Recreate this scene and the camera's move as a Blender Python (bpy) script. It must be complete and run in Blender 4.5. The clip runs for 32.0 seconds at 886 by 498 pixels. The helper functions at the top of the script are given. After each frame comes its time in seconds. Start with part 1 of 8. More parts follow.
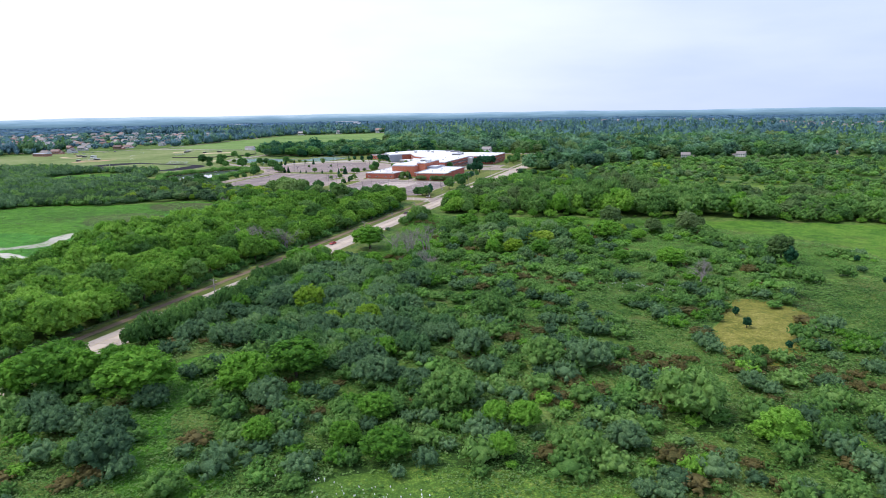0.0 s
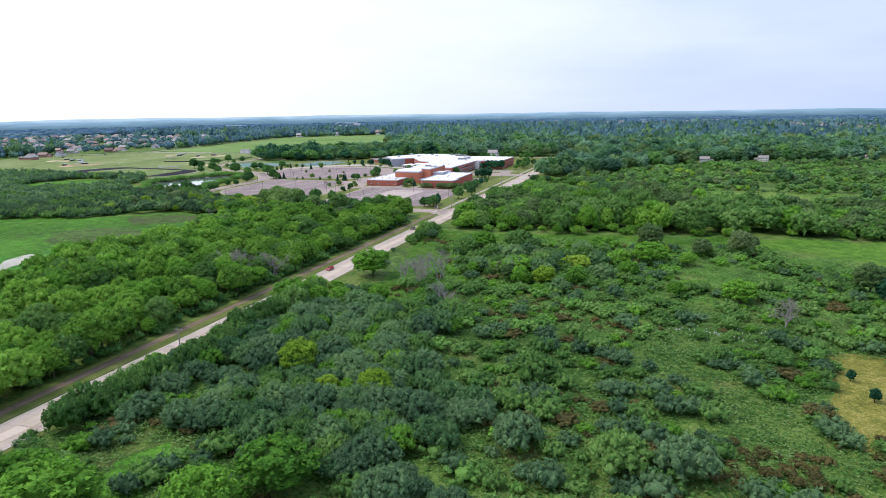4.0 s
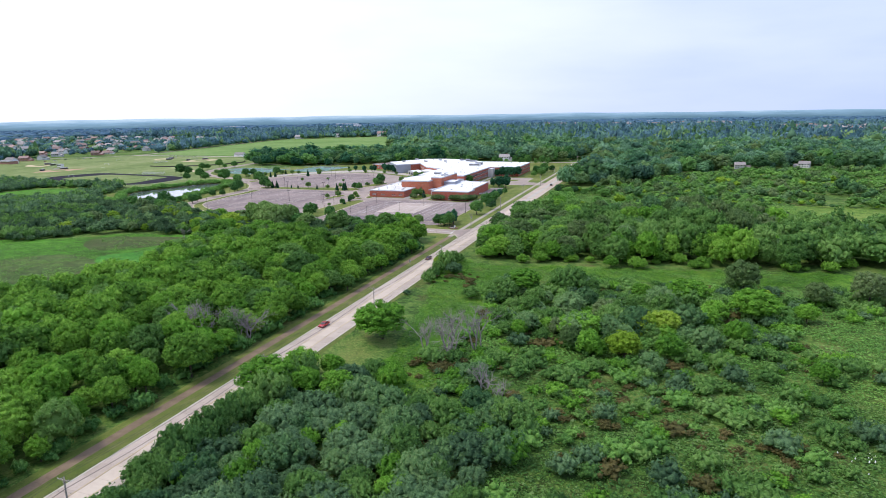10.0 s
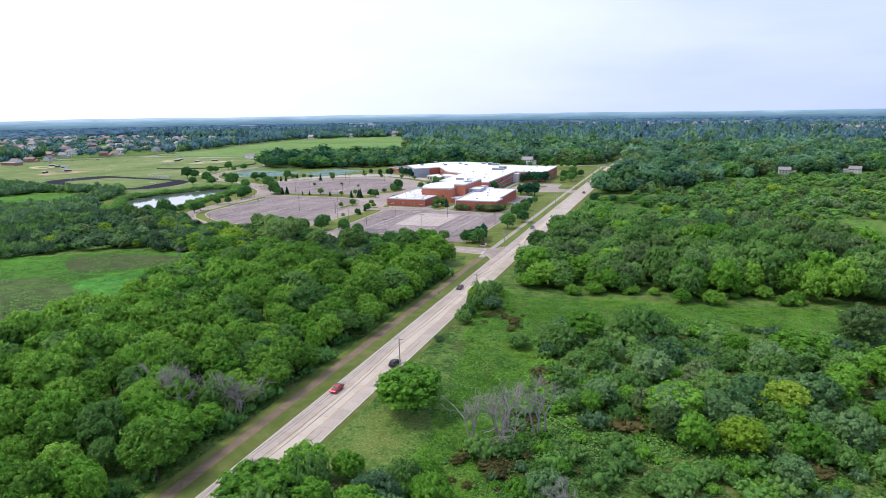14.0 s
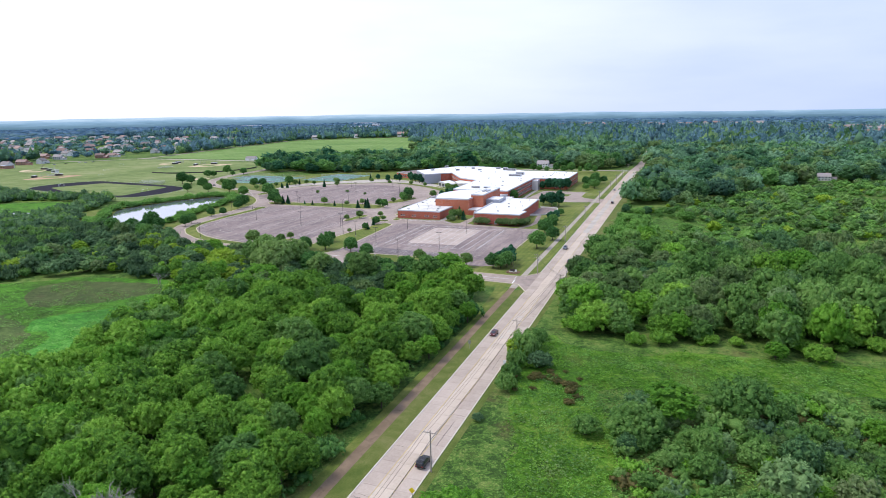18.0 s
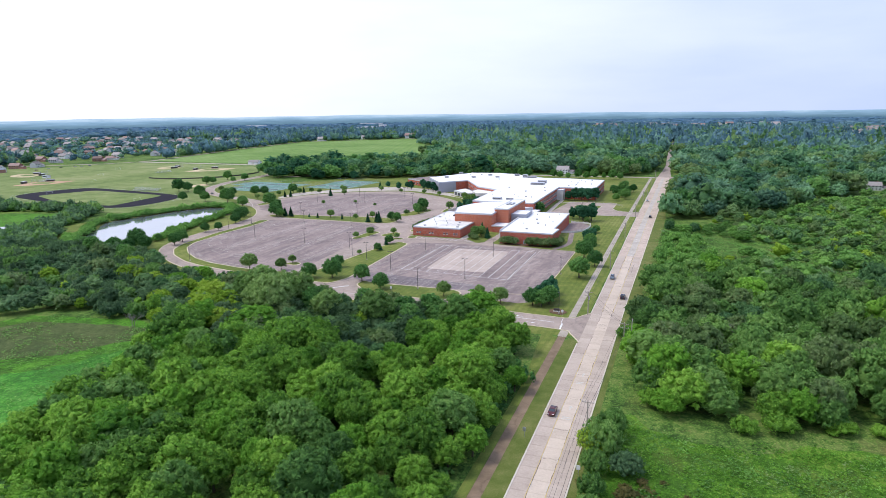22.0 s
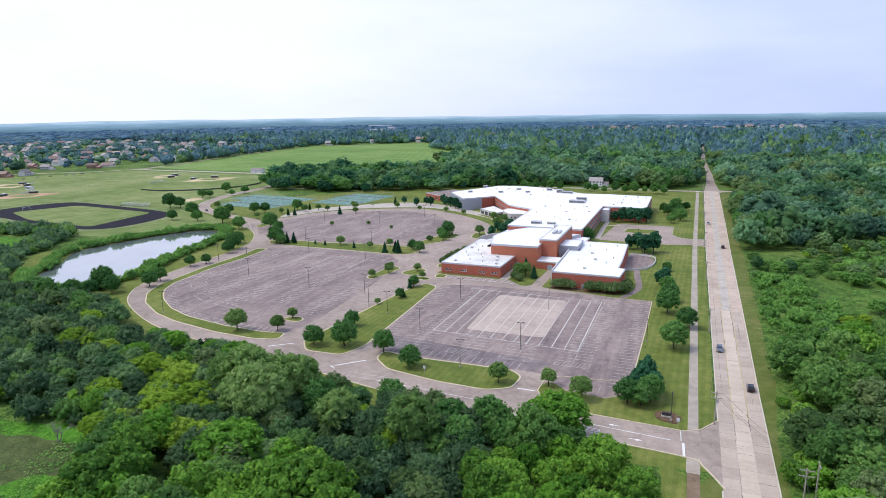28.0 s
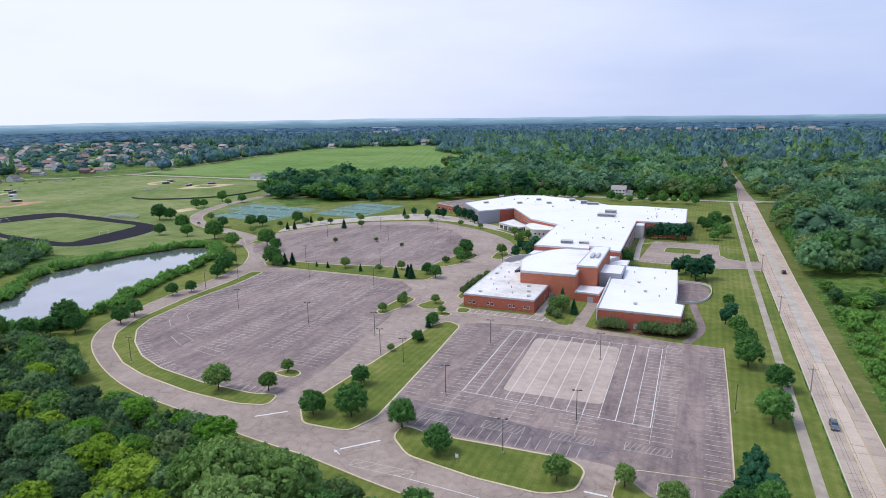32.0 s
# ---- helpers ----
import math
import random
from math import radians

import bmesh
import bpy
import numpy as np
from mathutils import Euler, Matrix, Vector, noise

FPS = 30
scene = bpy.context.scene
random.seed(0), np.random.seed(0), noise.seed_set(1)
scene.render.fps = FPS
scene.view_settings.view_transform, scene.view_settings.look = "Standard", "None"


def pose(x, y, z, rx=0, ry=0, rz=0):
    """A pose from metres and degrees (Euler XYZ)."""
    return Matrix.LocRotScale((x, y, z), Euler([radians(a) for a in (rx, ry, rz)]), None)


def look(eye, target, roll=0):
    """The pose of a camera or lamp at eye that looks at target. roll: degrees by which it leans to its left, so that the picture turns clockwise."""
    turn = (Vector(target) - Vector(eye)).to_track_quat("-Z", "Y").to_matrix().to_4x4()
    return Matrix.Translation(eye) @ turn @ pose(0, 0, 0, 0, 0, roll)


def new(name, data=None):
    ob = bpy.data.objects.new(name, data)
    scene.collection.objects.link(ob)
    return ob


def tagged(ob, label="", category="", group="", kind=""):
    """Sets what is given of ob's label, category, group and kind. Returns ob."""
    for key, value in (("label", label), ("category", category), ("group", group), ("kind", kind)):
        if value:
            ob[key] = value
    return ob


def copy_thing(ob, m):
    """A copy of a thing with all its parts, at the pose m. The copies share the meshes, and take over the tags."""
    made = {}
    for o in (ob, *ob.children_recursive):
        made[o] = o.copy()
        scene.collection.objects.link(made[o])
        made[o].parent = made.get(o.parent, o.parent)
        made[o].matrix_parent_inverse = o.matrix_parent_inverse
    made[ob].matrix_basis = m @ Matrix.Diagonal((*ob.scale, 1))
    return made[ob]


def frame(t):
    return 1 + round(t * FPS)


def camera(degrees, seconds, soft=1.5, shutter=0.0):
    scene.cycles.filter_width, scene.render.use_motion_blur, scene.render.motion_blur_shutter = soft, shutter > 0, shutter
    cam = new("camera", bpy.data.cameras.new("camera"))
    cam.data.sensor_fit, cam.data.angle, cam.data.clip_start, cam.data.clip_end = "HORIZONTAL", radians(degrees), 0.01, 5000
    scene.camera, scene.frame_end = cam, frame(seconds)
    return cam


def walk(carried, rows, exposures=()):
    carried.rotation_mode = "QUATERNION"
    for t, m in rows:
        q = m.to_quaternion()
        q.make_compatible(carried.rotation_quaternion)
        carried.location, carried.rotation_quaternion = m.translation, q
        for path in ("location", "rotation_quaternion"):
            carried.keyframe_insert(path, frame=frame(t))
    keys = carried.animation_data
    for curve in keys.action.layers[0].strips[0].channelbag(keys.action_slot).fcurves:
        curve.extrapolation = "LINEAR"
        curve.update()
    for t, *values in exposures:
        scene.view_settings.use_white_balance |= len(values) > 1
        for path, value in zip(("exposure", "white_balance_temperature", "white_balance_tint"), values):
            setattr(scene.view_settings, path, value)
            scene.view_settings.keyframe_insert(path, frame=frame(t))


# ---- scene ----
cam = camera(70.5, 32.0, 0.75)
PATH = [
    (0, (162.917, -435.8, 65.57), (162.251, -433.9633, 65.1431), -1.03),
    (1, (157.379, -425.177, 65.743), (156.7152, -423.3394, 65.3169), -1.02),
    (2, (151.745, -414.584, 66.052), (151.0814, -412.7457, 65.6273), -1.02),
    (3, (145.975, -404.037, 66.533), (145.3101, -402.1996, 66.108), -1.02),
    (3.5, (143.089, -398.774, 66.727), (142.4237, -396.9359, 66.3025), -1.03),
    (5.5, (131.746, -377.669, 66.834), (131.0828, -375.8306, 66.4099), -1.02),
    (6, (128.898, -372.358, 66.858), (128.2345, -370.5198, 66.4339), -1.02),
    (7, (123.13, -361.665, 67.072), (122.4654, -359.8272, 66.6489), -1.02),
    (8, (117.359, -350.858, 67.365), (116.6959, -349.0191, 66.9417), -1.02),
    (9, (111.676, -339.96, 67.577), (111.0124, -338.1213, 67.154), -1.01),
    (10, (106.022, -329.184, 67.741), (105.3558, -327.346, 67.319), -1.0),
    (11, (100.303, -318.716, 67.946), (99.6327, -316.8794, 67.5235), -0.99),
    (11.5, (97.387, -313.571, 68.098), (96.693, -311.7433, 67.6753), -0.98),
    (12, (94.415, -308.457, 68.302), (93.7187, -306.6305, 67.8796), -0.97),
    (13, (88.301, -298.26, 68.882), (87.6, -296.4348, 68.4585), -0.96),
    (14, (82.085, -288.065, 69.574), (81.3812, -286.242, 69.1498), -0.95),
    (14.5, (78.987, -282.959, 69.917), (78.2782, -281.1376, 69.4924), -0.95),
    (16.5, (66.558, -262.397, 71.208), (65.8455, -260.577, 70.7827), -0.94),
    (17, (63.388, -257.208, 71.518), (62.6747, -255.3885, 71.0926), -0.94),
    (18, (56.917, -246.756, 72.141), (56.2021, -244.9378, 71.715), -0.93),
    (19, (50.292, -236.208, 72.809), (49.5726, -234.3911, 72.383), -0.92),
    (20, (43.551, -225.571, 73.562), (42.8305, -223.7545, 73.1352), -0.91),
    (21, (36.752, -214.877, 74.375), (36.0271, -213.0628, 73.9479), -0.91),
    (22, (29.951, -204.164, 75.212), (29.2205, -202.3514, 74.7856), -0.9),
    (23, (23.159, -193.465, 76.051), (22.4246, -191.6542, 75.6246), -0.9),
    (24, (16.373, -182.806, 76.876), (15.6353, -180.9963, 76.4502), -0.9),
    (25, (9.576, -172.174, 77.69), (8.8339, -170.3663, 77.2652), -0.9),
    (25.5, (6.166, -166.864, 78.095), (5.4211, -165.057, 77.6705), -0.9),
    (27.5, (-7.455, -145.716, 79.648), (-8.2095, -143.9122, 79.225), -0.89),
    (28, (-10.832, -140.472, 80.004), (-11.5838, -138.6673, 79.582), -0.89),
    (29, (-17.52, -130.054, 80.663), (-18.2744, -128.2505, 80.2418), -0.89),
    (30, (-24.114, -119.719, 81.246), (-24.8705, -117.9155, 80.8261), -0.89),
    (31, (-30.616, -109.445, 81.759), (-31.3752, -107.6425, 81.3397), -0.89),
    (32, (-37.068, -99.203, 82.233), (-37.8289, -97.4015, 81.8151), -0.89),
]
walk(cam, [(t, look(eye, target, roll)) for t, eye, target, roll in PATH], [(0, 0.08), (19, 0.07), (27, 0.0), (32, -0.2)])

# ---- world and light ----
SUN_ELEVATION, SUN_TURN = radians(58), radians(250)
world = bpy.data.worlds.new("world")
scene.world = world
world.use_nodes = True
wt = world.node_tree
wt.nodes.clear()
w_out = wt.nodes.new("ShaderNodeOutputWorld")
w_bg = wt.nodes.new("ShaderNodeBackground")
w_sky = wt.nodes.new("ShaderNodeTexSky")
w_sky.sky_type, w_sky.sun_disc = "NISHITA", False
w_sky.sun_elevation, w_sky.sun_rotation = SUN_ELEVATION, SUN_TURN
w_sky.air_density, w_sky.dust_density = 1.0, 2.0
w_gain = wt.nodes.new("ShaderNodeVectorMath")
w_gain.operation = "SCALE"
w_gain.inputs["Scale"].default_value = 0.13
wt.links.new(w_sky.outputs[0], w_gain.inputs[0])
w_co = wt.nodes.new("ShaderNodeTexCoord")
w_map = wt.nodes.new("ShaderNodeMapping")
w_map.inputs["Scale"].default_value = (1.0, 1.0, 4.5)
wt.links.new(w_co.outputs["Generated"], w_map.inputs[0])
w_noise = wt.nodes.new("ShaderNodeTexNoise")
w_noise.inputs["Scale"].default_value, w_noise.inputs["Detail"].default_value = 1.6, 6.0
wt.links.new(w_map.outputs[0], w_noise.inputs["Vector"])
# Thin overcast, thickest towards the west and overhead.
w_sep = wt.nodes.new("ShaderNodeSeparateXYZ")
wt.links.new(w_co.outputs["Generated"], w_sep.inputs[0])
w_west = wt.nodes.new("ShaderNodeMapRange")
w_west.inputs["From Min"].default_value, w_west.inputs["From Max"].default_value = 0.02, -0.6
w_west.inputs["To Min"].default_value, w_west.inputs["To Max"].default_value = 0.0, 0.85
wt.links.new(w_sep.outputs["X"], w_west.inputs["Value"])
w_add = wt.nodes.new("ShaderNodeMath")
w_add.operation = "ADD"
wt.links.new(w_west.outputs[0], w_add.inputs[0])
w_cloud = wt.nodes.new("ShaderNodeMapRange")
w_cloud.inputs["From Min"].default_value, w_cloud.inputs["From Max"].default_value = 0.36, 0.72
w_cloud.inputs["To Min"].default_value, w_cloud.inputs["To Max"].default_value = 0.0, 0.42
wt.links.new(w_noise.outputs["Fac"], w_cloud.inputs["Value"])
wt.links.new(w_cloud.outputs[0], w_add.inputs[1])
w_ramp = wt.nodes.new("ShaderNodeValToRGB")
w_ramp.color_ramp.elements[0].color = (0.52, 0.65, 1.06, 1)
w_ramp.color_ramp.elements[1].color = (1.05, 1.11, 1.32, 1)
wt.links.new(w_add.outputs[0], w_ramp.inputs[0])
w_mix = wt.nodes.new("ShaderNodeMix")
w_mix.data_type = "RGBA"
w_mix.inputs["Factor"].default_value = 0.94
wt.links.new(w_gain.outputs[0], w_mix.inputs["A"])
wt.links.new(w_ramp.outputs[0], w_mix.inputs["B"])
wt.links.new(w_mix.outputs["Result"], w_bg.inputs["Color"])
w_bg.inputs["Strength"].default_value = 1.0
wt.links.new(w_bg.outputs[0], w_out.inputs[0])

sun = new("sun", bpy.data.lights.new("sun", "SUN"))
sun.data.energy, sun.data.angle, sun.data.color = 2.2, radians(18), (1.0, 0.97, 0.93)
sun.matrix_world = look((math.sin(SUN_TURN) * math.cos(SUN_ELEVATION) * 300, math.cos(SUN_TURN) * math.cos(SUN_ELEVATION) * 300, math.sin(SUN_ELEVATION) * 300), (0, 0, 0))

# ---- materials ----


def node(nt, kind, **inputs):
    n = nt.nodes.new("ShaderNode" + kind)
    for key, value in inputs.items():
        key = key.replace("_", " ")
        if hasattr(value, "is_linked"):
            nt.links.new(value, n.inputs[key])
        else:
            n.inputs[key].default_value = value
    return n


def material(name, rough=0.8, metal=0.0, spec=0.3):
    m = bpy.data.materials.new(name)
    m.use_nodes = True
    b = m.node_tree.nodes["Principled BSDF"]
    b.inputs["Roughness"].default_value, b.inputs["Metallic"].default_value = rough, metal
    b.inputs["Specular IOR Level"].default_value = spec
    return m, m.node_tree, b


def place(nt):
    return nt.nodes.new("ShaderNodeNewGeometry").outputs["Position"]


def scaled(nt, vec, scale, turn=0.0):
    n = node(nt, "Mapping", Vector=vec, Scale=scale)
    n.inputs["Rotation"].default_value = (0, 0, radians(turn))
    return n.outputs[0]


def grain(nt, vec, scale, detail=3.0, rough=0.55):
    return node(nt, "TexNoise", Vector=vec, Scale=scale, Detail=detail, Roughness=rough).outputs["Fac"]


def ramp(nt, fac, stops):
    n = node(nt, "ValToRGB", Fac=fac)
    els = n.color_ramp.elements
    while len(els) < len(stops):
        els.new(0.5)
    for el, (at, colour) in zip(els, stops):
        el.position, el.color = at, (*colour, 1)
    return n.outputs[0]


def span(nt, value, a, b, c=0.0, d=1.0):
    n = node(nt, "MapRange", Value=value)
    for key, v in (("From Min", a), ("From Max", b), ("To Min", c), ("To Max", d)):
        n.inputs[key].default_value = v
    return n.outputs[0]


def blend(nt, fac, a, b, how="MIX"):
    n = nt.nodes.new("ShaderNodeMix")
    n.data_type, n.blend_type = "RGBA", how
    for key, value in (("Factor", fac), ("A", a), ("B", b)):
        sock = [s for s in n.inputs if s.name == key and (s.type == "RGBA" or key == "Factor" and s.type == "VALUE")][0]
        if hasattr(value, "is_linked"):
            nt.links.new(value, sock)
        else:
            sock.default_value = value if key == "Factor" else (*value, 1)
    return [s for s in n.outputs if s.type == "RGBA"][0]


def maths(nt, how, a, b):
    n = nt.nodes.new("ShaderNodeMath")
    n.operation = how
    for s, v in zip(n.inputs, (a, b)):
        if hasattr(v, "is_linked"):
            nt.links.new(v, s)
        else:
            s.default_value = v
    return n.outputs[0]


def bump(nt, b, height, strength=0.5, distance=0.1):
    n = node(nt, "Bump", Height=height, Strength=strength, Distance=distance)
    nt.links.new(n.outputs[0], b.inputs["Normal"])


def rgb(nt, b, out):
    nt.links.new(out, b.inputs["Base Color"])


def ground_mat(name, stops, big=0.03, mid=0.3, fine=2.5, rough=0.9, relief=0.15, turn=None, stripe=2.2, stripes=0.12):
    """Grass, soil and fields: patches, tufts and fine grain; stripes where it is mown."""
    m, nt, b = material(name, rough, spec=0.15)
    p = place(nt)
    f = blend(nt, 0.45, grain(nt, p, big, 4), grain(nt, p, mid, 5))
    f = blend(nt, 0.4, f, grain(nt, p, fine, 5, 0.8))
    c = ramp(nt, span(nt, f, 0.38, 0.62, 0.15, 0.85), stops)
    if turn is not None:
        wave = node(nt, "TexWave", Vector=scaled(nt, p, (1, 1, 1), turn), Scale=0.314 / stripe, Distortion=0.6, Detail=1.0)
        c = blend(nt, stripes, c, blend(nt, 1.0, c, ramp(nt, wave.outputs["Fac"], [(0.3, (0.45, 0.5, 0.4)), (0.7, (1.5, 1.45, 1.4))]), "MULTIPLY"))
    rgb(nt, b, c)
    bump(nt, b, grain(nt, p, fine * 1.5, 4, 0.7), 0.8, relief)
    return m


def pave_mat(name, dark, light, blot=0.05, crack=0.25, rough=0.85, cracks=0.35):
    m, nt, b = material(name, rough, spec=0.25)
    p = place(nt)
    f = blend(nt, 0.5, grain(nt, p, blot, 5, 0.6), grain(nt, p, 0.35, 6, 0.7))
    f = blend(nt, 0.25, f, grain(nt, p, 6.0, 3, 0.7))
    c = ramp(nt, f, [(0.40, dark), (0.60, light)])
    warped = node(nt, "Mix")
    warped.data_type = "VECTOR"
    wob = node(nt, "TexNoise", Vector=p, Scale=0.5, Detail=3.0)
    off = node(nt, "VectorMath")
    off.operation = "MULTIPLY_ADD"
    nt.links.new(wob.outputs["Color"], off.inputs[0])
    off.inputs[1].default_value = (3, 3, 0)
    nt.links.new(p, off.inputs[2])
    v = nt.nodes.new("ShaderNodeTexVoronoi")
    v.feature = "DISTANCE_TO_EDGE"
    v.inputs["Scale"].default_value = crack * 0.35
    nt.links.new(off.outputs[0], v.inputs["Vector"])
    line = span(nt, v.outputs["Distance"], 0.0, 0.02, 1.0, 0.0)
    c = blend(nt, maths(nt, "MULTIPLY", line, cracks), c, tuple(0.45 * v for v in dark))
    rgb(nt, b, c)
    bump(nt, b, grain(nt, p, 9.0, 4, 0.7), 0.3, 0.02)
    return m


def lot_mat(name, dark, light, *rest):
    """Worn asphalt with long wheel streaks and tar blots."""
    m = pave_mat(name, dark, light, *rest)
    nt = m.node_tree
    b = nt.nodes["Principled BSDF"]
    c = b.inputs["Base Color"].links[0].from_socket
    p = place(nt)
    streak = grain(nt, scaled(nt, p, (0.3, 0.03, 1), 2), 1.0, 5, 0.7)
    c = blend(nt, 1.0, c, ramp(nt, streak, [(0.36, (0.76, 0.75, 0.79)), (0.62, (1.12, 1.11, 1.09))]), "MULTIPLY")
    blot = grain(nt, p, 0.22, 5, 0.75)
    c = blend(nt, span(nt, blot, 0.58, 0.72, 0, 0.5), c, tuple(v * 0.55 for v in dark))
    rgb(nt, b, c)
    return m


def plain_mat(name, colour, rough=0.6, metal=0.0, spec=0.4, vary=0.12, scale=0.8, random_tint=0.0):
    m, nt, b = material(name, rough, metal, spec)
    p = nt.nodes.new("ShaderNodeTexCoord").outputs["Object"]
    f = blend(nt, 0.5, grain(nt, p, scale, 5), grain(nt, p, scale * 9, 4, 0.7))
    c = ramp(nt, f, [(0.25, tuple(v * (1 - vary * 2) for v in colour)), (0.75, tuple(v * (1 + vary) for v in colour))])
    if random_tint:
        r = nt.nodes.new("ShaderNodeObjectInfo").outputs["Random"]
        c = blend(nt, 1.0, c, ramp(nt, r, [(0, (1 - random_tint,) * 3), (1, (1 + random_tint,) * 3)]), "MULTIPLY")
    rgb(nt, b, c)
    rr = span(nt, f, 0.2, 0.8, rough - 0.08, min(rough + 0.1, 1))
    nt.links.new(rr, b.inputs["Roughness"])
    return m


def leaf_mat(name, stops, fine=1.6, rough=0.62, shine=0.08, spread=0.5):
    """Foliage: tone by tree, by clump and by leaf, with leafy relief."""
    m, nt, b = material(name, rough, spec=shine)
    p = place(nt)
    g = nt.nodes.new("ShaderNodeNewGeometry")
    tone = node(nt, "Attribute")
    tone.attribute_name = "tone"
    r = nt.nodes.new("ShaderNodeObjectInfo").outputs["Random"]
    whole = maths(nt, "FRACT", maths(nt, "ADD", tone.outputs["Fac"], r), 0)
    f = maths(nt, "ADD", maths(nt, "MULTIPLY", whole, spread), maths(nt, "MULTIPLY", g.outputs["Random Per Island"], 0.36))
    f = maths(nt, "ADD", f, span(nt, grain(nt, p, fine * 3.4, 5, 0.95), 0.36, 0.64, -0.5, 0.58))
    f = maths(nt, "ADD", f, span(nt, grain(nt, p, 0.02, 3), 0.35, 0.65, -0.14, 0.14))
    colour = ramp(nt, f, stops)
    rgb(nt, b, colour)
    bump(nt, b, grain(nt, p, fine * 2.6, 4, 0.8), 0.55, 0.22)
    glow = node(nt, "BsdfTranslucent", Color=colour)
    both = node(nt, "MixShader", Fac=0.38)
    nt.links.new(b.outputs[0], both.inputs[1])
    nt.links.new(glow.outputs[0], both.inputs[2])
    nt.links.new(both.outputs[0], nt.nodes["Material Output"].inputs["Surface"])
    return m


def weed_mat(name, stops, rust, straw, patch=0.022):
    """Rank weeds and tall grass: patches of kinds, clumps, leafy relief and painted shade between small tufts."""
    m, nt, b = material(name, 0.9, spec=0.12)
    p = place(nt)
    wob = node(nt, "TexNoise", Vector=p, Scale=0.6, Detail=3.0)
    off = node(nt, "VectorMath")
    off.operation = "MULTIPLY_ADD"
    nt.links.new(wob.outputs["Color"], off.inputs[0])
    off.inputs[1].default_value = (1.6, 1.6, 0)
    nt.links.new(p, off.inputs[2])
    cells = node(nt, "TexVoronoi", Vector=off.outputs[0], Scale=0.75)
    small = node(nt, "TexVoronoi", Vector=off.outputs[0], Scale=2.4)
    f = blend(nt, 0.5, grain(nt, p, patch, 5, 0.6), grain(nt, p, 0.16, 5, 0.65))
    f = span(nt, f, 0.36, 0.64, 0.1, 0.9)
    tuft_tone = node(nt, "SeparateColor", Color=cells.outputs["Color"]).outputs[0]
    leaf_tone = node(nt, "SeparateColor", Color=small.outputs["Color"]).outputs[1]
    f = maths(nt, "ADD", f, span(nt, tuft_tone, 0, 1, -0.16, 0.16))
    f = maths(nt, "ADD", f, span(nt, leaf_tone, 0, 1, -0.2, 0.2))
    c = ramp(nt, f, stops)
    c = blend(nt, span(nt, grain(nt, p, patch * 1.7, 6, 0.7), 0.56, 0.68, 0.0, 0.65), c, rust)
    c = blend(nt, span(nt, grain(nt, scaled(nt, p, (1, 1, 1), 40), patch * 1.3, 6, 0.7), 0.56, 0.7, 0.0, 0.45), c, straw)
    # Shade between the small tufts is multiplied into the colour.
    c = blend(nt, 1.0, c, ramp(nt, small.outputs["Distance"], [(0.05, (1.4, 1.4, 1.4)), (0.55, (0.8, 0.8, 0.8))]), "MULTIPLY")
    rgb(nt, b, c)
    lump = maths(nt, "ADD", maths(nt, "MULTIPLY", cells.outputs["Distance"], -0.8), maths(nt, "MULTIPLY", small.outputs["Distance"], -0.5))
    bump(nt, b, maths(nt, "ADD", lump, grain(nt, p, 5.0, 4, 0.7)), 0.5, 0.22)
    return m


M = {}
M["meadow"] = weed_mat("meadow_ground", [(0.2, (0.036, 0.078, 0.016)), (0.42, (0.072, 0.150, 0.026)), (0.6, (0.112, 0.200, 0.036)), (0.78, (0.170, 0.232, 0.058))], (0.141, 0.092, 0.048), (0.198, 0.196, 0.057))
M["lawn"] = ground_mat("mown_lawn", [(0.3, (0.094, 0.133, 0.026)), (0.5, (0.139, 0.175, 0.035)), (0.72, (0.211, 0.222, 0.064))], 0.03, 0.25, 3.0, relief=0.05, turn=0.6, stripe=2.4, stripes=0.13)
M["verge"] = ground_mat("roadside_verge", [(0.3, (0.082, 0.118, 0.022)), (0.55, (0.128, 0.152, 0.036)), (0.75, (0.185, 0.185, 0.068))], 0.05, 0.3, 3.0, relief=0.08)
M["sports"] = ground_mat("sports_grass", [(0.3, (0.118, 0.171, 0.046)), (0.5, (0.170, 0.223, 0.067)), (0.72, (0.253, 0.275, 0.119))], 0.012, 0.07, 1.2, relief=0.05, turn=24, stripe=9.0, stripes=0.12)
M["crop"] = ground_mat("crop_field", [(0.3, (0.102, 0.191, 0.039)), (0.52, (0.153, 0.255, 0.061)), (0.75, (0.217, 0.294, 0.104))], 0.005, 0.03, 0.5, relief=0.2, turn=-20, stripe=14.0, stripes=0.12)
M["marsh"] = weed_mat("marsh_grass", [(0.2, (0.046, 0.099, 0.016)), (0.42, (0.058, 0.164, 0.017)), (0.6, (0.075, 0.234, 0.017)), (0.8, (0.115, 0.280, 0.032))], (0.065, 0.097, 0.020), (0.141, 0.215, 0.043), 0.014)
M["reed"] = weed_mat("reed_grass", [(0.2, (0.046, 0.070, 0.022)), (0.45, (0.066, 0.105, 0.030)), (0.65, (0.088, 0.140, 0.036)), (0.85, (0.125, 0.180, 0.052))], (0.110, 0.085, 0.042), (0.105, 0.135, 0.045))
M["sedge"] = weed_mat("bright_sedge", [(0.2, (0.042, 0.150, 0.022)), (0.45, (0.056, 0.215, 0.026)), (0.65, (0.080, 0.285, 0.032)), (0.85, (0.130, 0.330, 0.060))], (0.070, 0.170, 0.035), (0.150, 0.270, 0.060))
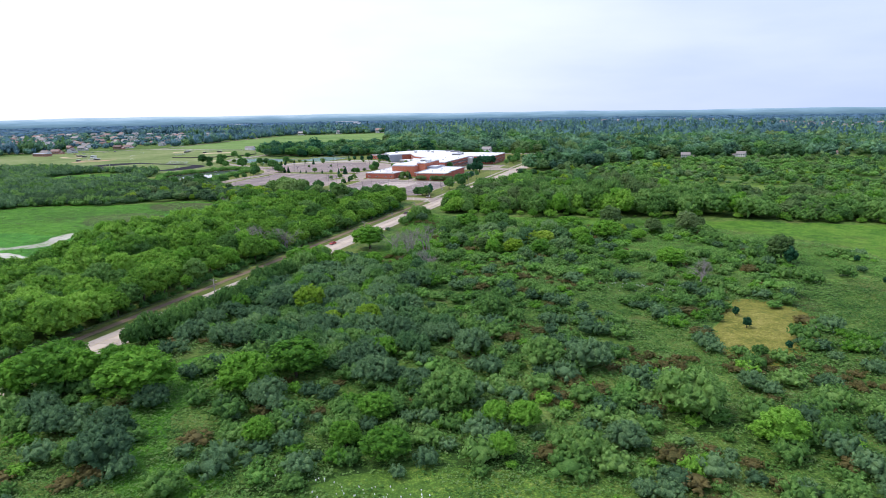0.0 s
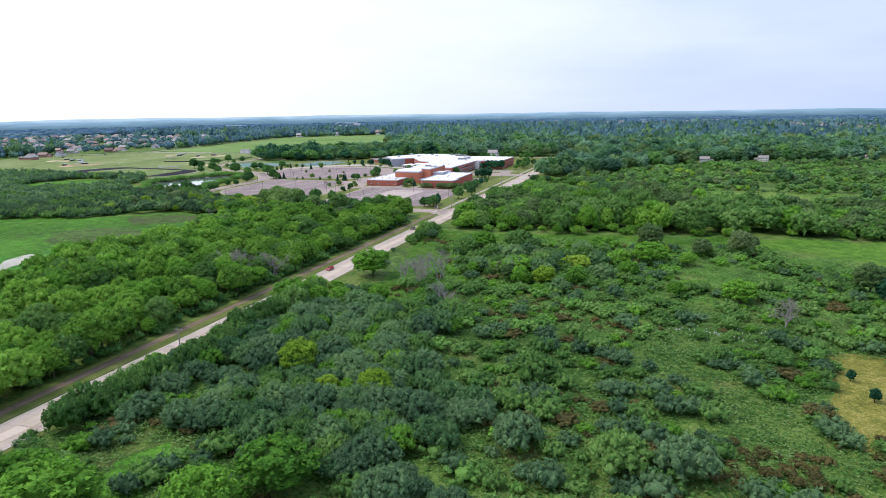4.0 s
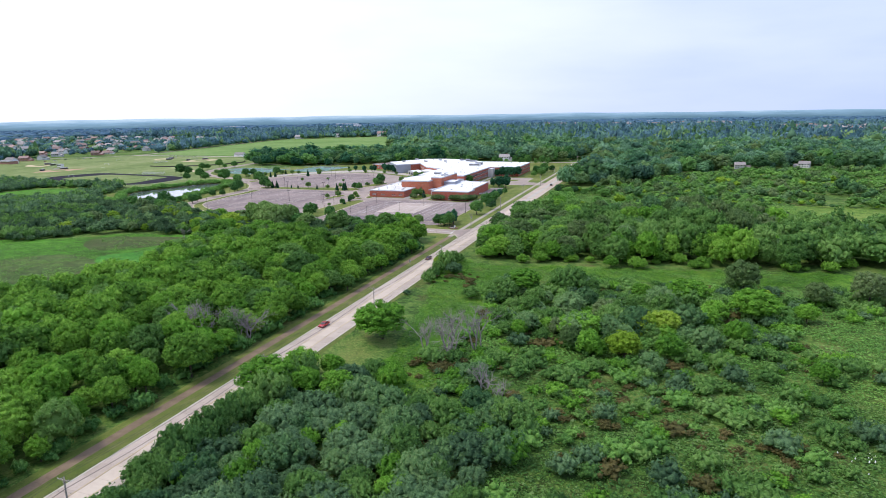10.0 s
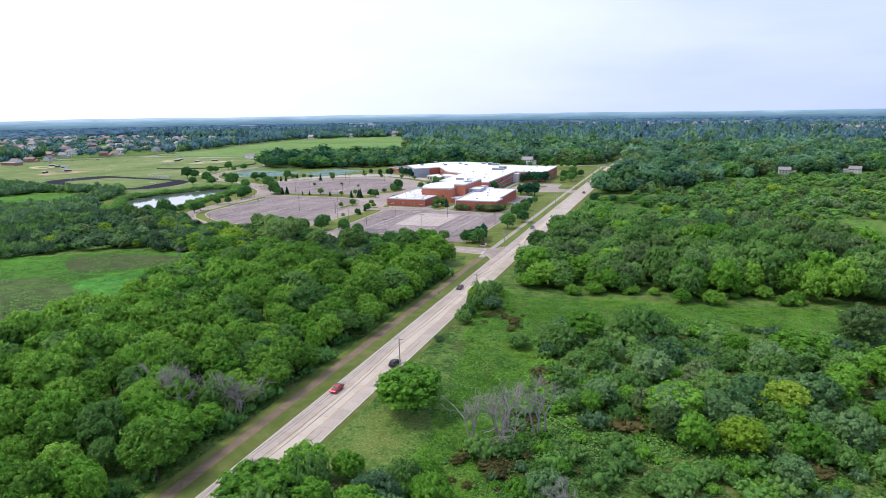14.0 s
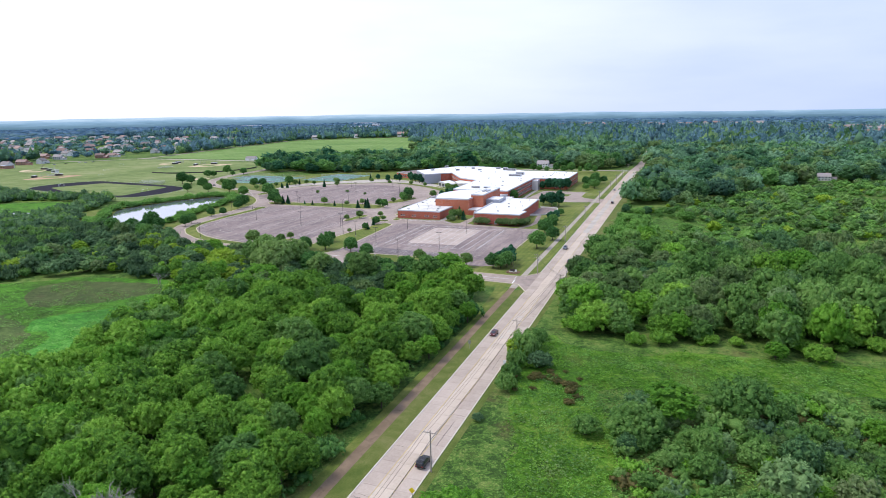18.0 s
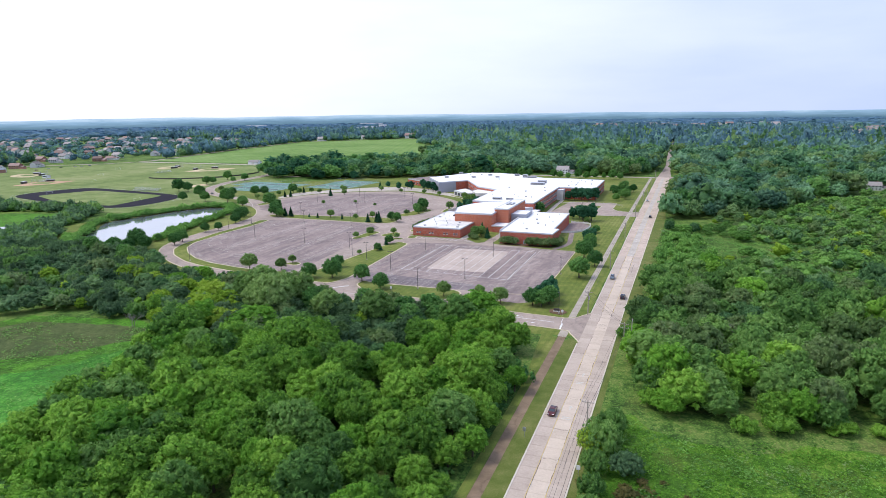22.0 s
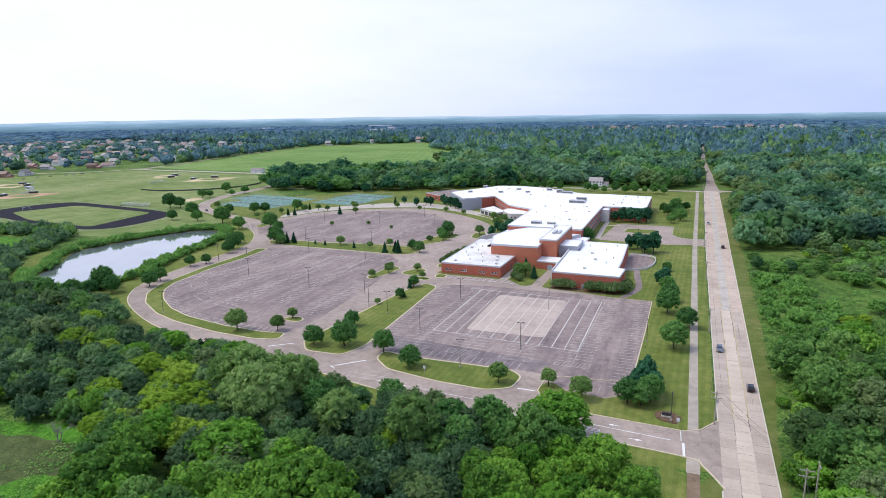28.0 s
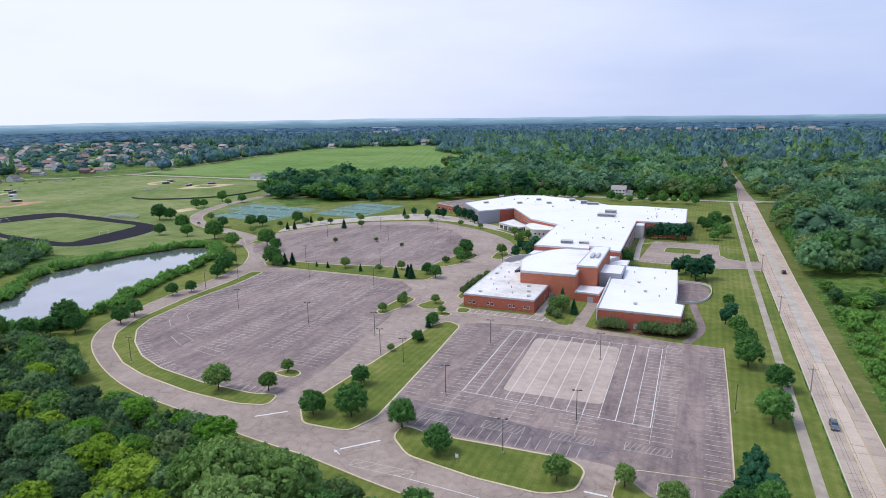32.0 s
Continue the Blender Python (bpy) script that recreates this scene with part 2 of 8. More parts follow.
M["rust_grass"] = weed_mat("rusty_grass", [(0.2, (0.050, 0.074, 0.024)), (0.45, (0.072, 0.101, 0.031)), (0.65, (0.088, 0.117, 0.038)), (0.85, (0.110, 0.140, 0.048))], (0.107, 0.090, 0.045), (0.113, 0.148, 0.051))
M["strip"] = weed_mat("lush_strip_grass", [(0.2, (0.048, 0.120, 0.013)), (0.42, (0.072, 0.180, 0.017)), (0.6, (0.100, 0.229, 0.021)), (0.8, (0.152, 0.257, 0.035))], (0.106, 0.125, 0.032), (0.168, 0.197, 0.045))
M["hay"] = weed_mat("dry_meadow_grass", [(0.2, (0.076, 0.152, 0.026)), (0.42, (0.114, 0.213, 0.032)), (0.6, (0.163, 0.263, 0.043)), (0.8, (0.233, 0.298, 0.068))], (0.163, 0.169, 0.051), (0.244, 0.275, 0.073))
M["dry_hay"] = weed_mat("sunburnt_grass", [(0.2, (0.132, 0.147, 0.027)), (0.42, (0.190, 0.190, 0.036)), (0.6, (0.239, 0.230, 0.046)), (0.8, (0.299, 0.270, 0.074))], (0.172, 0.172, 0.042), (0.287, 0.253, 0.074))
M["mud"] = ground_mat("dry_mud", [(0.3, (0.351, 0.338, 0.270)), (0.7, (0.567, 0.540, 0.459))], 0.05, 0.4, 3.0)
M["infield"] = ground_mat("infield_sand", [(0.3, (0.46, 0.36, 0.22)), (0.7, (0.62, 0.50, 0.33))], 0.05, 0.4, 3.0)
M["clay"] = ground_mat("infield_clay", [(0.3, (0.40, 0.24, 0.16)), (0.7, (0.55, 0.35, 0.24))], 0.05, 0.4, 3.0)
M["mulch"] = ground_mat("mulch_bed", [(0.3, (0.10, 0.06, 0.04)), (0.7, (0.20, 0.13, 0.08))], 0.2, 1.0, 6.0)
M["gravel"] = ground_mat("gravel_track", [(0.3, (0.34, 0.30, 0.24)), (0.7, (0.50, 0.46, 0.38))], 0.05, 0.4, 3.0)
M["lot"] = lot_mat("worn_lot_asphalt", (0.177, 0.139, 0.135), (0.359, 0.283, 0.254), 0.03, 0.3)
M["lot_dark"] = lot_mat("sealed_lot_asphalt", (0.124, 0.103, 0.112), (0.256, 0.213, 0.209), 0.04, 0.3)
M["drive"] = pave_mat("drive_asphalt", (0.248, 0.197, 0.171), (0.433, 0.348, 0.296), 0.04, 0.3)
M["patch"] = pave_mat("pale_overlay", (0.363, 0.293, 0.250), (0.557, 0.456, 0.393), 0.05, 0.4, cracks=0.2)
M["walk"] = pave_mat("walk_concrete", (0.378, 0.330, 0.285), (0.546, 0.490, 0.427), 0.1, 0.3, cracks=0.2)
M["sidewalk"] = pave_mat("pavement_concrete", (0.31, 0.265, 0.215), (0.45, 0.395, 0.33), 0.1, 0.3, cracks=0.2)
M["trail"] = pave_mat("trail_asphalt", (0.161, 0.113, 0.072), (0.267, 0.191, 0.126), 0.1, 0.3)
M["roadbed"] = pave_mat("road_concrete", (0.393, 0.307, 0.248), (0.589, 0.470, 0.383), 0.05, 0.3)
M["kerb"] = plain_mat("kerb_concrete", (0.605, 0.550, 0.462), 0.85)
M["kerb_paint"] = plain_mat("painted_kerb", (0.646, 0.554, 0.388), 0.8, vary=0.2)
M["white_paint"] = plain_mat("white_marking", (0.74, 0.74, 0.72), 0.7, vary=0.15)
M["worn_paint"] = plain_mat("worn_marking", (0.60, 0.56, 0.50), 0.8, vary=0.25)
M["yellow_paint"] = plain_mat("yellow_marking", (0.60, 0.45, 0.16), 0.75, vary=0.2)
M["tar"] = plain_mat("joint_tar", (0.12, 0.10, 0.095), 0.8, vary=0.2)
M["track"] = plain_mat("track_rubber", (0.026, 0.024, 0.036), 0.9, spec=0.08, vary=0.3, scale=0.1)
M["court"] = pave_mat("court_surface", (0.112, 0.218, 0.195), (0.165, 0.286, 0.257), 0.06, 0.4)
M["court_green"] = pave_mat("court_surround", (0.098, 0.210, 0.172), (0.143, 0.269, 0.218), 0.06, 0.4)

slab, nt, b = material("concrete_slab", 0.85, spec=0.25)
p = place(nt)
r = nt.nodes.new("ShaderNodeObjectInfo").outputs["Random"]
f = blend(nt, 0.5, grain(nt, p, 0.18, 5, 0.6), grain(nt, p, 1.6, 5, 0.7))
f = maths(nt, "ADD", f, span(nt, r, 0, 1, -0.09, 0.09))
rgb(nt, b, ramp(nt, f, [(0.25, (0.420, 0.338, 0.270)), (0.5, (0.555, 0.458, 0.370)), (0.8, (0.665, 0.562, 0.460))]))
bump(nt, b, grain(nt, p, 8.0, 4), 0.3, 0.02)
M["slab"] = slab
slab2 = slab.copy()
slab2.name = "worn_lane_slab"
for n in slab2.node_tree.nodes:
    if n.type == "VALTORGB":
        for el, c in zip(n.color_ramp.elements, ((0.345, 0.276, 0.226), (0.460, 0.376, 0.312), (0.570, 0.475, 0.400))):
            el.color = (*c, 1)
M["slab_worn"] = slab2

roof, nt, b = material("white_roof_membrane", 0.6, spec=0.3)
p = place(nt)
f = blend(nt, 0.4, grain(nt, p, 0.05, 5, 0.65), grain(nt, p, 0.5, 6, 0.7))
c = ramp(nt, f, [(0.28, (0.60, 0.575, 0.54)), (0.42, (0.80, 0.795, 0.78)), (0.7, (0.87, 0.87, 0.87))])
rgb(nt, b, c)
M["roof"] = roof
roof2 = roof.copy()
roof2.name = "stained_roof_membrane"
for n in roof2.node_tree.nodes:
    if n.type == "VALTORGB":
        for el, (at, cc) in zip(n.color_ramp.elements, ((0.34, (0.44, 0.40, 0.35)), (0.5, (0.70, 0.68, 0.65)), (0.62, (0.84, 0.83, 0.82)))):
            el.position, el.color = at, (*cc, 1)
M["roof_stained"] = roof2


def brick_mat(name, c1, c2, mortar):
    m, nt, b = material(name, 0.85, spec=0.2)
    p = nt.nodes.new("ShaderNodeTexCoord").outputs["Object"]
    sep = node(nt, "SeparateXYZ", Vector=p)
    along = maths(nt, "ADD", sep.outputs["X"], sep.outputs["Y"])
    comb = nt.nodes.new("ShaderNodeCombineXYZ")
    nt.links.new(along, comb.inputs[0])
    nt.links.new(sep.outputs["Z"], comb.inputs[1])
    br = node(nt, "TexBrick", Vector=comb.outputs[0], Color1=(*c1, 1), Color2=(*c2, 1), Mortar=(*mortar, 1), Scale=1.0)
    for key, v in (("Mortar Size", 0.012), ("Brick Width", 0.4), ("Row Height", 0.2), ("Bias", 0.0)):
        br.inputs[key].default_value = v
    band = node(nt, "TexWave", Vector=comb.outputs[0], Scale=0.26, Distortion=0.0)
    band.bands_direction = "Y"
    c = blend(nt, maths(nt, "MULTIPLY", span(nt, band.outputs["Fac"], 0.9, 0.97), 0.35), br.outputs["Color"], tuple(0.65 * v for v in c1))
    c = blend(nt, 0.3, c, blend(nt, 1.0, c, ramp(nt, grain(nt, p, 0.25, 5), [(0.25, (0.6, 0.6, 0.6)), (0.75, (1.4, 1.35, 1.3))]), "MULTIPLY"))
    rgb(nt, b, c)
    bump(nt, b, br.outputs["Fac"], -0.3, 0.02)
    return m


M["brick"] = brick_mat("red_brick", (0.456, 0.120, 0.073), (0.376, 0.091, 0.059), (0.410, 0.241, 0.196))
M["brick_orange"] = brick_mat("orange_brick", (0.503, 0.157, 0.084), (0.415, 0.119, 0.065), (0.437, 0.265, 0.206))
M["clad"] = plain_mat("grey_metal_cladding", (0.352, 0.376, 0.432), 0.5, 0.2, vary=0.06)
M["trim_metal"] = plain_mat("grey_roof_edge", (0.567, 0.581, 0.621), 0.45, 0.4, vary=0.08)
M["pale_wall"] = plain_mat("pale_precast_wall", (0.62, 0.60, 0.57), 0.8, vary=0.08)
M["glass"] = plain_mat("dark_window_glass", (0.035, 0.045, 0.06), 0.08, 0.0, 0.8, vary=0.2)
M["frame"] = plain_mat("window_frame", (0.55, 0.55, 0.55), 0.5, 0.3)
M["door_paint"] = plain_mat("grey_door", (0.36, 0.39, 0.44), 0.5)
M["unit"] = plain_mat("rooftop_unit_metal", (0.50, 0.50, 0.50), 0.5, 0.3, vary=0.15)
M["louvre"] = plain_mat("dark_louvre", (0.10, 0.10, 0.11), 0.5, 0.3)
M["fence"] = plain_mat("galvanised_fence", (0.44, 0.45, 0.46), 0.5, 0.6)
M["dark_metal"] = plain_mat("bronze_pole", (0.085, 0.075, 0.075), 0.5, 0.4)
M["wood_pole"] = plain_mat("weathered_pole", (0.390, 0.341, 0.296), 0.85, vary=0.2, scale=2.0)
M["wire"] = plain_mat("black_cable", (0.03, 0.03, 0.03), 0.6)
M["insulator"] = plain_mat("porcelain", (0.50, 0.50, 0.50), 0.3)
M["alu"] = plain_mat("bleacher_aluminium", (0.55, 0.56, 0.58), 0.4, 0.7)
M["sign_yellow"] = plain_mat("sign_yellow", (0.80, 0.62, 0.02), 0.5)
M["sign_white"] = plain_mat("sign_white", (0.78, 0.78, 0.78), 0.5)
M["rubber"] = plain_mat("tyre_rubber", (0.02, 0.02, 0.02), 0.9)
M["rim"] = plain_mat("wheel_rim", (0.45, 0.45, 0.46), 0.3, 0.8)
M["lamp_red"] = plain_mat("tail_light", (0.35, 0.02, 0.02), 0.3)
M["lamp_white"] = plain_mat("head_light", (0.75, 0.75, 0.72), 0.2)
M["bark"] = plain_mat("bark", (0.10, 0.08, 0.06), 0.95, vary=0.3, scale=2.0)
M["dead_wood"] = plain_mat("dead_branches", (0.33, 0.29, 0.275), 0.95, vary=0.25, scale=2.0)
M["house_wall"] = plain_mat("house_siding", (0.76, 0.74, 0.72), 0.8, random_tint=0.22)
M["house_brick"] = plain_mat("house_brick", (0.36, 0.19, 0.14), 0.85, random_tint=0.3)
M["house_roof"] = plain_mat("house_shingles", (0.30, 0.27, 0.26), 0.9, random_tint=0.4)
M["house_roof_red"] = plain_mat("house_red_shingles", (0.29, 0.20, 0.175), 0.9, random_tint=0.35)

water, nt, b = material("pond_water", 0.03, 0.7, 1.0)
p = place(nt)
rgb(nt, b, ramp(nt, grain(nt, p, 0.05, 4), [(0.3, (0.35, 0.38, 0.44)), (0.7, (0.42, 0.45, 0.51))]))
bump(nt, b, grain(nt, p, 1.2, 3), 0.06, 0.05)
M["water"] = water

M["leaf_wood"] = leaf_mat("woodland_leaves", [(0.05, (0.059, 0.154, 0.030)), (0.35, (0.145, 0.323, 0.042)), (0.65, (0.236, 0.460, 0.055)), (1.0, (0.389, 0.614, 0.113))])
M["leaf_park"] = leaf_mat("shade_tree_leaves", [(0.05, (0.040, 0.121, 0.040)), (0.4, (0.092, 0.245, 0.062)), (0.75, (0.166, 0.356, 0.084)), (1.0, (0.257, 0.459, 0.129))])
M["leaf_blue"] = leaf_mat("grey_green_leaves", [(0.05, (0.058, 0.123, 0.061)), (0.4, (0.104, 0.205, 0.092)), (0.75, (0.165, 0.292, 0.124)), (1.0, (0.249, 0.393, 0.171))])
M["leaf_bright"] = leaf_mat("bright_leaves", [(0.05, (0.068, 0.195, 0.030)), (0.4, (0.142, 0.339, 0.037)), (0.75, (0.216, 0.458, 0.051)), (1.0, (0.322, 0.568, 0.099))])
M["leaf_yellow"] = leaf_mat("yellow_green_leaves", [(0.05, (0.126, 0.247, 0.025)), (0.4, (0.246, 0.416, 0.038)), (0.75, (0.347, 0.512, 0.054)), (1.0, (0.405, 0.532, 0.097))])
M["leaf_grey"] = leaf_mat("cottonwood_leaves", [(0.05, (0.079, 0.160, 0.044)), (0.4, (0.151, 0.290, 0.073)), (0.75, (0.230, 0.377, 0.102)), (1.0, (0.347, 0.473, 0.168))])
M["leaf_olive"] = leaf_mat("olive_leaves", [(0.05, (0.060, 0.130, 0.043)), (0.4, (0.119, 0.211, 0.064)), (0.75, (0.186, 0.281, 0.098)), (1.0, (0.264, 0.330, 0.161))])
M["leaf_conifer"] = leaf_mat("conifer_needles", [(0.05, (0.017, 0.068, 0.033)), (0.4, (0.033, 0.126, 0.057)), (0.75, (0.054, 0.182, 0.086)), (1.0, (0.084, 0.234, 0.116))])
M["leaf_herb"] = leaf_mat("meadow_herbs", [(0.05, (0.048, 0.123, 0.037)), (0.4, (0.101, 0.240, 0.047)), (0.7, (0.153, 0.303, 0.065)), (1.0, (0.233, 0.321, 0.124))], spread=0.7)
M["leaf_lush"] = leaf_mat("lush_weeds", [(0.05, (0.049, 0.136, 0.016)), (0.4, (0.092, 0.243, 0.024)), (0.7, (0.146, 0.334, 0.036)), (1.0, (0.241, 0.405, 0.068))], spread=0.6)
# Lightened and blued: haze over the farther woods is put into the colour.
M["leaf_deep_hazed"] = leaf_mat("hazed_deep_wood_leaves", [(0.05, (0.040, 0.102, 0.068)), (0.4, (0.079, 0.178, 0.108)), (0.75, (0.132, 0.267, 0.150)), (1.0, (0.223, 0.397, 0.220))], fine=0.8, spread=0.8)
M["leaf_scrub"] = leaf_mat("scrub_leaves", [(0.05, (0.040, 0.088, 0.042)), (0.4, (0.072, 0.145, 0.064)), (0.75, (0.116, 0.210, 0.088)), (1.0, (0.175, 0.285, 0.125))])
M["leaf_sumac"] = leaf_mat("rusty_sumac", [(0.05, (0.085, 0.092, 0.032)), (0.4, (0.150, 0.140, 0.048)), (0.75, (0.205, 0.165, 0.062)), (1.0, (0.260, 0.225, 0.090))])
# Haze painted as a glowing gradient, paler upwards, for the horizon backdrop.
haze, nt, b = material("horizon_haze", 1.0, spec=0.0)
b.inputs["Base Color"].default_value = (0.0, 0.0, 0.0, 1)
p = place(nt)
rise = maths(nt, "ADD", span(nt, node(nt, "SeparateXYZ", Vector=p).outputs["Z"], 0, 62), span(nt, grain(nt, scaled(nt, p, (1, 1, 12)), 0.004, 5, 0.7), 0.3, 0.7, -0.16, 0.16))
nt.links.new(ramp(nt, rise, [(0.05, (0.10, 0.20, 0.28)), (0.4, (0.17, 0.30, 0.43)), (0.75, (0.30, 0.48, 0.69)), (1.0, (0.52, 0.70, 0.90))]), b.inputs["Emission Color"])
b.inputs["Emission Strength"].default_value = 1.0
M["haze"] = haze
# Blue haze of distance is painted into these two leaf colours.
M["leaf_far_hazed"] = leaf_mat("hazed_distant_leaves", [(0.05, (0.046, 0.109, 0.129)), (0.4, (0.083, 0.177, 0.202)), (0.75, (0.127, 0.248, 0.277)), (1.0, (0.189, 0.329, 0.365))], fine=0.5, spread=0.8)
M["leaf_far_green_hazed"] = leaf_mat("hazed_distant_green_leaves", [(0.05, (0.051, 0.128, 0.103)), (0.4, (0.097, 0.209, 0.155)), (0.75, (0.149, 0.292, 0.207)), (1.0, (0.215, 0.378, 0.281))], fine=0.5, spread=0.8)
# Dark grove green, with some haze painted in as extra blue and lightness.
M["leaf_grove_hazed"] = leaf_mat("hazed_dark_grove_leaves", [(0.05, (0.036, 0.109, 0.057)), (0.4, (0.080, 0.208, 0.095)), (0.75, (0.132, 0.294, 0.130)), (1.0, (0.219, 0.399, 0.189))], fine=0.8, spread=0.8)
M["leaf_young"] = leaf_mat("young_leaves", [(0.05, (0.092, 0.214, 0.050)), (0.4, (0.156, 0.344, 0.074)), (0.75, (0.227, 0.443, 0.095)), (1.0, (0.304, 0.520, 0.127))])
M["leaf_oak"] = leaf_mat("oak_leaves", [(0.05, (0.050, 0.130, 0.053)), (0.4, (0.094, 0.213, 0.079)), (0.75, (0.158, 0.297, 0.103)), (1.0, (0.246, 0.385, 0.152))], fine=0.8, spread=0.8)
M["leaf_mixed"] = leaf_mat("mixed_leaves", [(0.05, (0.066, 0.160, 0.043)), (0.4, (0.127, 0.276, 0.062)), (0.75, (0.200, 0.364, 0.087)), (1.0, (0.286, 0.454, 0.135))])
# Strongest painted haze blue, for woods towards the horizon.
M["leaf_horizon_hazed"] = leaf_mat("hazed_horizon_leaves", [(0.05, (0.065, 0.145, 0.205)), (0.4, (0.092, 0.192, 0.276)), (0.75, (0.122, 0.240, 0.353)), (1.0, (0.165, 0.305, 0.450))], fine=0.1)

# ---- building blocks ----


class Geo:
    """Gathers vertices and faces of one mesh."""

    def __init__(self):
        self.v, self.f = [], []

    def add(self, verts, faces):
        n = len(self.v)
        self.v += [tuple(v) for v in verts]
        self.f += [tuple(i + n for i in f) for f in faces]
        return self

    def box(self, x0, y0, z0, x1, y1, z1):
        v = [(x, y, z) for z in (z0, z1) for x, y in ((x0, y0), (x1, y0), (x1, y1), (x0, y1))]
        return self.add(v, [(3, 2, 1, 0), (4, 5, 6, 7), (0, 1, 5, 4), (1, 2, 6, 5), (2, 3, 7, 6), (3, 0, 4, 7)])

    def prism(self, poly, z0, z1):
        n = len(poly)
        v = [(x, y, z0) for x, y in poly] + [(x, y, z1) for x, y in poly]
        return self.add(v, [tuple(range(n - 1, -1, -1)), tuple(range(n, 2 * n))] + [(i, (i + 1) % n, n + (i + 1) % n, n + i) for i in range(n)])

    def sheet(self, poly, z):
        return self.add([(x, y, z) for x, y in poly], [tuple(range(len(poly)))])

    def ribbon(self, line, half, z, closed=False):
        """A flat strip along a line of points."""
        a, b = offset(line, half, closed), offset(line, -half, closed)
        n = len(line)
        return self.add([(x, y, z) for x, y in a] + [(x, y, z) for x, y in b], [(i, n + i, n + (i + 1) % n, (i + 1) % n) for i in range(n if closed else n - 1)])

    def kerb(self, line, z0, z1, width=0.22, closed=True):
        a, b = offset(line, width / 2, closed), offset(line, -width / 2, closed)
        n = len(line)
        v = [(x, y, z) for ring in (a, b) for z in (z0, z1) for x, y in ring]
        f = []
        for i in range(n if closed else n - 1):
            j = (i + 1) % n
            f += [(i, j, n + j, n + i), (n + i, n + j, 3 * n + j, 3 * n + i), (2 * n + j, 2 * n + i, 3 * n + i, 3 * n + j)]
        return self.add(v, f)

    def tube(self, a, b, r0, r1, sides=6, cap=True):
        a, b = Vector(a), Vector(b)
        w = (b - a).normalized()
        u = w.orthogonal().normalized()
        q = w.cross(u)
        v = [tuple(c + r * (math.cos(2 * math.pi * k / sides) * u + math.sin(2 * math.pi * k / sides) * q)) for c, r in ((a, r0), (b, r1)) for k in range(sides)]
        f = [(k, (k + 1) % sides, sides + (k + 1) % sides, sides + k) for k in range(sides)]
        if cap:
            f += [tuple(range(sides - 1, -1, -1)), tuple(range(sides, 2 * sides))]
        return self.add(v, f)

    def mesh(self, name, mat, smooth=False):
        me = bpy.data.meshes.new(name)
        me.from_pydata(self.v, [], self.f)
        me.materials.append(mat)
        if smooth:
            me.polygons.foreach_set("use_smooth", [True] * len(me.polygons))
        me.update()
        return me


def offset(line, d, closed):
    out = []
    n = len(line)
    for i, p in enumerate(line):
        a = line[(i - 1) % n] if closed or i else p
        c = line[(i + 1) % n] if closed or i < n - 1 else p
        t = Vector((c[0] - a[0], c[1] - a[1])).normalized()
        out.append((p[0] - t.y * d, p[1] + t.x * d))
    return out


def smooth_line(pts, closed=False, steps=6):
    """A curve through the points."""
    n, out = len(pts), []
    for i in range(n if closed else n - 1):
        p = [pts[(i + k) % n] if closed else pts[min(max(i + k, 0), n - 1)] for k in (-1, 0, 1, 2)]
        for s in range(steps):
            t = s / steps
            out.append(tuple(0.5 * (2 * p[1][k] + (p[2][k] - p[0][k]) * t + (2 * p[0][k] - 5 * p[1][k] + 4 * p[2][k] - p[3][k]) * t * t + (3 * p[1][k] - p[0][k] - 3 * p[2][k] + p[3][k]) * t**3) for k in (0, 1)))
    if not closed:
        out.append(tuple(pts[-1]))
    return out


def rounded(poly, r=3.0, steps=4):
    """A polygon with its corners cut round."""
    out, n = [], len(poly)
    for i in range(n):
        a, p, c = (Vector(poly[(i + k) % n]) for k in (-1, 0, 1))
        ra, rc = min(r, (a - p).length * 0.45), min(r, (c - p).length * 0.45)
        s, e = p + (a - p).normalized() * ra, p + (c - p).normalized() * rc
        for k in range(steps + 1):
            t = k / steps
            q = s * (1 - t) ** 2 + p * 2 * t * (1 - t) + e * t * t
            out.append((q.x, q.y))
    return out


def inside(x, y, poly):
    """Which of the points lie in the polygon."""
    x, y = np.asarray(x, float), np.asarray(y, float)
    hit = np.zeros(x.shape, bool)
    n = len(poly)
    for i in range(n):
        (x0, y0), (x1, y1) = poly[i], poly[(i + 1) % n]
        if y0 != y1:
            hit ^= ((y0 > y) != (y1 > y)) & (x < (x1 - x0) * (y - y0) / (y1 - y0) + x0)
    return hit


def thing(name, at, label, category, group="", kind="", turn=0.0):
    ob = new(name)
    ob.empty_display_size = 0.5
    ob.matrix_basis = pose(*at, 0, 0, turn)
    return tagged(ob, label, category, group, kind)


def part(name, geo, mat, parent, label="", smooth=False):
    me = geo.mesh(name, M[mat], smooth) if isinstance(geo, Geo) else geo
    ob = new(name, me)
    ob.parent = parent
    return tagged(ob, label)


def solid(name, geo, mat, label, category, kind="", group="", smooth=False):
    """A thing that is one mesh, in place."""
    return tagged(new(name, geo.mesh(name, M[mat], smooth)), label, category, group, kind)


def RX(y):
    """The road's centre line."""
    return 3.1 - 0.0158 * y + 0.0073 * np.maximum(y - 250, 0)


# ---- ground, fields and pavements ----
g = Geo()
ring = [150, 300, 500, 800, 1300, 2200, 3400, 4950]
n = 72
g.v.append((0, 0, 0))
for R in ring:
    g.v += [(R * math.cos(2 * math.pi * k / n), R * math.sin(2 * math.pi * k / n), 0) for k in range(n)]
g.f += [(0, 1 + k, 1 + (k + 1) % n) for k in range(n)]
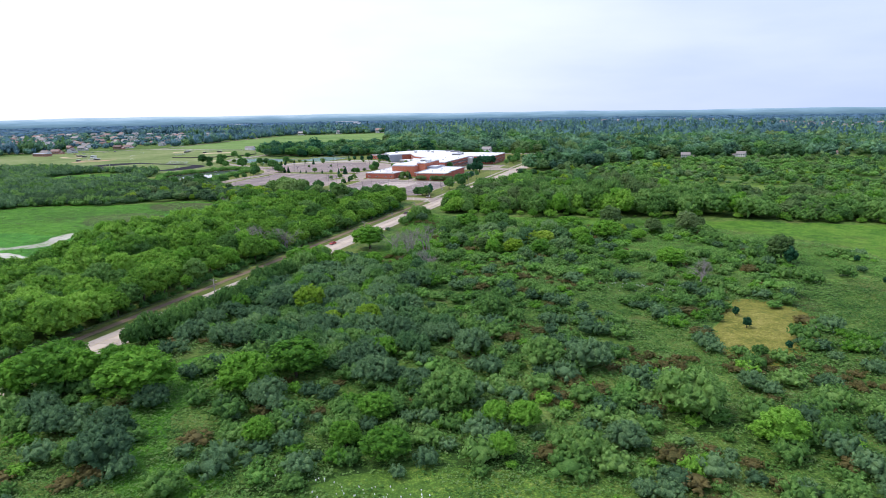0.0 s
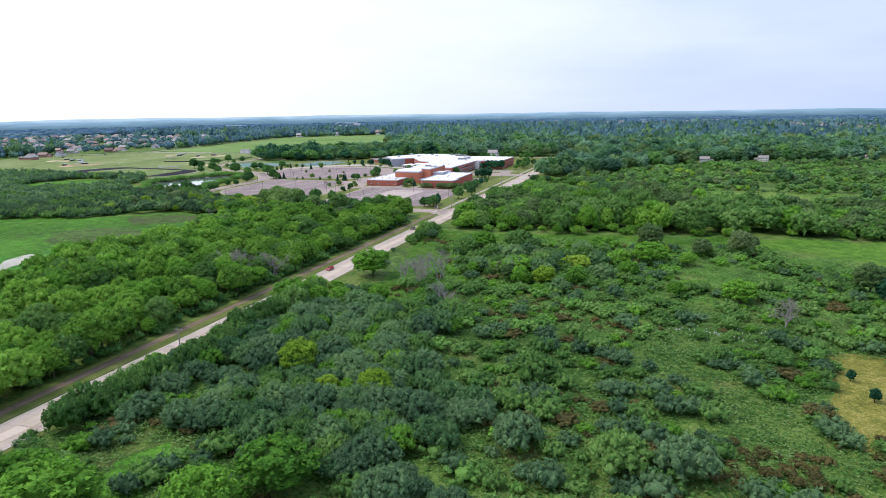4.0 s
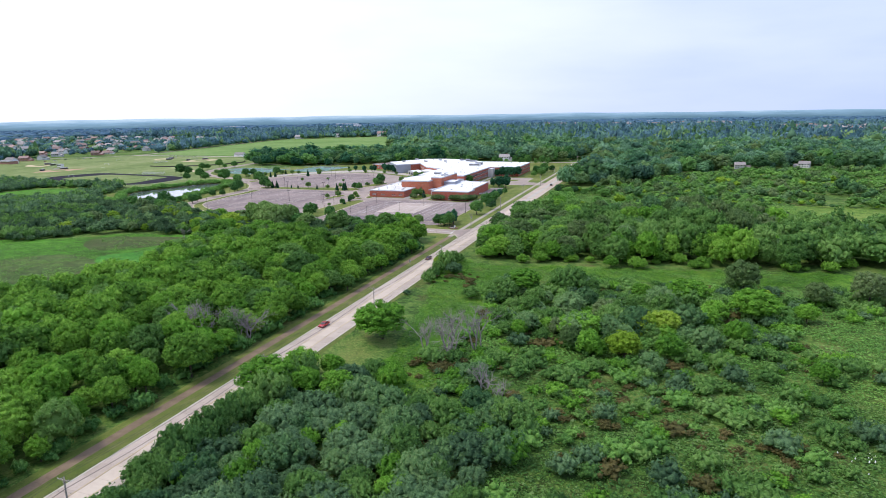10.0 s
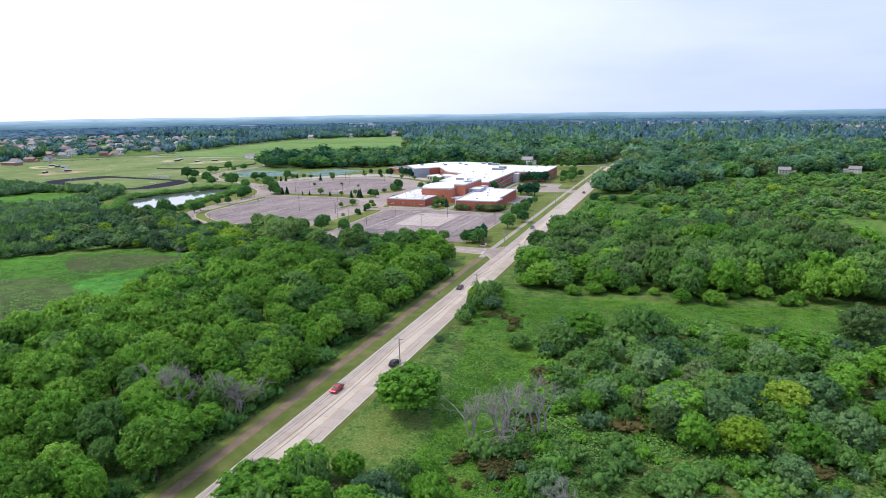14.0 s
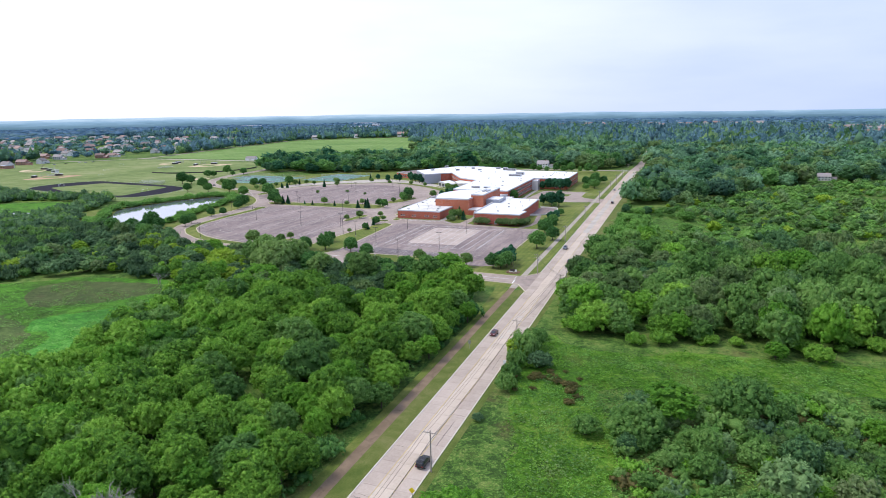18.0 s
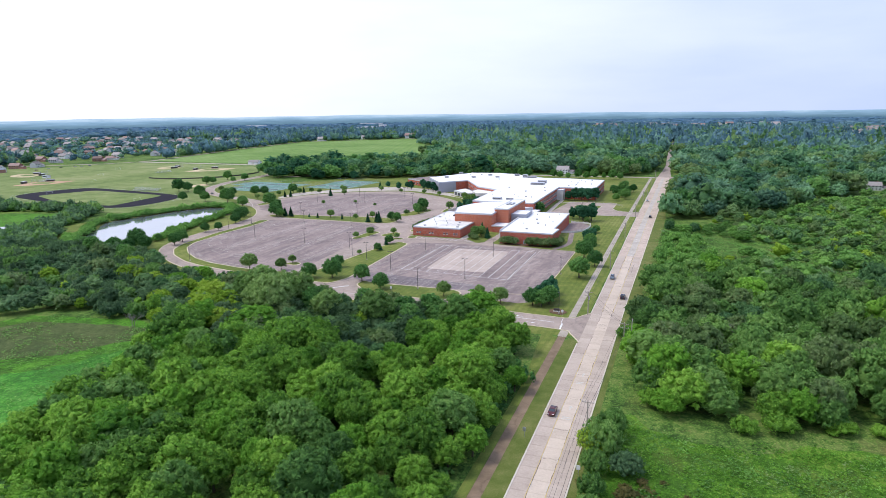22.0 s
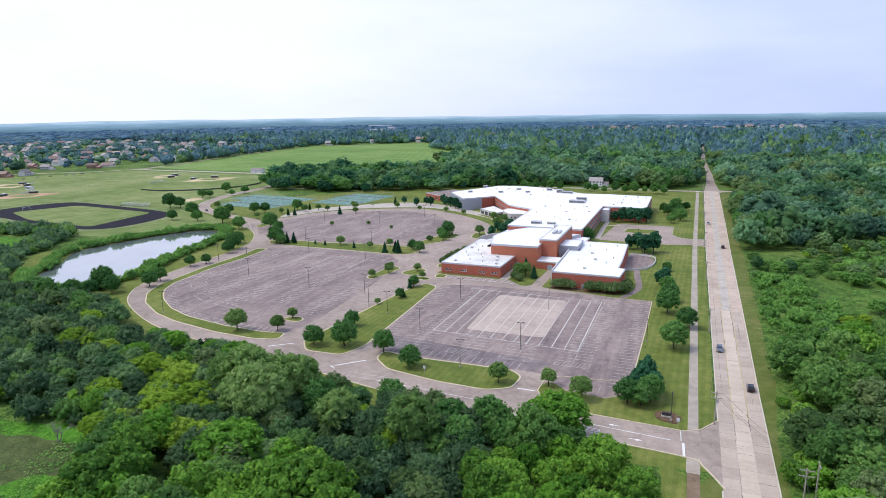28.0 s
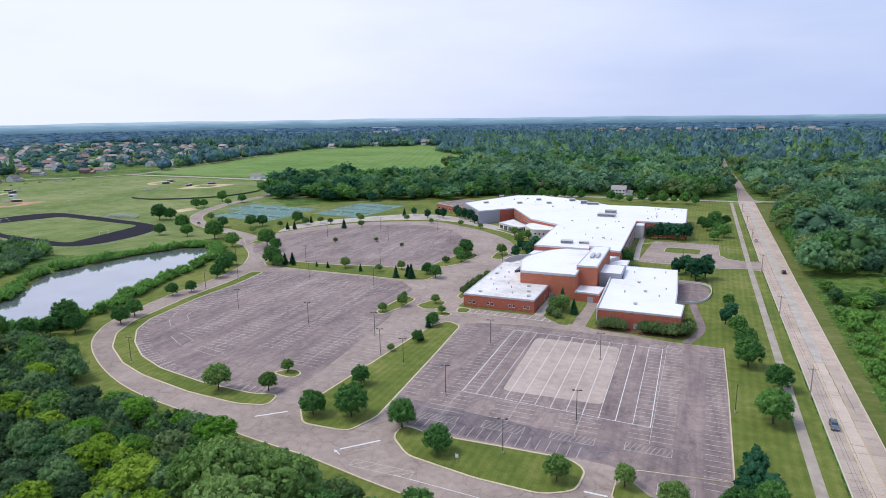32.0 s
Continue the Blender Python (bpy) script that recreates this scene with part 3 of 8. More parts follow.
for i in range(len(ring) - 1):
    a, c = 1 + i * n, 1 + (i + 1) * n
    g.f += [(a + k, c + k, c + (k + 1) % n, a + (k + 1) % n) for k in range(n)]
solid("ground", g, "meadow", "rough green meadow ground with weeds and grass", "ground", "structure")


def ragged(poly, amount=5.0, step=2.5):
    """A polygon with a naturally uneven outline."""
    out = []
    for a, c in zip(poly, poly[1:] + poly[:1]):
        n = max(1, int(math.dist(a, c) / step))
        for k in range(n):
            x, y = a[0] + (c[0] - a[0]) * k / n, a[1] + (c[1] - a[1]) * k / n
            d = noise.noise_vector(Vector((x * 0.05, y * 0.05, 1))) * amount + noise.noise_vector(Vector((x * 0.22, y * 0.22, 4))) * amount * 0.45
            out.append((x + d.x, y + d.y))
    return out


def field(name, poly, z, mat, label, category="grass", curve=True):
    return solid(name, Geo().sheet(ragged(smooth_line(poly, True)) if curve else poly, z), mat, label, category, "structure")


CAMPUS = [(RX(0) - 6.4, 0), (RX(250) - 6.4, 250), (RX(526) - 6.4, 526), (-30, 526), (-300, 520), (-455, 300), (-350, 238), (-378, 190), (-385, 110), (-345, 55), (-290, 38), (-200, 18), (-120, 4), (-30, -4)]
field("lawn", CAMPUS, 0.03, "lawn", "mown green school lawn with faint mowing stripes", "lawn", False)
field("lawn", [(RX(-440) - 10.2, -440), (RX(-440) - 5.8, -440), (RX(-6) - 5.8, -6), (RX(-6) - 8, -2), (RX(-6) - 10.2, -6)], 0.036, "verge", "mown strip of dry grass between road and trail", "lawn", False)
field("verge", [(RX(-440) + 5.8, -440), (RX(-440) + 7.6, -440), (RX(20) + 7.6, 20), (RX(40) + 11, 60), (12.6, 60), (13.2, 120), (13.2, 255), (11.5, 285), (11.2, 440), (18, 470), (24, 526), (RX(526) + 7.8, 526), (RX(320) + 7.8, 320), (RX(230) + 7.3, 230), (RX(130) + 6.6, 130), (RX(40) + 5.8, 40)], 0.034, "verge", "mown grass verge beside the road", "verge", False)
field("verge", [(RX(-440) - 15.2, -440), (RX(-440) - 12.9, -440), (RX(-4) - 12.9, -4), (RX(-4) - 19, 2), (RX(-20) - 18, -12), (RX(-40) - 15.2, -40)], 0.042, "lawn", "grass strip between trail and woodland", "verge", False)
SPORTS = [(-980, 250), (-960, 430), (-880, 520), (-850, 590), (-600, 580), (-505, 505), (-440, 420), (-330, 320), (-352, 240), (-372, 200), (-392, 165), (-420, 160), (-500, 165), (-640, 190)]
field("sports_field", SPORTS, 0.02, "sports", "wide mown playing field, sun-bleached green", "field", False)
CROP = [(-850, 640), (-919, 924), (-990, 1290), (-768, 1500), (-600, 1400), (-620, 1250), (-400, 1000), (-440, 800), (-560, 625), (-700, 615)]
field("crop_field", CROP, 0.02, "crop", "large bright green crop field", "field", False)
MARSH = [(-99, -256), (-88, -285), (-150, -290), (-260, -240), (-330, -170), (-300, -100), (-235, -70), (-190, -40), (-150, -38), (-132, -52), (-122, -85), (-108, -112), (-104, -140), (-120, -180)]
field("marsh", MARSH, 0.02, "marsh", "lush bright green marsh grass", "marsh")
field("reed_bed", [(-205, -120), (-190, -103), (-167, -101), (-150, -109), (-141, -125), (-140, -140), (-150, -150), (-185, -145)], 0.028, "reed", "dark olive reed bed in the marsh", "reeds")
field("sedge_patch", [(-172, -178), (-160, -160), (-136, -155), (-122, -170), (-112, -205), (-104, -245), (-140, -262), (-210, -240), (-240, -190)], 0.03, "sedge", "bright green sedge in the wet marsh", "marsh")
field("sedge_patch", [(-163, -100), (-155, -84), (-141, -63), (-131, -68), (-121, -92), (-112, -122), (-106, -150), (-122, -154), (-130, -134), (-136, -112)], 0.032, "sedge", "bright green sedge beside the woodland", "marsh")
field("rusty_grass_patch", [(-204, -66), (-192, -48), (-164, -44), (-138, -42), (-138, -54), (-152, -62), (-168, -80), (-186, -84)], 0.034, "rust_grass", "rusty brown-green grass patch in the marsh", "meadow")
field("mud_flat", [(-99, -252), (-108, -238), (-122, -226), (-150, -222), (-160, -238), (-130, -255), (-110, -262)], 0.04, "mud", "pale dried mud flat in the marsh", "mud")
field("mud_flat", [(-145, -206), (-150, -188), (-163, -172), (-168, -178), (-156, -196), (-162, -212), (-178, -220), (-176, -228), (-152, -214)], 0.04, "mud", "pale winding mud channel in the marsh", "mud")
field("marsh", [(-400, 62), (-440, 45), (-500, 70), (-495, 120), (-440, 145), (-410, 110)], 0.02, "marsh", "small green marsh clearing among shrubs", "marsh")
BAND = [(12, -52), (34, -62), (70, -55), (110, -48), (165, -40), (230, -38), (290, -30), (420, -30), (420, -190), (300, -190), (262, -140), (240, -95), (185, -66), (120, -70), (70, -78), (42, -90), (48, -130), (44, -170), (52, -190), (36, -196), (30, -150), (18, -100)]
field("meadow_strip", BAND, 0.02, "strip", "lush green open grass strip along the woods", "meadow")
field("hay_meadow", [(300, -95), (236, -90), (200, -62), (150, -56), (150, -47), (215, -50), (300, -45)], 0.035, "strip", "light green grass strip", "meadow")
field("hay_meadow", [(177, -250), (179, -226), (186, -208), (203, -205), (208, -232), (198, -254), (186, -263)], 0.03, "dry_hay", "yellowish grass clearing in the meadow", "meadow")
field("hay_meadow", [(240, -190), (236, -240), (250, -330), (330, -420), (430, -350), (400, -200), (300, -170)], 0.03, "hay", "dry yellow-green open meadow", "meadow")
field("clearing", [(110, -345), (130, -336), (150, -334), (170, -345), (165, -370), (120, -370), (100, -358)], 0.03, "hay", "light grassy clearing among shrubs", "meadow")
field("clearing", [(44, -300), (56, -318), (70, -345), (90, -352), (80, -362), (58, -350), (42, -325)], 0.03, "marsh", "bright green grassy gap among shrubs", "meadow")
field("clearing", [(110, 95), (150, 80), (230, 90), (300, 120), (260, 170), (180, 165), (130, 140)], 0.03, "hay", "grassy opening among young trees", "meadow")

# The road, with its slabs further down.
ROAD_Y = [-700, -440, -335, 40, 130, 230, 300, 480, 540]


def WIDE(y):
    """How much farther the kerb on the east side stands out, where the road widens."""
    return np.interp(y, [40, 130, 230, 320], [0.0, 0.8, 1.5, 2.0])


solid("road", Geo().sheet([(RX(y) - 5.55, y) for y in ROAD_Y] + [(RX(y) + 5.55 + WIDE(y), y) for y in ROAD_Y[::-1]], 0.05), "roadbed", "worn pale concrete three-lane road", "road", "structure")
for side, y0, y1 in ((-1, -440, -7), (-1, 27, 258), (-1, 279, 526), (1, -440, 528)):
    solid("kerb", Geo().kerb([(RX(y) + side * 5.7 + (WIDE(y) if side > 0 else 0), y) for y in np.arange(y0, y1 + 1, (y1 - y0) / 20)], 0, 0.17, 0.3, False), "kerb", "pale concrete kerb along the road", "kerb", "structure")
solid("trail", Geo().ribbon([(RX(y) - 11.5, y) for y in (-440, -200, -60, -2)], 1.35, 0.05), "trail", "brown worn asphalt trail", "path", "structure")
solid("pavement", Geo().ribbon([(RX(y) - 11.6, y) for y in (-2, 5)] , 1.5, 0.062).ribbon([(RX(y) - 11.7, y) for y in (17.8, 100, 256, 320, 420, 526)], 1.3, 0.066), "sidewalk", "light concrete pavement beside the road", "pavement", "structure")

DRIVE_EDGE = [(RX(-6) - 5.2, -6), (-6.2, 1.5), (-10, 4.6), (-32, 6), (-56, 8), (-76, 9.2), (-101, 13), (-124, 17.5), (-145, 20), (-170, 25), (-188, 28), (-206, 33), (-226, 42), (-245, 54), (-257, 67), (-264, 82), (-270, 114), (-272, 148), (-279, 178), (-297, 205), (-318, 224)]
PAVED = smooth_line(DRIVE_EDGE) + smooth_line([(-338, 232), (-330, 246), (-322, 268), (-312, 298), (-287, 326), (-255, 343), (-228, 347), (-195, 330), (-168, 308), (-150, 285), (-141, 255), (-136, 225), (-133.8, 184), (-134, 160)]) + [(-134, 146.5), (-128, 145.3), (-100.4, 145.3), (-88, 145), (-88, 137.6), (-84, 137.6), (-82, 158), (-82, 172), (-77.2, 172), (-77.2, 138.5), (-73, 136.5), (-58.7, 135), (-45, 132), (-27.5, 131.7), (-26.8, 90), (-26.6, 34.3), (-32.3, 29.8), (-43.8, 30.8), (-47.6, 34.5), (-50.2, 35), (-51.3, 32.5), (-51.6, 28), (-48.5, 22.5), (-34, 18.6), (-11, 17.6), (-7, 20), (RX(27) - 5.2, 27)]
solid("drive", Geo().sheet(PAVED, 0.06), "drive", "grey asphalt school drive and car park", "drive", "structure")
solid("kerb", Geo().kerb(smooth_line(DRIVE_EDGE), 0, 0.2, 0.42, False), "kerb_paint", "yellow-painted concrete kerb along the drive", "kerb", "structure")
solid("kerb", Geo().kerb([(-27.5, 131.7), (-26.8, 90), (-26.6, 43), (-47, 40.5), (-51.5, 37), (-51.6, 28), (-48.5, 22.5), (-34, 18.6), (-11, 17.6), (-7, 20), (RX(27) - 5.4, 27)], 0, 0.2, 0.3, False), "kerb_paint", "pale yellow concrete kerb round the lawn", "kerb", "structure")
LOT_A = rounded([(-27.2, 131.3), (-27, 34.5), (-32.5, 30.2), (-43.5, 31.2), (-48, 36), (-53, 40.3), (-60, 40.4), (-99, 40), (-110, 41.5), (-117, 43), (-120.4, 90), (-122.8, 127), (-100, 131.6)], 1.5)
solid("car_park", Geo().sheet(LOT_A, 0.075), "lot", "worn grey-purple asphalt car park", "car park", "structure")
solid("car_park", Geo().sheet(rounded([(-57, 41), (-108, 41), (-116.4, 44), (-117.4, 56), (-75, 52), (-52, 50)], 2), 0.085), "lot_dark", "darker sealed strip of the car park", "car park", "structure")
solid("car_park", Geo().sheet(rounded([(-60.3, 72), (-90.2, 71.2), (-92, 119.5), (-61.5, 120)], 2.5), 0.09), "patch", "pale sandy overlay patch on the car park", "car park", "structure")
LOT_B = smooth_line([(-151, 46), (-160, 41.5), (-180, 42.3), (-203, 46.5), (-218, 52.5), (-232, 62), (-243, 73), (-249, 85), (-253, 116), (-253, 145), (-256, 168)]) + [(-240, 178), (-205, 178), (-176, 176), (-165, 165), (-155, 120), (-150, 62)]
solid("car_park", Geo().sheet(LOT_B, 0.075), "lot", "wide worn asphalt car park with a rounded end", "car park", "structure")
LOT_C = smooth_line([(-310, 226), (-313, 250), (-302, 286), (-282, 311), (-257, 327), (-230, 329), (-202, 312), (-184, 286), (-172, 254), (-176, 214)]) + [(-200, 203), (-235, 197), (-268, 197), (-296, 208)]
solid("car_park", Geo().sheet(LOT_C, 0.075), "lot", "half-round worn asphalt car park", "car park", "structure")
solid("plaza", Geo().sheet(smooth_line([(-325, 272), (-312, 305), (-288, 332), (-255, 350), (-226, 354), (-196, 340), (-165, 320), (-158, 312), (-150, 318), (-166, 335), (-190, 352), (-218, 372), (-262, 380), (-300, 350), (-330, 310)], True), 0.068), "walk", "pale concrete forecourt round the car park", "forecourt", "structure")
solid("forecourt_walk", Geo().sheet([(-99.9, 145.4), (-96, 145.4), (-93.5, 172.5), (-99.9, 172.5)], 0.07), "walk", "concrete walk beside the brick wall", "path", "structure")
ROAD_W = smooth_line([(-306, 220), (-319, 236), (-334, 250), (-353, 259), (-375, 266), (-409, 283), (-430, 300), (-446, 320), (-457, 344), (-467, 374), (-470, 400), (-474, 440), (-486, 490), (-520, 560), (-560, 640)])
solid("drive", Geo().ribbon(ROAD_W, 5.0, 0.066), "drive", "curving grey service drive to the playing fields", "drive", "structure")
solid("kerb", Geo().kerb(offset(ROAD_W, 5.1, False), 0, 0.2, 0.3, False).kerb(offset(ROAD_W[20:], -5.1, False), 0, 0.2, 0.3, False), "kerb", "pale kerbs of the curving drive", "kerb", "structure")
solid("gravel_lane", Geo().ribbon([(-860, 605), (-700, 600), (-590, 592), (-505, 560)], 6, 0.04), "gravel", "pale gravel lane past the ball fields", "lane", "structure")
solid("road", Geo().ribbon([(-1300, 380), (-1000, 470), (-880, 560), (-850, 625), (-930, 930), (-1000, 1290), (-760, 1530)], 5, 0.04), "drive", "distant grey road beside the field", "road", "structure")
solid("path", Geo().ribbon(smooth_line([(-505, 130), (-435, 165), (-408, 130), (-385, 95), (-352, 62)]), 4.5, 0.045), "hay", "mown path beside the pond", "path", "structure")
EAST_LOT = rounded([(-70, 259), (-26, 256), (-14, 259.5), (RX(257) - 5.2, 257), (RX(279) - 5.2, 279), (-14, 276.5), (-23, 281), (-27.4, 290), (-27.7, 320), (-66, 320)], 2.0)
solid("drive", Geo().sheet(EAST_LOT, 0.055), "drive", "small east car park and its entrance", "drive", "structure")
solid("kerb", Geo().kerb(rounded([(-70, 259), (-26, 256), (-14, 259.5), (RX(257) - 5.4, 256.4)], 2.0, 5)[2:-2], 0, 0.2, 0.3, False).kerb([(RX(279) - 5.4, 279.4), (-14, 276.7), (-23, 281.2), (-27.2, 290), (-27.5, 320.2), (-66, 320.2)], 0, 0.2, 0.3, False), "kerb", "pale concrete kerb of the east car park", "kerb", "structure")
solid("lawn", Geo().sheet(rounded([(-58, 289), (-38, 288), (-37, 303), (-57, 304)], 2.5), 0.075), "lawn", "grass island in the east car park", "lawn", "structure")
solid("kerb", Geo().kerb(rounded([(-58, 289), (-38, 288), (-37, 303), (-57, 304)], 2.5), 0, 0.2, 0.3), "kerb", "pale kerb round the grass island", "kerb", "structure")
solid("drive", Geo().ribbon(smooth_line([(-40, 133), (-35, 150), (-37.5, 172), (-40, 192), (-41, 212)]), 1.5, 0.055).sheet(smooth_line([(-45.5, 184), (-36, 190), (-32.5, 204), (-35, 217), (-46.5, 220)], True), 0.06), "lot", "service lane and turning loop behind the hall", "drive", "structure")
solid("pavement", Geo().ribbon([(-71, 262), (-73, 300), (-74, 336)], 1.6, 0.058).ribbon([(-72.5, 312), (-60, 318)], 1.2, 0.06), "walk", "concrete walk along the classroom wing", "path", "structure")
solid("road", Geo().sheet([(RX(540) - 5.6, 540), (RX(528) - 5.6, 528), (-14, 530), (-60, 531), (-320, 522), (-440, 440), (-446, 447), (-324, 531), (-60, 540), (-14, 539)], 0.056).sheet([(RX(528) + 7.6, 528), (RX(550) + 6, 552), (9, 545), (70, 548), (70, 539), (12, 537)], 0.056), "drive", "side road behind the school", "road", "structure")
solid("road", Geo().sheet([(-8.9, 540), (-7.4, 620), (-7.2, 700), (-10.6, 800), (-15.0, 920), (-17.5, 1100), (-24, 1500), (-40, 2300), (-31, 2300), (-16.5, 1500), (-10.5, 1100), (-8.0, 920), (-3.6, 800), (0.2, 700), (1.6, 620), (5.6, 540)], 0.048), "drive", "narrow grey asphalt road going on into the woods", "road", "structure")

ISLANDS = [
    [(-108.5, 34), (-101, 27), (-82, 23.6), (-66, 23), (-59.3, 27), (-58.6, 36), (-63, 39.6), (-80, 39.2), (-99.5, 38.6), (-108.5, 40.6)],
    [(-141, 39), (-135, 31.5), (-121, 32), (-117.6, 42), (-121, 90), (-123.6, 122), (-130.5, 126), (-134.5, 118), (-137, 90)],
    [(-151, 37), (-160, 34.6), (-180, 35.7), (-204, 40.3), (-219, 45.5), (-236, 55.5), (-247.5, 67), (-254, 81), (-259, 116), (-260, 146), (-263, 166), (-256.5, 168), (-253.4, 145), (-253.4, 116), (-249.4, 85), (-243.4, 73), (-232.2, 62.2), (-218, 52.7), (-203, 46.8), (-180, 42.6), (-160, 41.8), (-152.5, 44)],
    [(-272, 189), (-266, 182), (-240, 180), (-205, 180), (-176, 178.5), (-166, 182), (-164, 192), (-172, 201), (-200, 201), (-235, 195), (-262, 195)],
    [(-164.5, 127), (-160, 124), (-156.5, 138), (-156, 150), (-163, 153)],
    [(-176, 216), (-169, 210), (-162, 222), (-159, 244), (-164, 250), (-171, 244)],
    [(-152, 141), (-146, 137), (-140.5, 139.5), (-141, 150), (-147, 154)],
    [(-140, 160), (-136.5, 157), (-134.4, 170), (-135, 206), (-140, 214), (-141, 190)],
    [(-165, 57), (-156, 55.5), (-155, 60), (-160, 62.5)],
    [(-150, 240), (-144, 238), (-142.5, 252), (-147, 262), (-152, 256)],
    [(-318, 232), (-311, 229), (-309, 238), (-314, 246), (-319, 244)],
    [(-140, 132), (-132.5, 131), (-132.5, 136), (-140, 137)],
    [(-131.8, 138), (-127, 138), (-127, 144.6), (-133, 144.6)],
]
for poly in ISLANDS:
    line = rounded(poly, 2.5)
    island = thing("grass_island", (0, 0, 0), "raised grass island with a yellow-painted kerb in the car park", "grass island", "islands of the car park", "structure")
    part("grass", Geo().sheet(line, 0.19), "lawn", island)
    part("kerb", Geo().kerb(line, 0.05, 0.22, 0.5), "kerb_paint", island)
for line, mat in (([(-96, 146), (-88, 138.5), (-82.5, 139), (-83, 158), (-88, 171), (-94, 171)], "lawn"), ([(-73, 137.5), (-58, 136.4), (-44, 136), (-39.8, 140), (-41.4, 155), (-73, 141.8)], "mulch"), ([(-178, 333), (-156, 314), (-148, 300), (-146, 270), (-139, 262), (-127, 268), (-127.5, 308), (-150, 324)], "lawn"), ([(-18, 22), (-13, 20.5), (-11.5, 25), (-15, 28), (-19, 26)], "mulch")):
    solid("planting_bed", Geo().prism(rounded(line, 1.5), 0.02, 0.16), mat, "planting bed beside the school", "planting bed", "structure")

# Markings.


def lines_at(items, z):
    """Painted strips from (x0, y0, x1, y1, width)."""
    out = Geo()
    for x0, y0, x1, y1, w in items:
        d = Vector((x1 - x0, y1 - y0)).normalized() * w / 2
        out.add([(x0 - d.y, y0 + d.x, z), (x0 + d.y, y0 - d.x, z), (x1 + d.y, y1 - d.x, z), (x1 - d.y, y1 + d.x, z)], [(0, 1, 2, 3)])
    return out


def hatch(x0, y0, x1, y1, n):
    out = [(x0, y0, x1, y0, 0.14), (x0, y1, x1, y1, 0.14), (x0, y0, x0, y1, 0.14), (x1, y0, x1, y1, 0.14)]
    return out + [(x0 + (x1 - x0) * k / n, y0, x0 + (x1 - x0) * (k + 1) / n, y1, 0.14) for k in range(n)]


marks = []
for x, y0, y1 in ((-46, 53, 128), (-64.6, 52, 70), (-83, 51, 70), (-101.6, 50, 126)):
    marks += [(x, y0, x, y1, 0.15)] + [(x - 5.6, y, x + 5.6, y, 0.2) for y in np.arange(y0, y1, 2.6)] + hatch(x - 5.6, y0 - 4, x + 5.6, y0, 9) + (hatch(x - 5.6, 124.4, x + 5.6, 127.6, 9) if y1 > 100 or x < -80 else [])
marks += [(-33, y, -27.4, y, 0.2) for y in np.arange(38.2, 130, 2.6)]
marks += [(-117.6 - (y - 43) * 0.052, y, -112 - (y - 43) * 0.052, y, 0.2) for y in np.arange(47, 124, 2.6)]
marks += [(x, 40.8, x + 0.2, 46.2, 0.17) for x in np.arange(-106, -61, 2.6)]
marks += [(x, 31.8, x, 36.8, 0.17) for x in np.arange(-42.6, -33, 2.6)]
solid("stall_lines", lines_at([(x - 1.0, 139.6, x, 144.6, 0.22) for x in np.arange(-126, -88, 2.9)] + [(-127, 139.5, -88.5, 139.5, 0.2)], 0.099), "white_paint", "white slanted stall lines before the low hall", "road marking", "stuff")
solid("stall_lines", lines_at([(*q, 0.75 * w) for *q, w in marks], 0.097), "worn_paint", "faded painted stall lines of the main car park", "road marking", "stuff")
marks = []
for x, slant, y0, y1 in ((-159.4, -0.052, 66, 120), (-180, -0.045, 76, 164), (-199.2, -0.034, 68, 168), (-219.3, -0.016, 76, 168), (-239.7, -0.036, 104, 160)):
    marks.append((x, y0, x + slant * (y1 - y0), y1, 0.2))
    for y in np.arange(y0, y1, 2.6):
        xc = x + slant * (y - y0)
        marks.append((xc - 5.6, y, xc + 5.6, y, 0.2))
edge = [p for p in LOT_B if p[1] < 166 and p[0] < -156]
for (xa, ya), (xb, yb) in zip(edge[:-1:1], edge[1:]):
    d = Vector((xb - xa, yb - ya))
    for s in np.arange(0, d.length, 2.6):
        q, m = Vector((xa, ya)) + d.normalized() * s, d.normalized()
        marks.append((q.x, q.y, q.x + m.y * 5.4, q.y - m.x * 5.4, 0.22))
marks += [(x, 171.8, x, 177.4, 0.12) for x in np.arange(-238, -178, 2.6)] + [(-142.5 + (y - 45) * 0.04, y, -147.6 + (y - 45) * 0.04, y, 0.2) for y in np.arange(66, 118, 2.6)]
for loop in ([(-233.6, 81), (-240.5, 87), (-245.5, 96), (-248, 107), (-241.5, 105), (-239, 95), (-232.6, 90)], [(-224.2, 72), (-223.6, 76.5), (-212.3, 71.5), (-212, 65.3)], [(-204.8, 64), (-205, 67.7), (-192.5, 65.4), (-192.5, 62)]):
    marks += [(*a, *c, 0.24) for a, c in zip(loop, loop[1:] + loop[:1])]
solid("stall_lines", lines_at([(*q, 0.75 * w) for *q, w in marks], 0.085), "worn_paint", "faded painted stall lines of the wide car park", "road marking", "stuff")
marks = []
for k, x in enumerate((-292, -273.5, -255, -236.5, -218, -199.5)):
    y0, y1 = (226, 214, 210, 212, 216, 224)[k], (268, 296, 312, 314, 304, 286)[k]
    marks += [(x, y0, x, y1, 0.15)] + [(x - 5.6, y, x + 5.6, y, 0.2) for y in np.arange(y0, y1, 2.6)]
solid("stall_lines", lines_at([(*q, 0.75 * w) for *q, w in marks], 0.085), "worn_paint", "faded painted stall lines of the half-round car park", "road marking", "stuff")
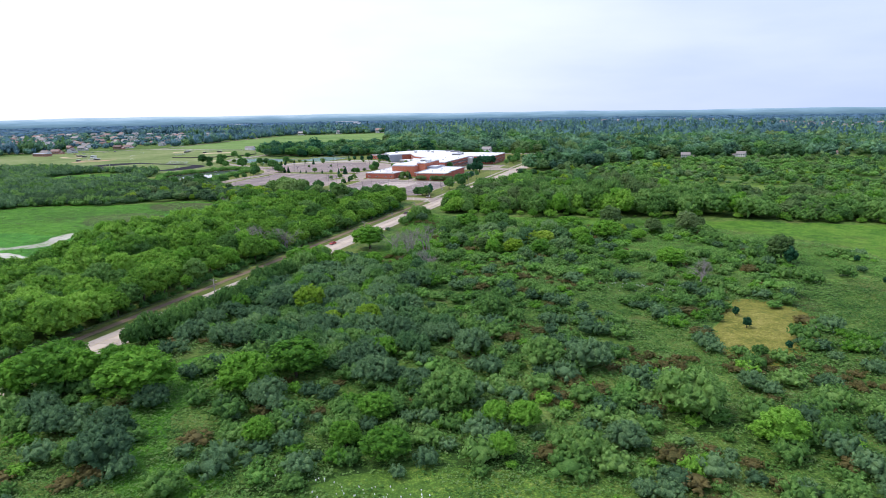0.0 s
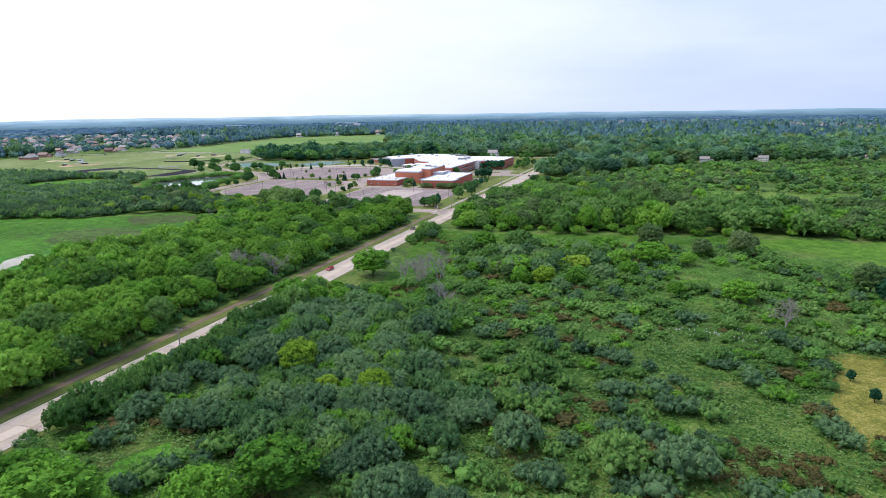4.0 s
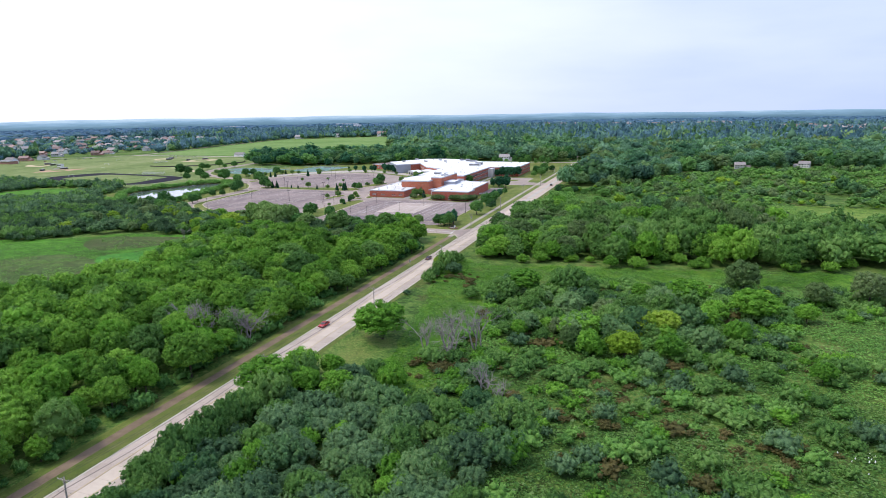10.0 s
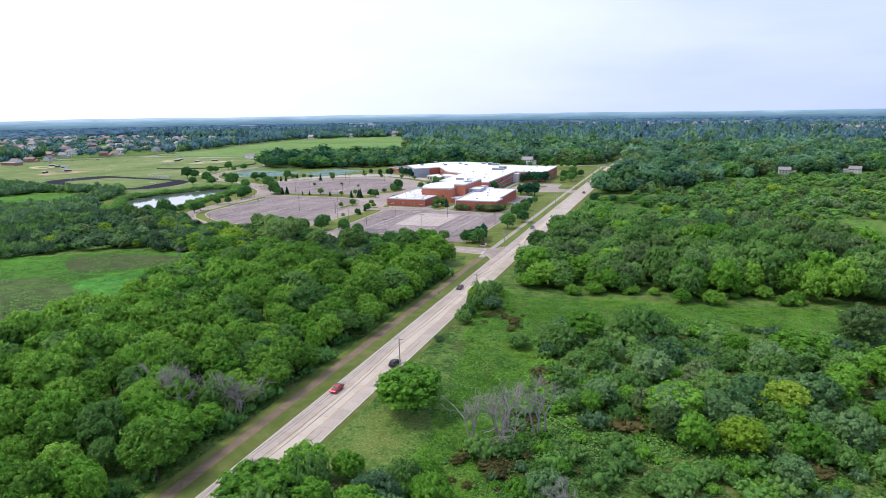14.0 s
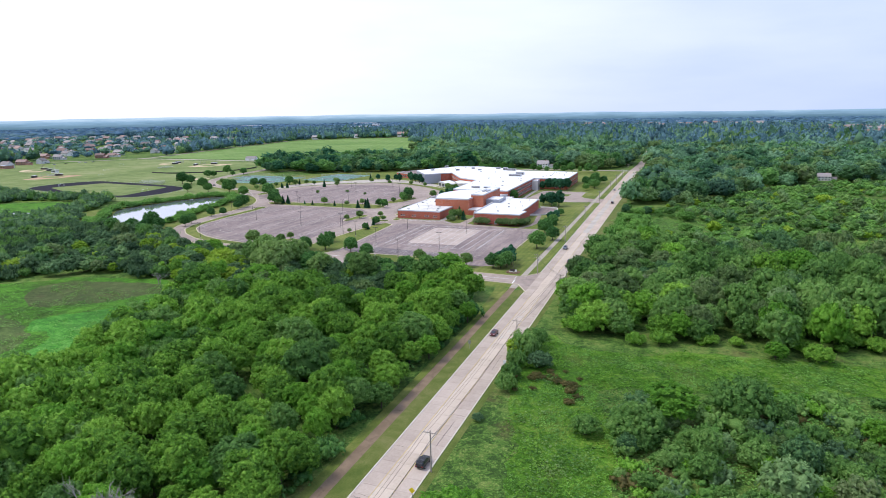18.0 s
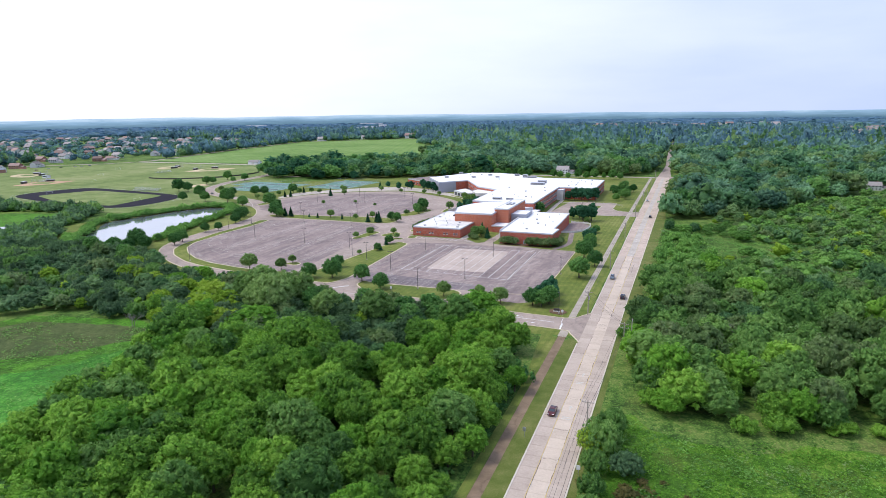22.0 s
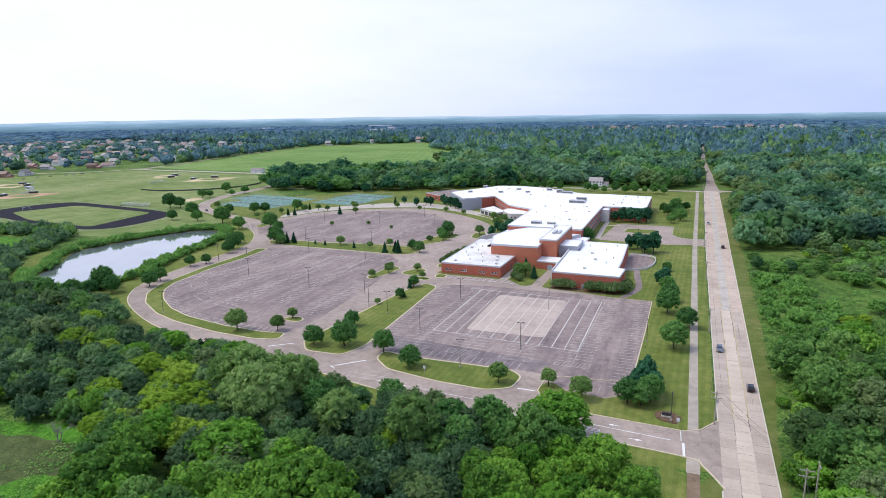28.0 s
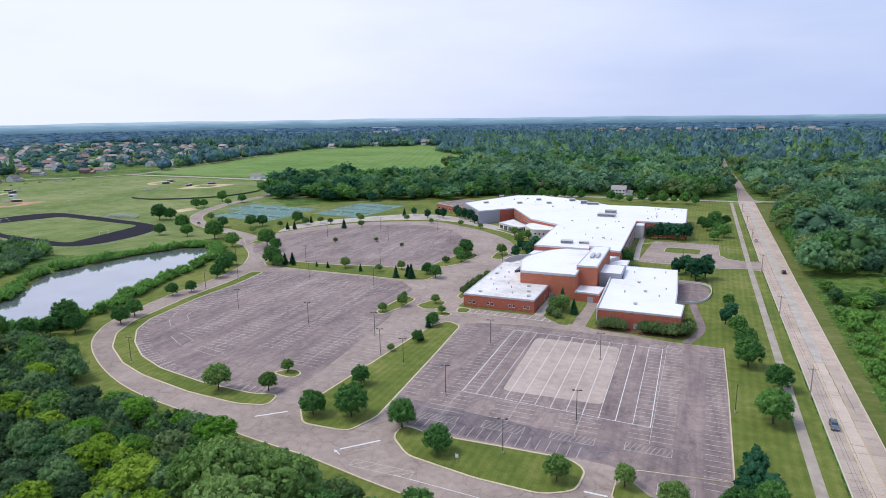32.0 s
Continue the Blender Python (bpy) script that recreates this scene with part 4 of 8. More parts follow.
solid("stall_lines", lines_at([(x, 314, x, 319.6, 0.15) for x in np.arange(-64, -28, 2.7)] + [(x, 259.5, x, 265, 0.15) for x in np.arange(-66, -34, 2.7)], 0.075), "worn_paint", "painted stall lines of the east car park", "road marking", "stuff")
band = thing("band_field", (0, 0, 0), "white practice field lines painted across the car park", "field marking", "", "structure")
for k in range(13):
    x = -101.3 + 4.57 * k
    part("yard_line", lines_at([(x, 66.2 - k * 0.28, x - 0.9, 124.9 - k * 0.13, 0.22 if k in (0, 10, 12) else 0.16)], 0.104), "white_paint", band)
part("edge_line", lines_at([(-101.3, 66.2, -46.4, 62.8, 0.2)], 0.108), "white_paint", band)
part("edge_line", lines_at([(-102.2, 124.9, -47.3, 123.2, 0.2)], 0.108), "white_paint", band)
lanes = thing("drive_marking", (0, 0, 0), "worn painted lines, bars and arrows on the entrance drive", "road marking", "", "structure")
for x0, y0, x1, y1, w in ((-10.6, 5, -11, 11.4, 0.6), (-11.5, 12.2, -11.8, 17.4, 0.2), (-14, 11.8, -48, 14, 0.25), (-30, 9.4, -58, 11.6, 0.15), (-58, 15.6, -100, 18, 0.18), (-118, 23.5, -110.5, 31, 0.6), (-57.6, 27.5, -52.4, 27.5, 0.6), (-150, 30, -143, 36, 0.6)):
    part("lane_line", lines_at([(x0, y0, x1, y1, w)], 0.075), "white_paint", lanes)
part("hatched_area", lines_at(hatch(-112, 17.8, -96, 20.8, 5), 0.076), "worn_paint", lanes)
part("hatched_area", lines_at(hatch(-36, 8.6, -31, 11.0, 4), 0.076), "white_paint", lanes)


def arrow(x, y, turn):
    c, s = math.cos(turn), math.sin(turn)
    shape = [(-1.6, -0.14), (0.2, -0.14), (0.2, -0.55), (1.6, 0), (0.2, 0.55), (0.2, 0.14), (-1.6, 0.14)]
    return Geo().sheet([(x + c * a - s * d, y + s * a + c * d) for a, d in shape], 0.077)


for x, y, turn in ((-22, 9, 0), (-70, 13, 3.1), (-84, 14, 0.1), (-118, 22, 2.6), (-28, 14.6, 3.1)):
    part("arrow", arrow(x, y, turn), "white_paint", lanes)

# ---- pond ----
POND = smooth_line([(-282, 64), (-282, 84), (-291, 112), (-298, 138), (-305, 164), (-314, 188), (-328, 206), (-346, 203), (-357, 180), (-364, 150), (-366, 122), (-345, 95), (-334, 76), (-320, 62), (-300, 55)], True)
solid("pond", Geo().sheet(POND, 0.06), "water", "still pond reflecting the pale sky", "pond", "structure")
solid("pond_bank", Geo().kerb(POND, 0, 0.12, 1.6), "verge", "bare muddy rim of the pond", "bank", "structure")
field("pond", [(-405, 66), (-430, 50), (-448, 70), (-425, 88)], 0.06, "water", "small marsh pool among the shrubs", "pond")

# ---- the school ----
school = thing("school_building", (0, 0, 0), "sprawling red-brick school with flat white roofs and grey trim", "school")


def wing(poly, z, wall="brick", roof_mat="roof", trim="trim_metal", edge=0.55, base=0.0):
    """A block with walls, a trim band at the roof edge and a roof inside a low parapet."""
    n = len(poly)
    body = part("wall", Geo().prism(poly, base, z - edge), wall, school)
    rim = Geo()
    outer = offset(poly, -0.08, True) if area(poly) > 0 else offset(poly, 0.08, True)
    inner = offset(poly, 0.45, True) if area(poly) > 0 else offset(poly, -0.45, True)
    v = [(x, y, zz) for ring, zz in ((outer, z - edge), (outer, z + 0.15), (inner, z + 0.15), (inner, z - 0.1)) for x, y in ring]
    f = [(k * n + i, k * n + (i + 1) % n, (k + 1) * n + (i + 1) % n, (k + 1) * n + i) for k in range(3) for i in range(n)]
    rim.add(v, f)
    part("roof_edge", rim, trim, school)
    part("roof", Geo().sheet(inner, z - 0.02), roof_mat, school)
    return body


def area(poly):
    return sum(a[0] * b[1] - b[0] * a[1] for a, b in zip(poly, poly[1:] + poly[:1])) / 2


def window_row(a, b, z0, z1, count, width, sill=True, side=1, deep=0.06):
    """Windows along a wall from a to b, each with frame, pane and sill."""
    d = Vector((b[0] - a[0], b[1] - a[1]))
    length, t = d.length, d.normalized()
    nrm = Vector((t.y, -t.x)) * side
    turn = math.degrees(math.atan2(t.y, t.x))
    flip = 1 if side > 0 else -1
    for k in range(count):
        c = Vector(a) + t * length * (k + 0.5) / count + nrm * 0.02
        w = width / 2
        key = (round(width, 2), round(z1 - z0, 2), flip)
        if key not in WINDOW:
            h, y = z1 - z0, -flip
            fr = Geo()
            for x0, x1, q0, q1 in ((-w, w, 0, 0.1), (-w, w, h - 0.1, h), (-w, -w + 0.1, 0.1, h - 0.1), (w - 0.1, w, 0.1, h - 0.1)):
                fr.box(x0, min(0, y * 0.12), q0, x1, max(0, y * 0.12), q1)
            if width > 2:
                for s in range(1, int(width / 1.2)):
                    x = -w + s * width / int(width / 1.2)
                    fr.box(x - 0.04, min(0, y * 0.1), 0.1, x + 0.04, max(0, y * 0.1), h - 0.1)
            WINDOW[key] = (fr.mesh("window", M["frame"]), Geo().box(-w + 0.1, min(0, y * deep), 0.1, w - 0.1, max(0, y * deep), h - 0.1).mesh("pane", M["glass"]), Geo().box(-w - 0.1, min(0, y * 0.22), -0.12, w + 0.1, max(0, y * 0.22), 0).mesh("sill", M["pale_wall"]))
        fr, pane, sill_me = WINDOW[key]
        win = part("window", fr, "frame", school)
        win.matrix_basis = pose(c.x, c.y, z0, 0, 0, turn)
        part("pane", pane, "glass", win)
        if sill:
            part("sill", sill_me, "pale_wall", win)


WINDOW = {}
A = [(-132, 148), (-100.4, 148), (-100.4, 173.4), (-113.4, 173.4), (-119, 194), (-117, 208), (-133.4, 212)]
B = [(-73.4, 142), (-42.4, 141.3), (-41.8, 157.2), (-45, 158.5), (-45.2, 175), (-47, 216), (-71, 217), (-71.2, 208.4), (-69.4, 190.2), (-75, 190)]
C = [(-88.2, 173.6), (-113.6, 173.6), (-119.2, 194), (-118.6, 203), (-116.8, 210), (-113, 219), (-108, 225.5), (-103, 228), (-89.8, 228)][::-1]
D = [(-89.8, 184), (-80.4, 184), (-81, 229.4), (-92, 229.6), (-91.8, 228.2), (-89.6, 228.2)]
E_ = [(-124, 239), (-76.6, 237), (-79, 338), (-47.6, 336), (-49, 404), (-83.5, 410), (-107, 409), (-149, 442), (-168, 450), (-196, 446), (-222.6, 389), (-196, 349), (-175, 372), (-149, 325), (-126.6, 309)]
wing(A, 5.6, "brick", "roof_stained")
wing(B, 7.0)
wing(C, 11.4, "brick_orange", edge=0.9)
wing(D, 13.4, "brick_orange", edge=0.7)
wing(E_, 10.0, edge=0.8)
wing([(-88.1, 172.2), (-77.2, 171), (-76.6, 183.9), (-88.1, 183.5)], 4.2, "brick")
wing([(-80.3, 190.4), (-70.2, 190.4), (-70.6, 208.4), (-80.8, 208.2)], 9.2, "clad", trim="clad")
wing([(-124.6, 228.4), (-92.4, 229.9), (-81.2, 229.7), (-77, 236.8), (-124, 238.7)], 7.0, "pale_wall")
wing([(-80.2, 209), (-71.4, 208.8), (-71.6, 236.6), (-76.7, 236.8), (-81, 229.4)], 5.4, "brick")
wing([(-133.6, 212.4), (-117.4, 208.6), (-110.4, 226.4), (-123.6, 228.2), (-127, 222)], 4.6, "pale_wall", "roof_stained")
wing([(-258, 412), (-238, 398), (-225.9, 392.8), (-217, 405), (-228, 432), (-242, 443)], 5.4, "brick", "lot")
wing([(-175.6, 335.4), (-156.6, 318.4), (-150.4, 326.4), (-170, 352)], 4.4, "pale_wall", "roof_stained")
wing(rounded([(-150, 312), (-141, 297), (-127.4, 300), (-127.2, 309.8), (-148.6, 324)], 3.5), 7.6, "pale_wall", trim="pale_wall")
wing([(-82.4, 338.4), (-79.4, 338.3), (-73.4, 337.5), (-73.2, 328), (-78.6, 328)], 8.6, "pale_wall")
wing([(-168, 450.4), (-196, 446.6), (-199, 462), (-172, 466)], 8.4, "brick")
# Grey metal front of the north-west hall.
part("metal_front", Geo().prism([(-196.1, 348.7), (-222.9, 388.8), (-222.7, 389.2), (-195.9, 349.2)], 0.1, 9.3).prism([(-195.9, 348.7), (-183.6, 362.2), (-183.8, 362.5), (-196.2, 349.1)], 0.1, 9.3), "clad", school, "grey metal cladding")
for k in range(6):
    a = Vector((-196.25, 348.75)).lerp(Vector((-222.95, 388.75)), (k + 0.5) / 6)
    part("cladding_seam", Geo().box(a.x - 0.1, a.y - 0.1, 0.2, a.x + 0.1, a.y + 0.1, 9.25), "trim_metal", school)
# Pale coping wall beside the service alley.
part("coping_wall", Geo().prism([(-73.7, 141.7), (-73.3, 141.7), (-74.9, 190), (-75.4, 190)], 0, 7.7), "pale_wall", school, "pale concrete fin wall")
# Curved screen wall by the forecourt.
arc = smooth_line([(-134, 214), (-133, 222), (-129, 228.6), (-124.6, 231)])
part("screen_wall", Geo().kerb(arc, 0, 6.3, 0.5, False), "pale_wall", school, "curved pale precast wall")
part("roof_step", Geo().prism([(-121.5, 191), (-117.6, 196), (-116, 205.5), (-121.5, 207)], 5.6, 6.6), "glass", school, "glazed skylight wedge")

for x in (-129, -127.2, -120.6, -118.8, -111, -109.2, -104.4, -102.8):
    window_row((x - 0.6, 148), (x + 0.6, 148), 1.7, 2.8, 1, 1.1)
window_row((-100.4, 165), (-100.4, 169), 0.3, 2.6, 1, 1.6, False)
window_row((-76.7, 241), (-78.9, 334), 1.2, 3.6, 22, 3.0)
window_row((-76.7, 241), (-78.9, 334), 5.3, 7.6, 22, 3.0)
window_row((-78, 336.4), (-48.5, 336.05), 1.4, 3.4, 5, 1.8)
window_row((-78, 336.4), (-48.5, 336.05), 5.6, 7.4, 5, 1.8)
window_row((-47.7, 339), (-48.9, 402), 1.4, 3.4, 14, 1.8)
window_row((-47.7, 339), (-48.9, 402), 5.6, 7.4, 14, 1.8)
window_row((-149, 325), (-126.6, 309), 5.8, 7.4, 9, 1.3, side=1)
window_row((-175, 372), (-149.4, 325.8), 5.8, 7.4, 16, 1.3)
window_row((-175, 372), (-151, 328.6), 1.2, 3.6, 8, 4.0)
window_row((-170, 347.8), (-157.2, 320), 0.6, 3.4, 3, 6.0, False, side=-1)
window_row((-175.2, 335), (-157.2, 319), 0.5, 3.4, 4, 4.6, False)
window_row((-156.4, 318.7), (-150.6, 326.1), 0.15, 3.7, 2, 4.4, False)
window_row((-148.6, 309.6), (-142.4, 299.4), 4.4, 5.6, 3, 1.2)
window_row((-148.6, 309.6), (-142.4, 299.4), 1.4, 2.6, 3, 1.2)
window_row((-140, 297.3), (-129.4, 299.5), 4.4, 5.6, 4, 1.2)
window_row((-126.5, 305), (-124.1, 243), 5.8, 7.4, 14, 1.5, side=-1)
window_row((-257, 411.2), (-239, 398.6), 1.2, 3.2, 4, 2.4)
for x0, y0, w, z in ((-99, 173.55, 1.8, 2.5), (-81, 171.35, 2.6, 2.6), (-58.6, 141.6, 1.6, 2.3)):
    door = part("door", Geo().box(x0 - w / 2, y0 - 0.12, 0.02, x0 + w / 2, y0 + 0.1, z), "door_paint", school, "grey steel door")
    part("door_handle", Geo().box(x0 + w / 2 - 0.3, y0 - 0.22, 1.0, x0 + w / 2 - 0.2, y0 - 0.1, 1.3), "rim", door)


def roof_unit(x, y, z, w, d, h, turn=0.0):
    u = thing("rooftop_unit", (x, y, z), "grey metal rooftop air handler with dark louvres on the white roof", "air handler", "rooftop units", turn=turn)
    part("casing", Geo().box(-w / 2, -d / 2, 0.25, w / 2, d / 2, h).box(-w / 2 + 0.1, -d / 2 + 0.1, 0, w / 2 - 0.1, d / 2 - 0.1, 0.25), "unit", u)
    part("cover", Geo().box(-w / 2 - 0.08, -d / 2 - 0.08, h, w / 2 + 0.08, d / 2 + 0.08, h + 0.1), "trim_metal", u)
    for k in range(3):
        part("louvre", Geo().box(-w / 2 + 0.3, -d / 2 - 0.06, 0.5 + k * (h - 0.7) / 3, w / 2 - 0.3, -d / 2 + 0.02, 0.5 + (k + 0.6) * (h - 0.7) / 3), "louvre", u)


for x, y, z, w, d, h, turn in ((-108, 250, 10, 6.5, 4, 1.6, 2), (-98.5, 251, 10, 5.5, 2.6, 1.2, 2), (-101, 352, 10, 12, 6, 2.0, 0), (-100, 366, 10, 8, 4, 2.6, 0), (-86, 205, 13.4, 1.4, 9, 0.9, 1), (-83.6, 206, 13.4, 1.2, 9, 0.8, 1), (-205, 392, 10, 4, 3, 1.4, 30), (-178, 398, 10, 4, 3, 1.4, 30), (-168, 422, 10, 4, 3, 1.4, 30), (-140, 425, 10, 5, 4, 1.8, 20), (-155, 405, 10, 4, 3, 1.3, 20), (-120, 408, 10, 9, 3, 1.8, 0), (-128, 412, 10, 5, 5, 2.6, 10), (-205, 435, 10, 4, 3, 1.4, 30)):
    roof_unit(x, y, z, w, d, h, turn)
rng = random.Random(5)
vent_me = Geo().tube((0, 0, 0), (0, 0, 0.8), 0.22, 0.22, 8).tube((0, 0, 0.8), (0, 0, 0.95), 0.36, 0.3, 8).mesh("roof_vent", M["unit"])
hood_me = Geo().box(-0.6, -0.6, 0, 0.6, 0.6, 0.5).box(-0.75, -0.75, 0.5, 0.75, 0.75, 0.7).mesh("exhaust_hood", M["unit"])
vents = [(x, y, 5.6) for x, y in ((-126, 153), (-120, 158), (-112, 155), (-106, 160), (-124, 166), (-115, 164), (-108, 168), (-128, 174), (-123, 180), (-129, 186), (-124, 190), (-130, 196), (-104, 153), (-118, 170))]
vents += [(x, y, 7.0) for x, y in ((-66, 168), (-58, 172), (-52, 166), (-50, 178), (-62, 186), (-56, 196), (-66, 204), (-60, 152), (-52, 208))]
vents += [(rng.uniform(-120, -82), rng.uniform(258, 335), 10.0) for k in range(14)] + [(rng.uniform(-76, -52), rng.uniform(345, 398), 10.0) for k in range(14)] + [(rng.uniform(-190, -130), rng.uniform(385, 430), 10.0) for k in range(9)]
for k, (x, y, z) in enumerate(vents):
    v = new("roof_vent" if k % 3 else "exhaust_hood", vent_me if k % 3 else hood_me)
    v.matrix_basis = pose(x, y, z - 0.03)
    tagged(v, "small grey metal vent on the flat white roof", "roof vent", "roof vents")

# ---- plants ----


def ico(level):
    t = (1 + 5**0.5) / 2
    v = [Vector(p).normalized() for p in ((-1, t, 0), (1, t, 0), (-1, -t, 0), (1, -t, 0), (0, -1, t), (0, 1, t), (0, -1, -t), (0, 1, -t), (t, 0, -1), (t, 0, 1), (-t, 0, -1), (-t, 0, 1))]
    f = [(0, 11, 5), (0, 5, 1), (0, 1, 7), (0, 7, 10), (0, 10, 11), (1, 5, 9), (5, 11, 4), (11, 10, 2), (10, 7, 6), (7, 1, 8), (3, 9, 4), (3, 4, 2), (3, 2, 6), (3, 6, 8), (3, 8, 9), (4, 9, 5), (2, 4, 11), (6, 2, 10), (8, 6, 7), (9, 8, 1)]
    for _ in range(level):
        mid, nf = {}, []
        for tri in f:
            m = []
            for a, b in zip(tri, tri[1:] + tri[:1]):
                key = (min(a, b), max(a, b))
                if key not in mid:
                    mid[key] = len(v)
                    v.append(((v[a] + v[b]) / 2).normalized())
                m.append(mid[key])
            nf += [(tri[0], m[0], m[2]), (tri[1], m[1], m[0]), (tri[2], m[2], m[1]), tuple(m)]
        f = nf
    return np.array([tuple(p) for p in v]), np.array(f)


ICO = [ico(0), ico(1)]


def leafy(rs, lobes, level, cards, size, ragged=0.2, flat=1.0, core=0.88):
    """Crown of lumpy lobes (centre, radius) with leaf sprays standing out of them. Returns vertices, triangles."""
    V, F, n = [], [], 0
    bv, bf = ICO[level]
    for c, r in lobes:
        v = bv * (core + ragged * rs.randn(len(bv), 1).clip(-1.6, 1.6)) * r + c
        V.append(v)
        F.append(bf + n)
        n += len(v)
    if cards:
        rad = np.array([r[2] if np.ndim(r) else r for _, r in lobes])
        pick = rs.choice(len(lobes), cards, p=rad**2 / (rad**2).sum())
        cen = np.array([c for c, _ in lobes])[pick]
        R = np.array([np.broadcast_to(r, 3) for _, r in lobes])[pick]
        d = rs.randn(cards, 3)
        d[:, 2] = np.abs(d[:, 2]) * 1.15 - 0.3
        d /= np.linalg.norm(d, axis=1, keepdims=True)
        at = cen + d * R * (0.9 + 0.26 * rs.rand(cards, 1))
        nrm = d + np.array([0, 0, 0.3]) + 0.5 * rs.randn(cards, 3)
        nrm /= np.linalg.norm(nrm, axis=1, keepdims=True)
        u = np.cross(nrm, rs.randn(cards, 3))
        u /= np.linalg.norm(u, axis=1, keepdims=True)
        w = np.cross(nrm, u)
        s = size * (0.65 + 0.8 * rs.rand(cards, 1))
        leaf = np.stack([at + u * s * 1.1, at - u * s * 0.5 + w * s * 0.9, at - u * s * 0.5 - w * s * 0.9], 1)
        V.append(leaf.reshape(-1, 3))
        F.append(n + np.arange(3 * cards).reshape(-1, 3))
    V = np.concatenate(V)
    V[:, 2] /= flat
    return V, np.concatenate(F)


def crown_lobes(rs, h, r, low, count, squash=1.0, spread=0.62, lump=0.42, tall=0.5):
    """Lobes of a broad crown between the heights low and h."""
    mid, half = (h + low) / 2, (h - low) / 2
    out = [(np.array([0, 0, mid]), np.array([r * 0.66, r * 0.66, half * 0.72]))]
    for k in range(count):
        z = 1 - 1.75 * (k + 0.5) / count
        a = k * 2.39996 + rs.rand() * 0.9
        q = math.sqrt(max(0, 1 - z * z))
        c = np.array([math.cos(a) * q * r * spread, math.sin(a) * q * r * spread, mid + z * half * spread * squash]) + rs.randn(3) * r * 0.07
        k2 = r * lump * (0.75 + 0.5 * rs.rand())
        out.append((c, np.array([k2, k2, k2 * tall])))
    return out


def trunk(h, r, seed, limbs=5, reach=0.5, top=0.8):
    rs = np.random.RandomState(seed)
    g = Geo()
    bend = rs.randn(2) * 0.03 * h
    pts = [(0, 0, 0), (bend[0] * 0.4, bend[1] * 0.4, h * 0.35), (bend[0], bend[1], h * top)]
    g.tube(pts[0], pts[1], r, r * 0.75, 7).tube(pts[1], pts[2], r * 0.75, r * 0.2, 6)
    for k in range(limbs):
        a, z = k * 2.4 + rs.rand(), h * (0.3 + 0.35 * k / max(limbs - 1, 1))
        s = (bend[0] * 0.5, bend[1] * 0.5, z)
        e = (math.cos(a) * reach * h * 0.5, math.sin(a) * reach * h * 0.5, z + h * 0.22)
        g.tube(s, e, r * 0.4, r * 0.1, 5)
    return g


def array_mesh(name, v, f, mat, tone=None):
    me = bpy.data.meshes.new(name)
    me.vertices.add(len(v))
    me.vertices.foreach_set("co", np.ascontiguousarray(v, dtype=np.float32).ravel())
    me.loops.add(3 * len(f))
    me.loops.foreach_set("vertex_index", np.ascontiguousarray(f, dtype=np.int32).ravel())
    me.polygons.add(len(f))
    me.polygons.foreach_set("loop_start", np.arange(0, 3 * len(f), 3, dtype=np.int32))
    me.polygons.foreach_set("use_smooth", np.ones(len(f), bool))
    if tone is not None:
        me.attributes.new("tone", "FLOAT", "POINT").data.foreach_set("value", np.asarray(tone, np.float32))
    me.materials.append(M[mat])
    me.update(calc_edges=True)
    me.validate()
    return me


def conifer(rs, h, r, tiers, sides, cards=0):
    """Tiers of drooping, jagged branches."""
    V, F, n = [], [], 0
    for k in range(tiers):
        z0, z1 = h * (0.06 + 0.86 * k / tiers), h * min(1.0, 0.06 + 0.86 * (k + 1.9) / tiers)
        R = r * (1 - k / tiers) ** 0.85 + 0.08
        a = 2 * math.pi * (np.arange(sides) + rs.rand()) / sides
        rad = R * np.where(np.arange(sides) % 2, 0.62, 1.0) * (0.8 + 0.4 * rs.rand(sides))
        v = np.stack([np.cos(a) * rad, np.sin(a) * rad, z0 + 0.1 * R * rs.randn(sides)], 1)
        V += [v, [[0, 0, z1]], [[0, 0, z0 + 0.1 * (z1 - z0)]]]
        i = np.arange(sides)
        F += [np.stack([n + i, n + (i + 1) % sides, np.full(sides, n + sides)], 1), np.stack([n + (i + 1) % sides, n + i, np.full(sides, n + sides + 1)], 1)]
        n += sides + 2
    return np.concatenate(V), np.concatenate(F)


def scatter(name, models, places, mat, label, category, kind="stuff"):
    """Many plants in one mesh. places: rows of x, y, z, width, height, turn."""
    rs = np.random.RandomState(len(places))
    V, F, T, n = [], [], [], 0
    which = rs.randint(0, len(models), len(places))
    for m, (mv, mf) in enumerate(models):
        p = places[which == m]
        if not len(p):
            continue
        c, s = np.cos(p[:, 5])[:, None], np.sin(p[:, 5])[:, None]
        x, y, z = mv[:, 0][None], mv[:, 1][None], mv[:, 2][None]
        v = np.stack([p[:, 0:1] + (c * x - s * y) * p[:, 3:4], p[:, 1:2] + (s * x + c * y) * p[:, 3:4], p[:, 2:3] + z * p[:, 4:5]], -1)
        V.append(v.reshape(-1, 3))
        F.append((mf[None] + n + (np.arange(len(p)) * len(mv))[:, None, None]).reshape(-1, 3))
        T.append(np.repeat(rs.rand(len(p)), len(mv)))
        n += len(p) * len(mv)
    if not V:
        return None
    return tagged(new(name, array_mesh(name, np.concatenate(V), np.concatenate(F), mat, np.concatenate(T))), label, category, "", kind)


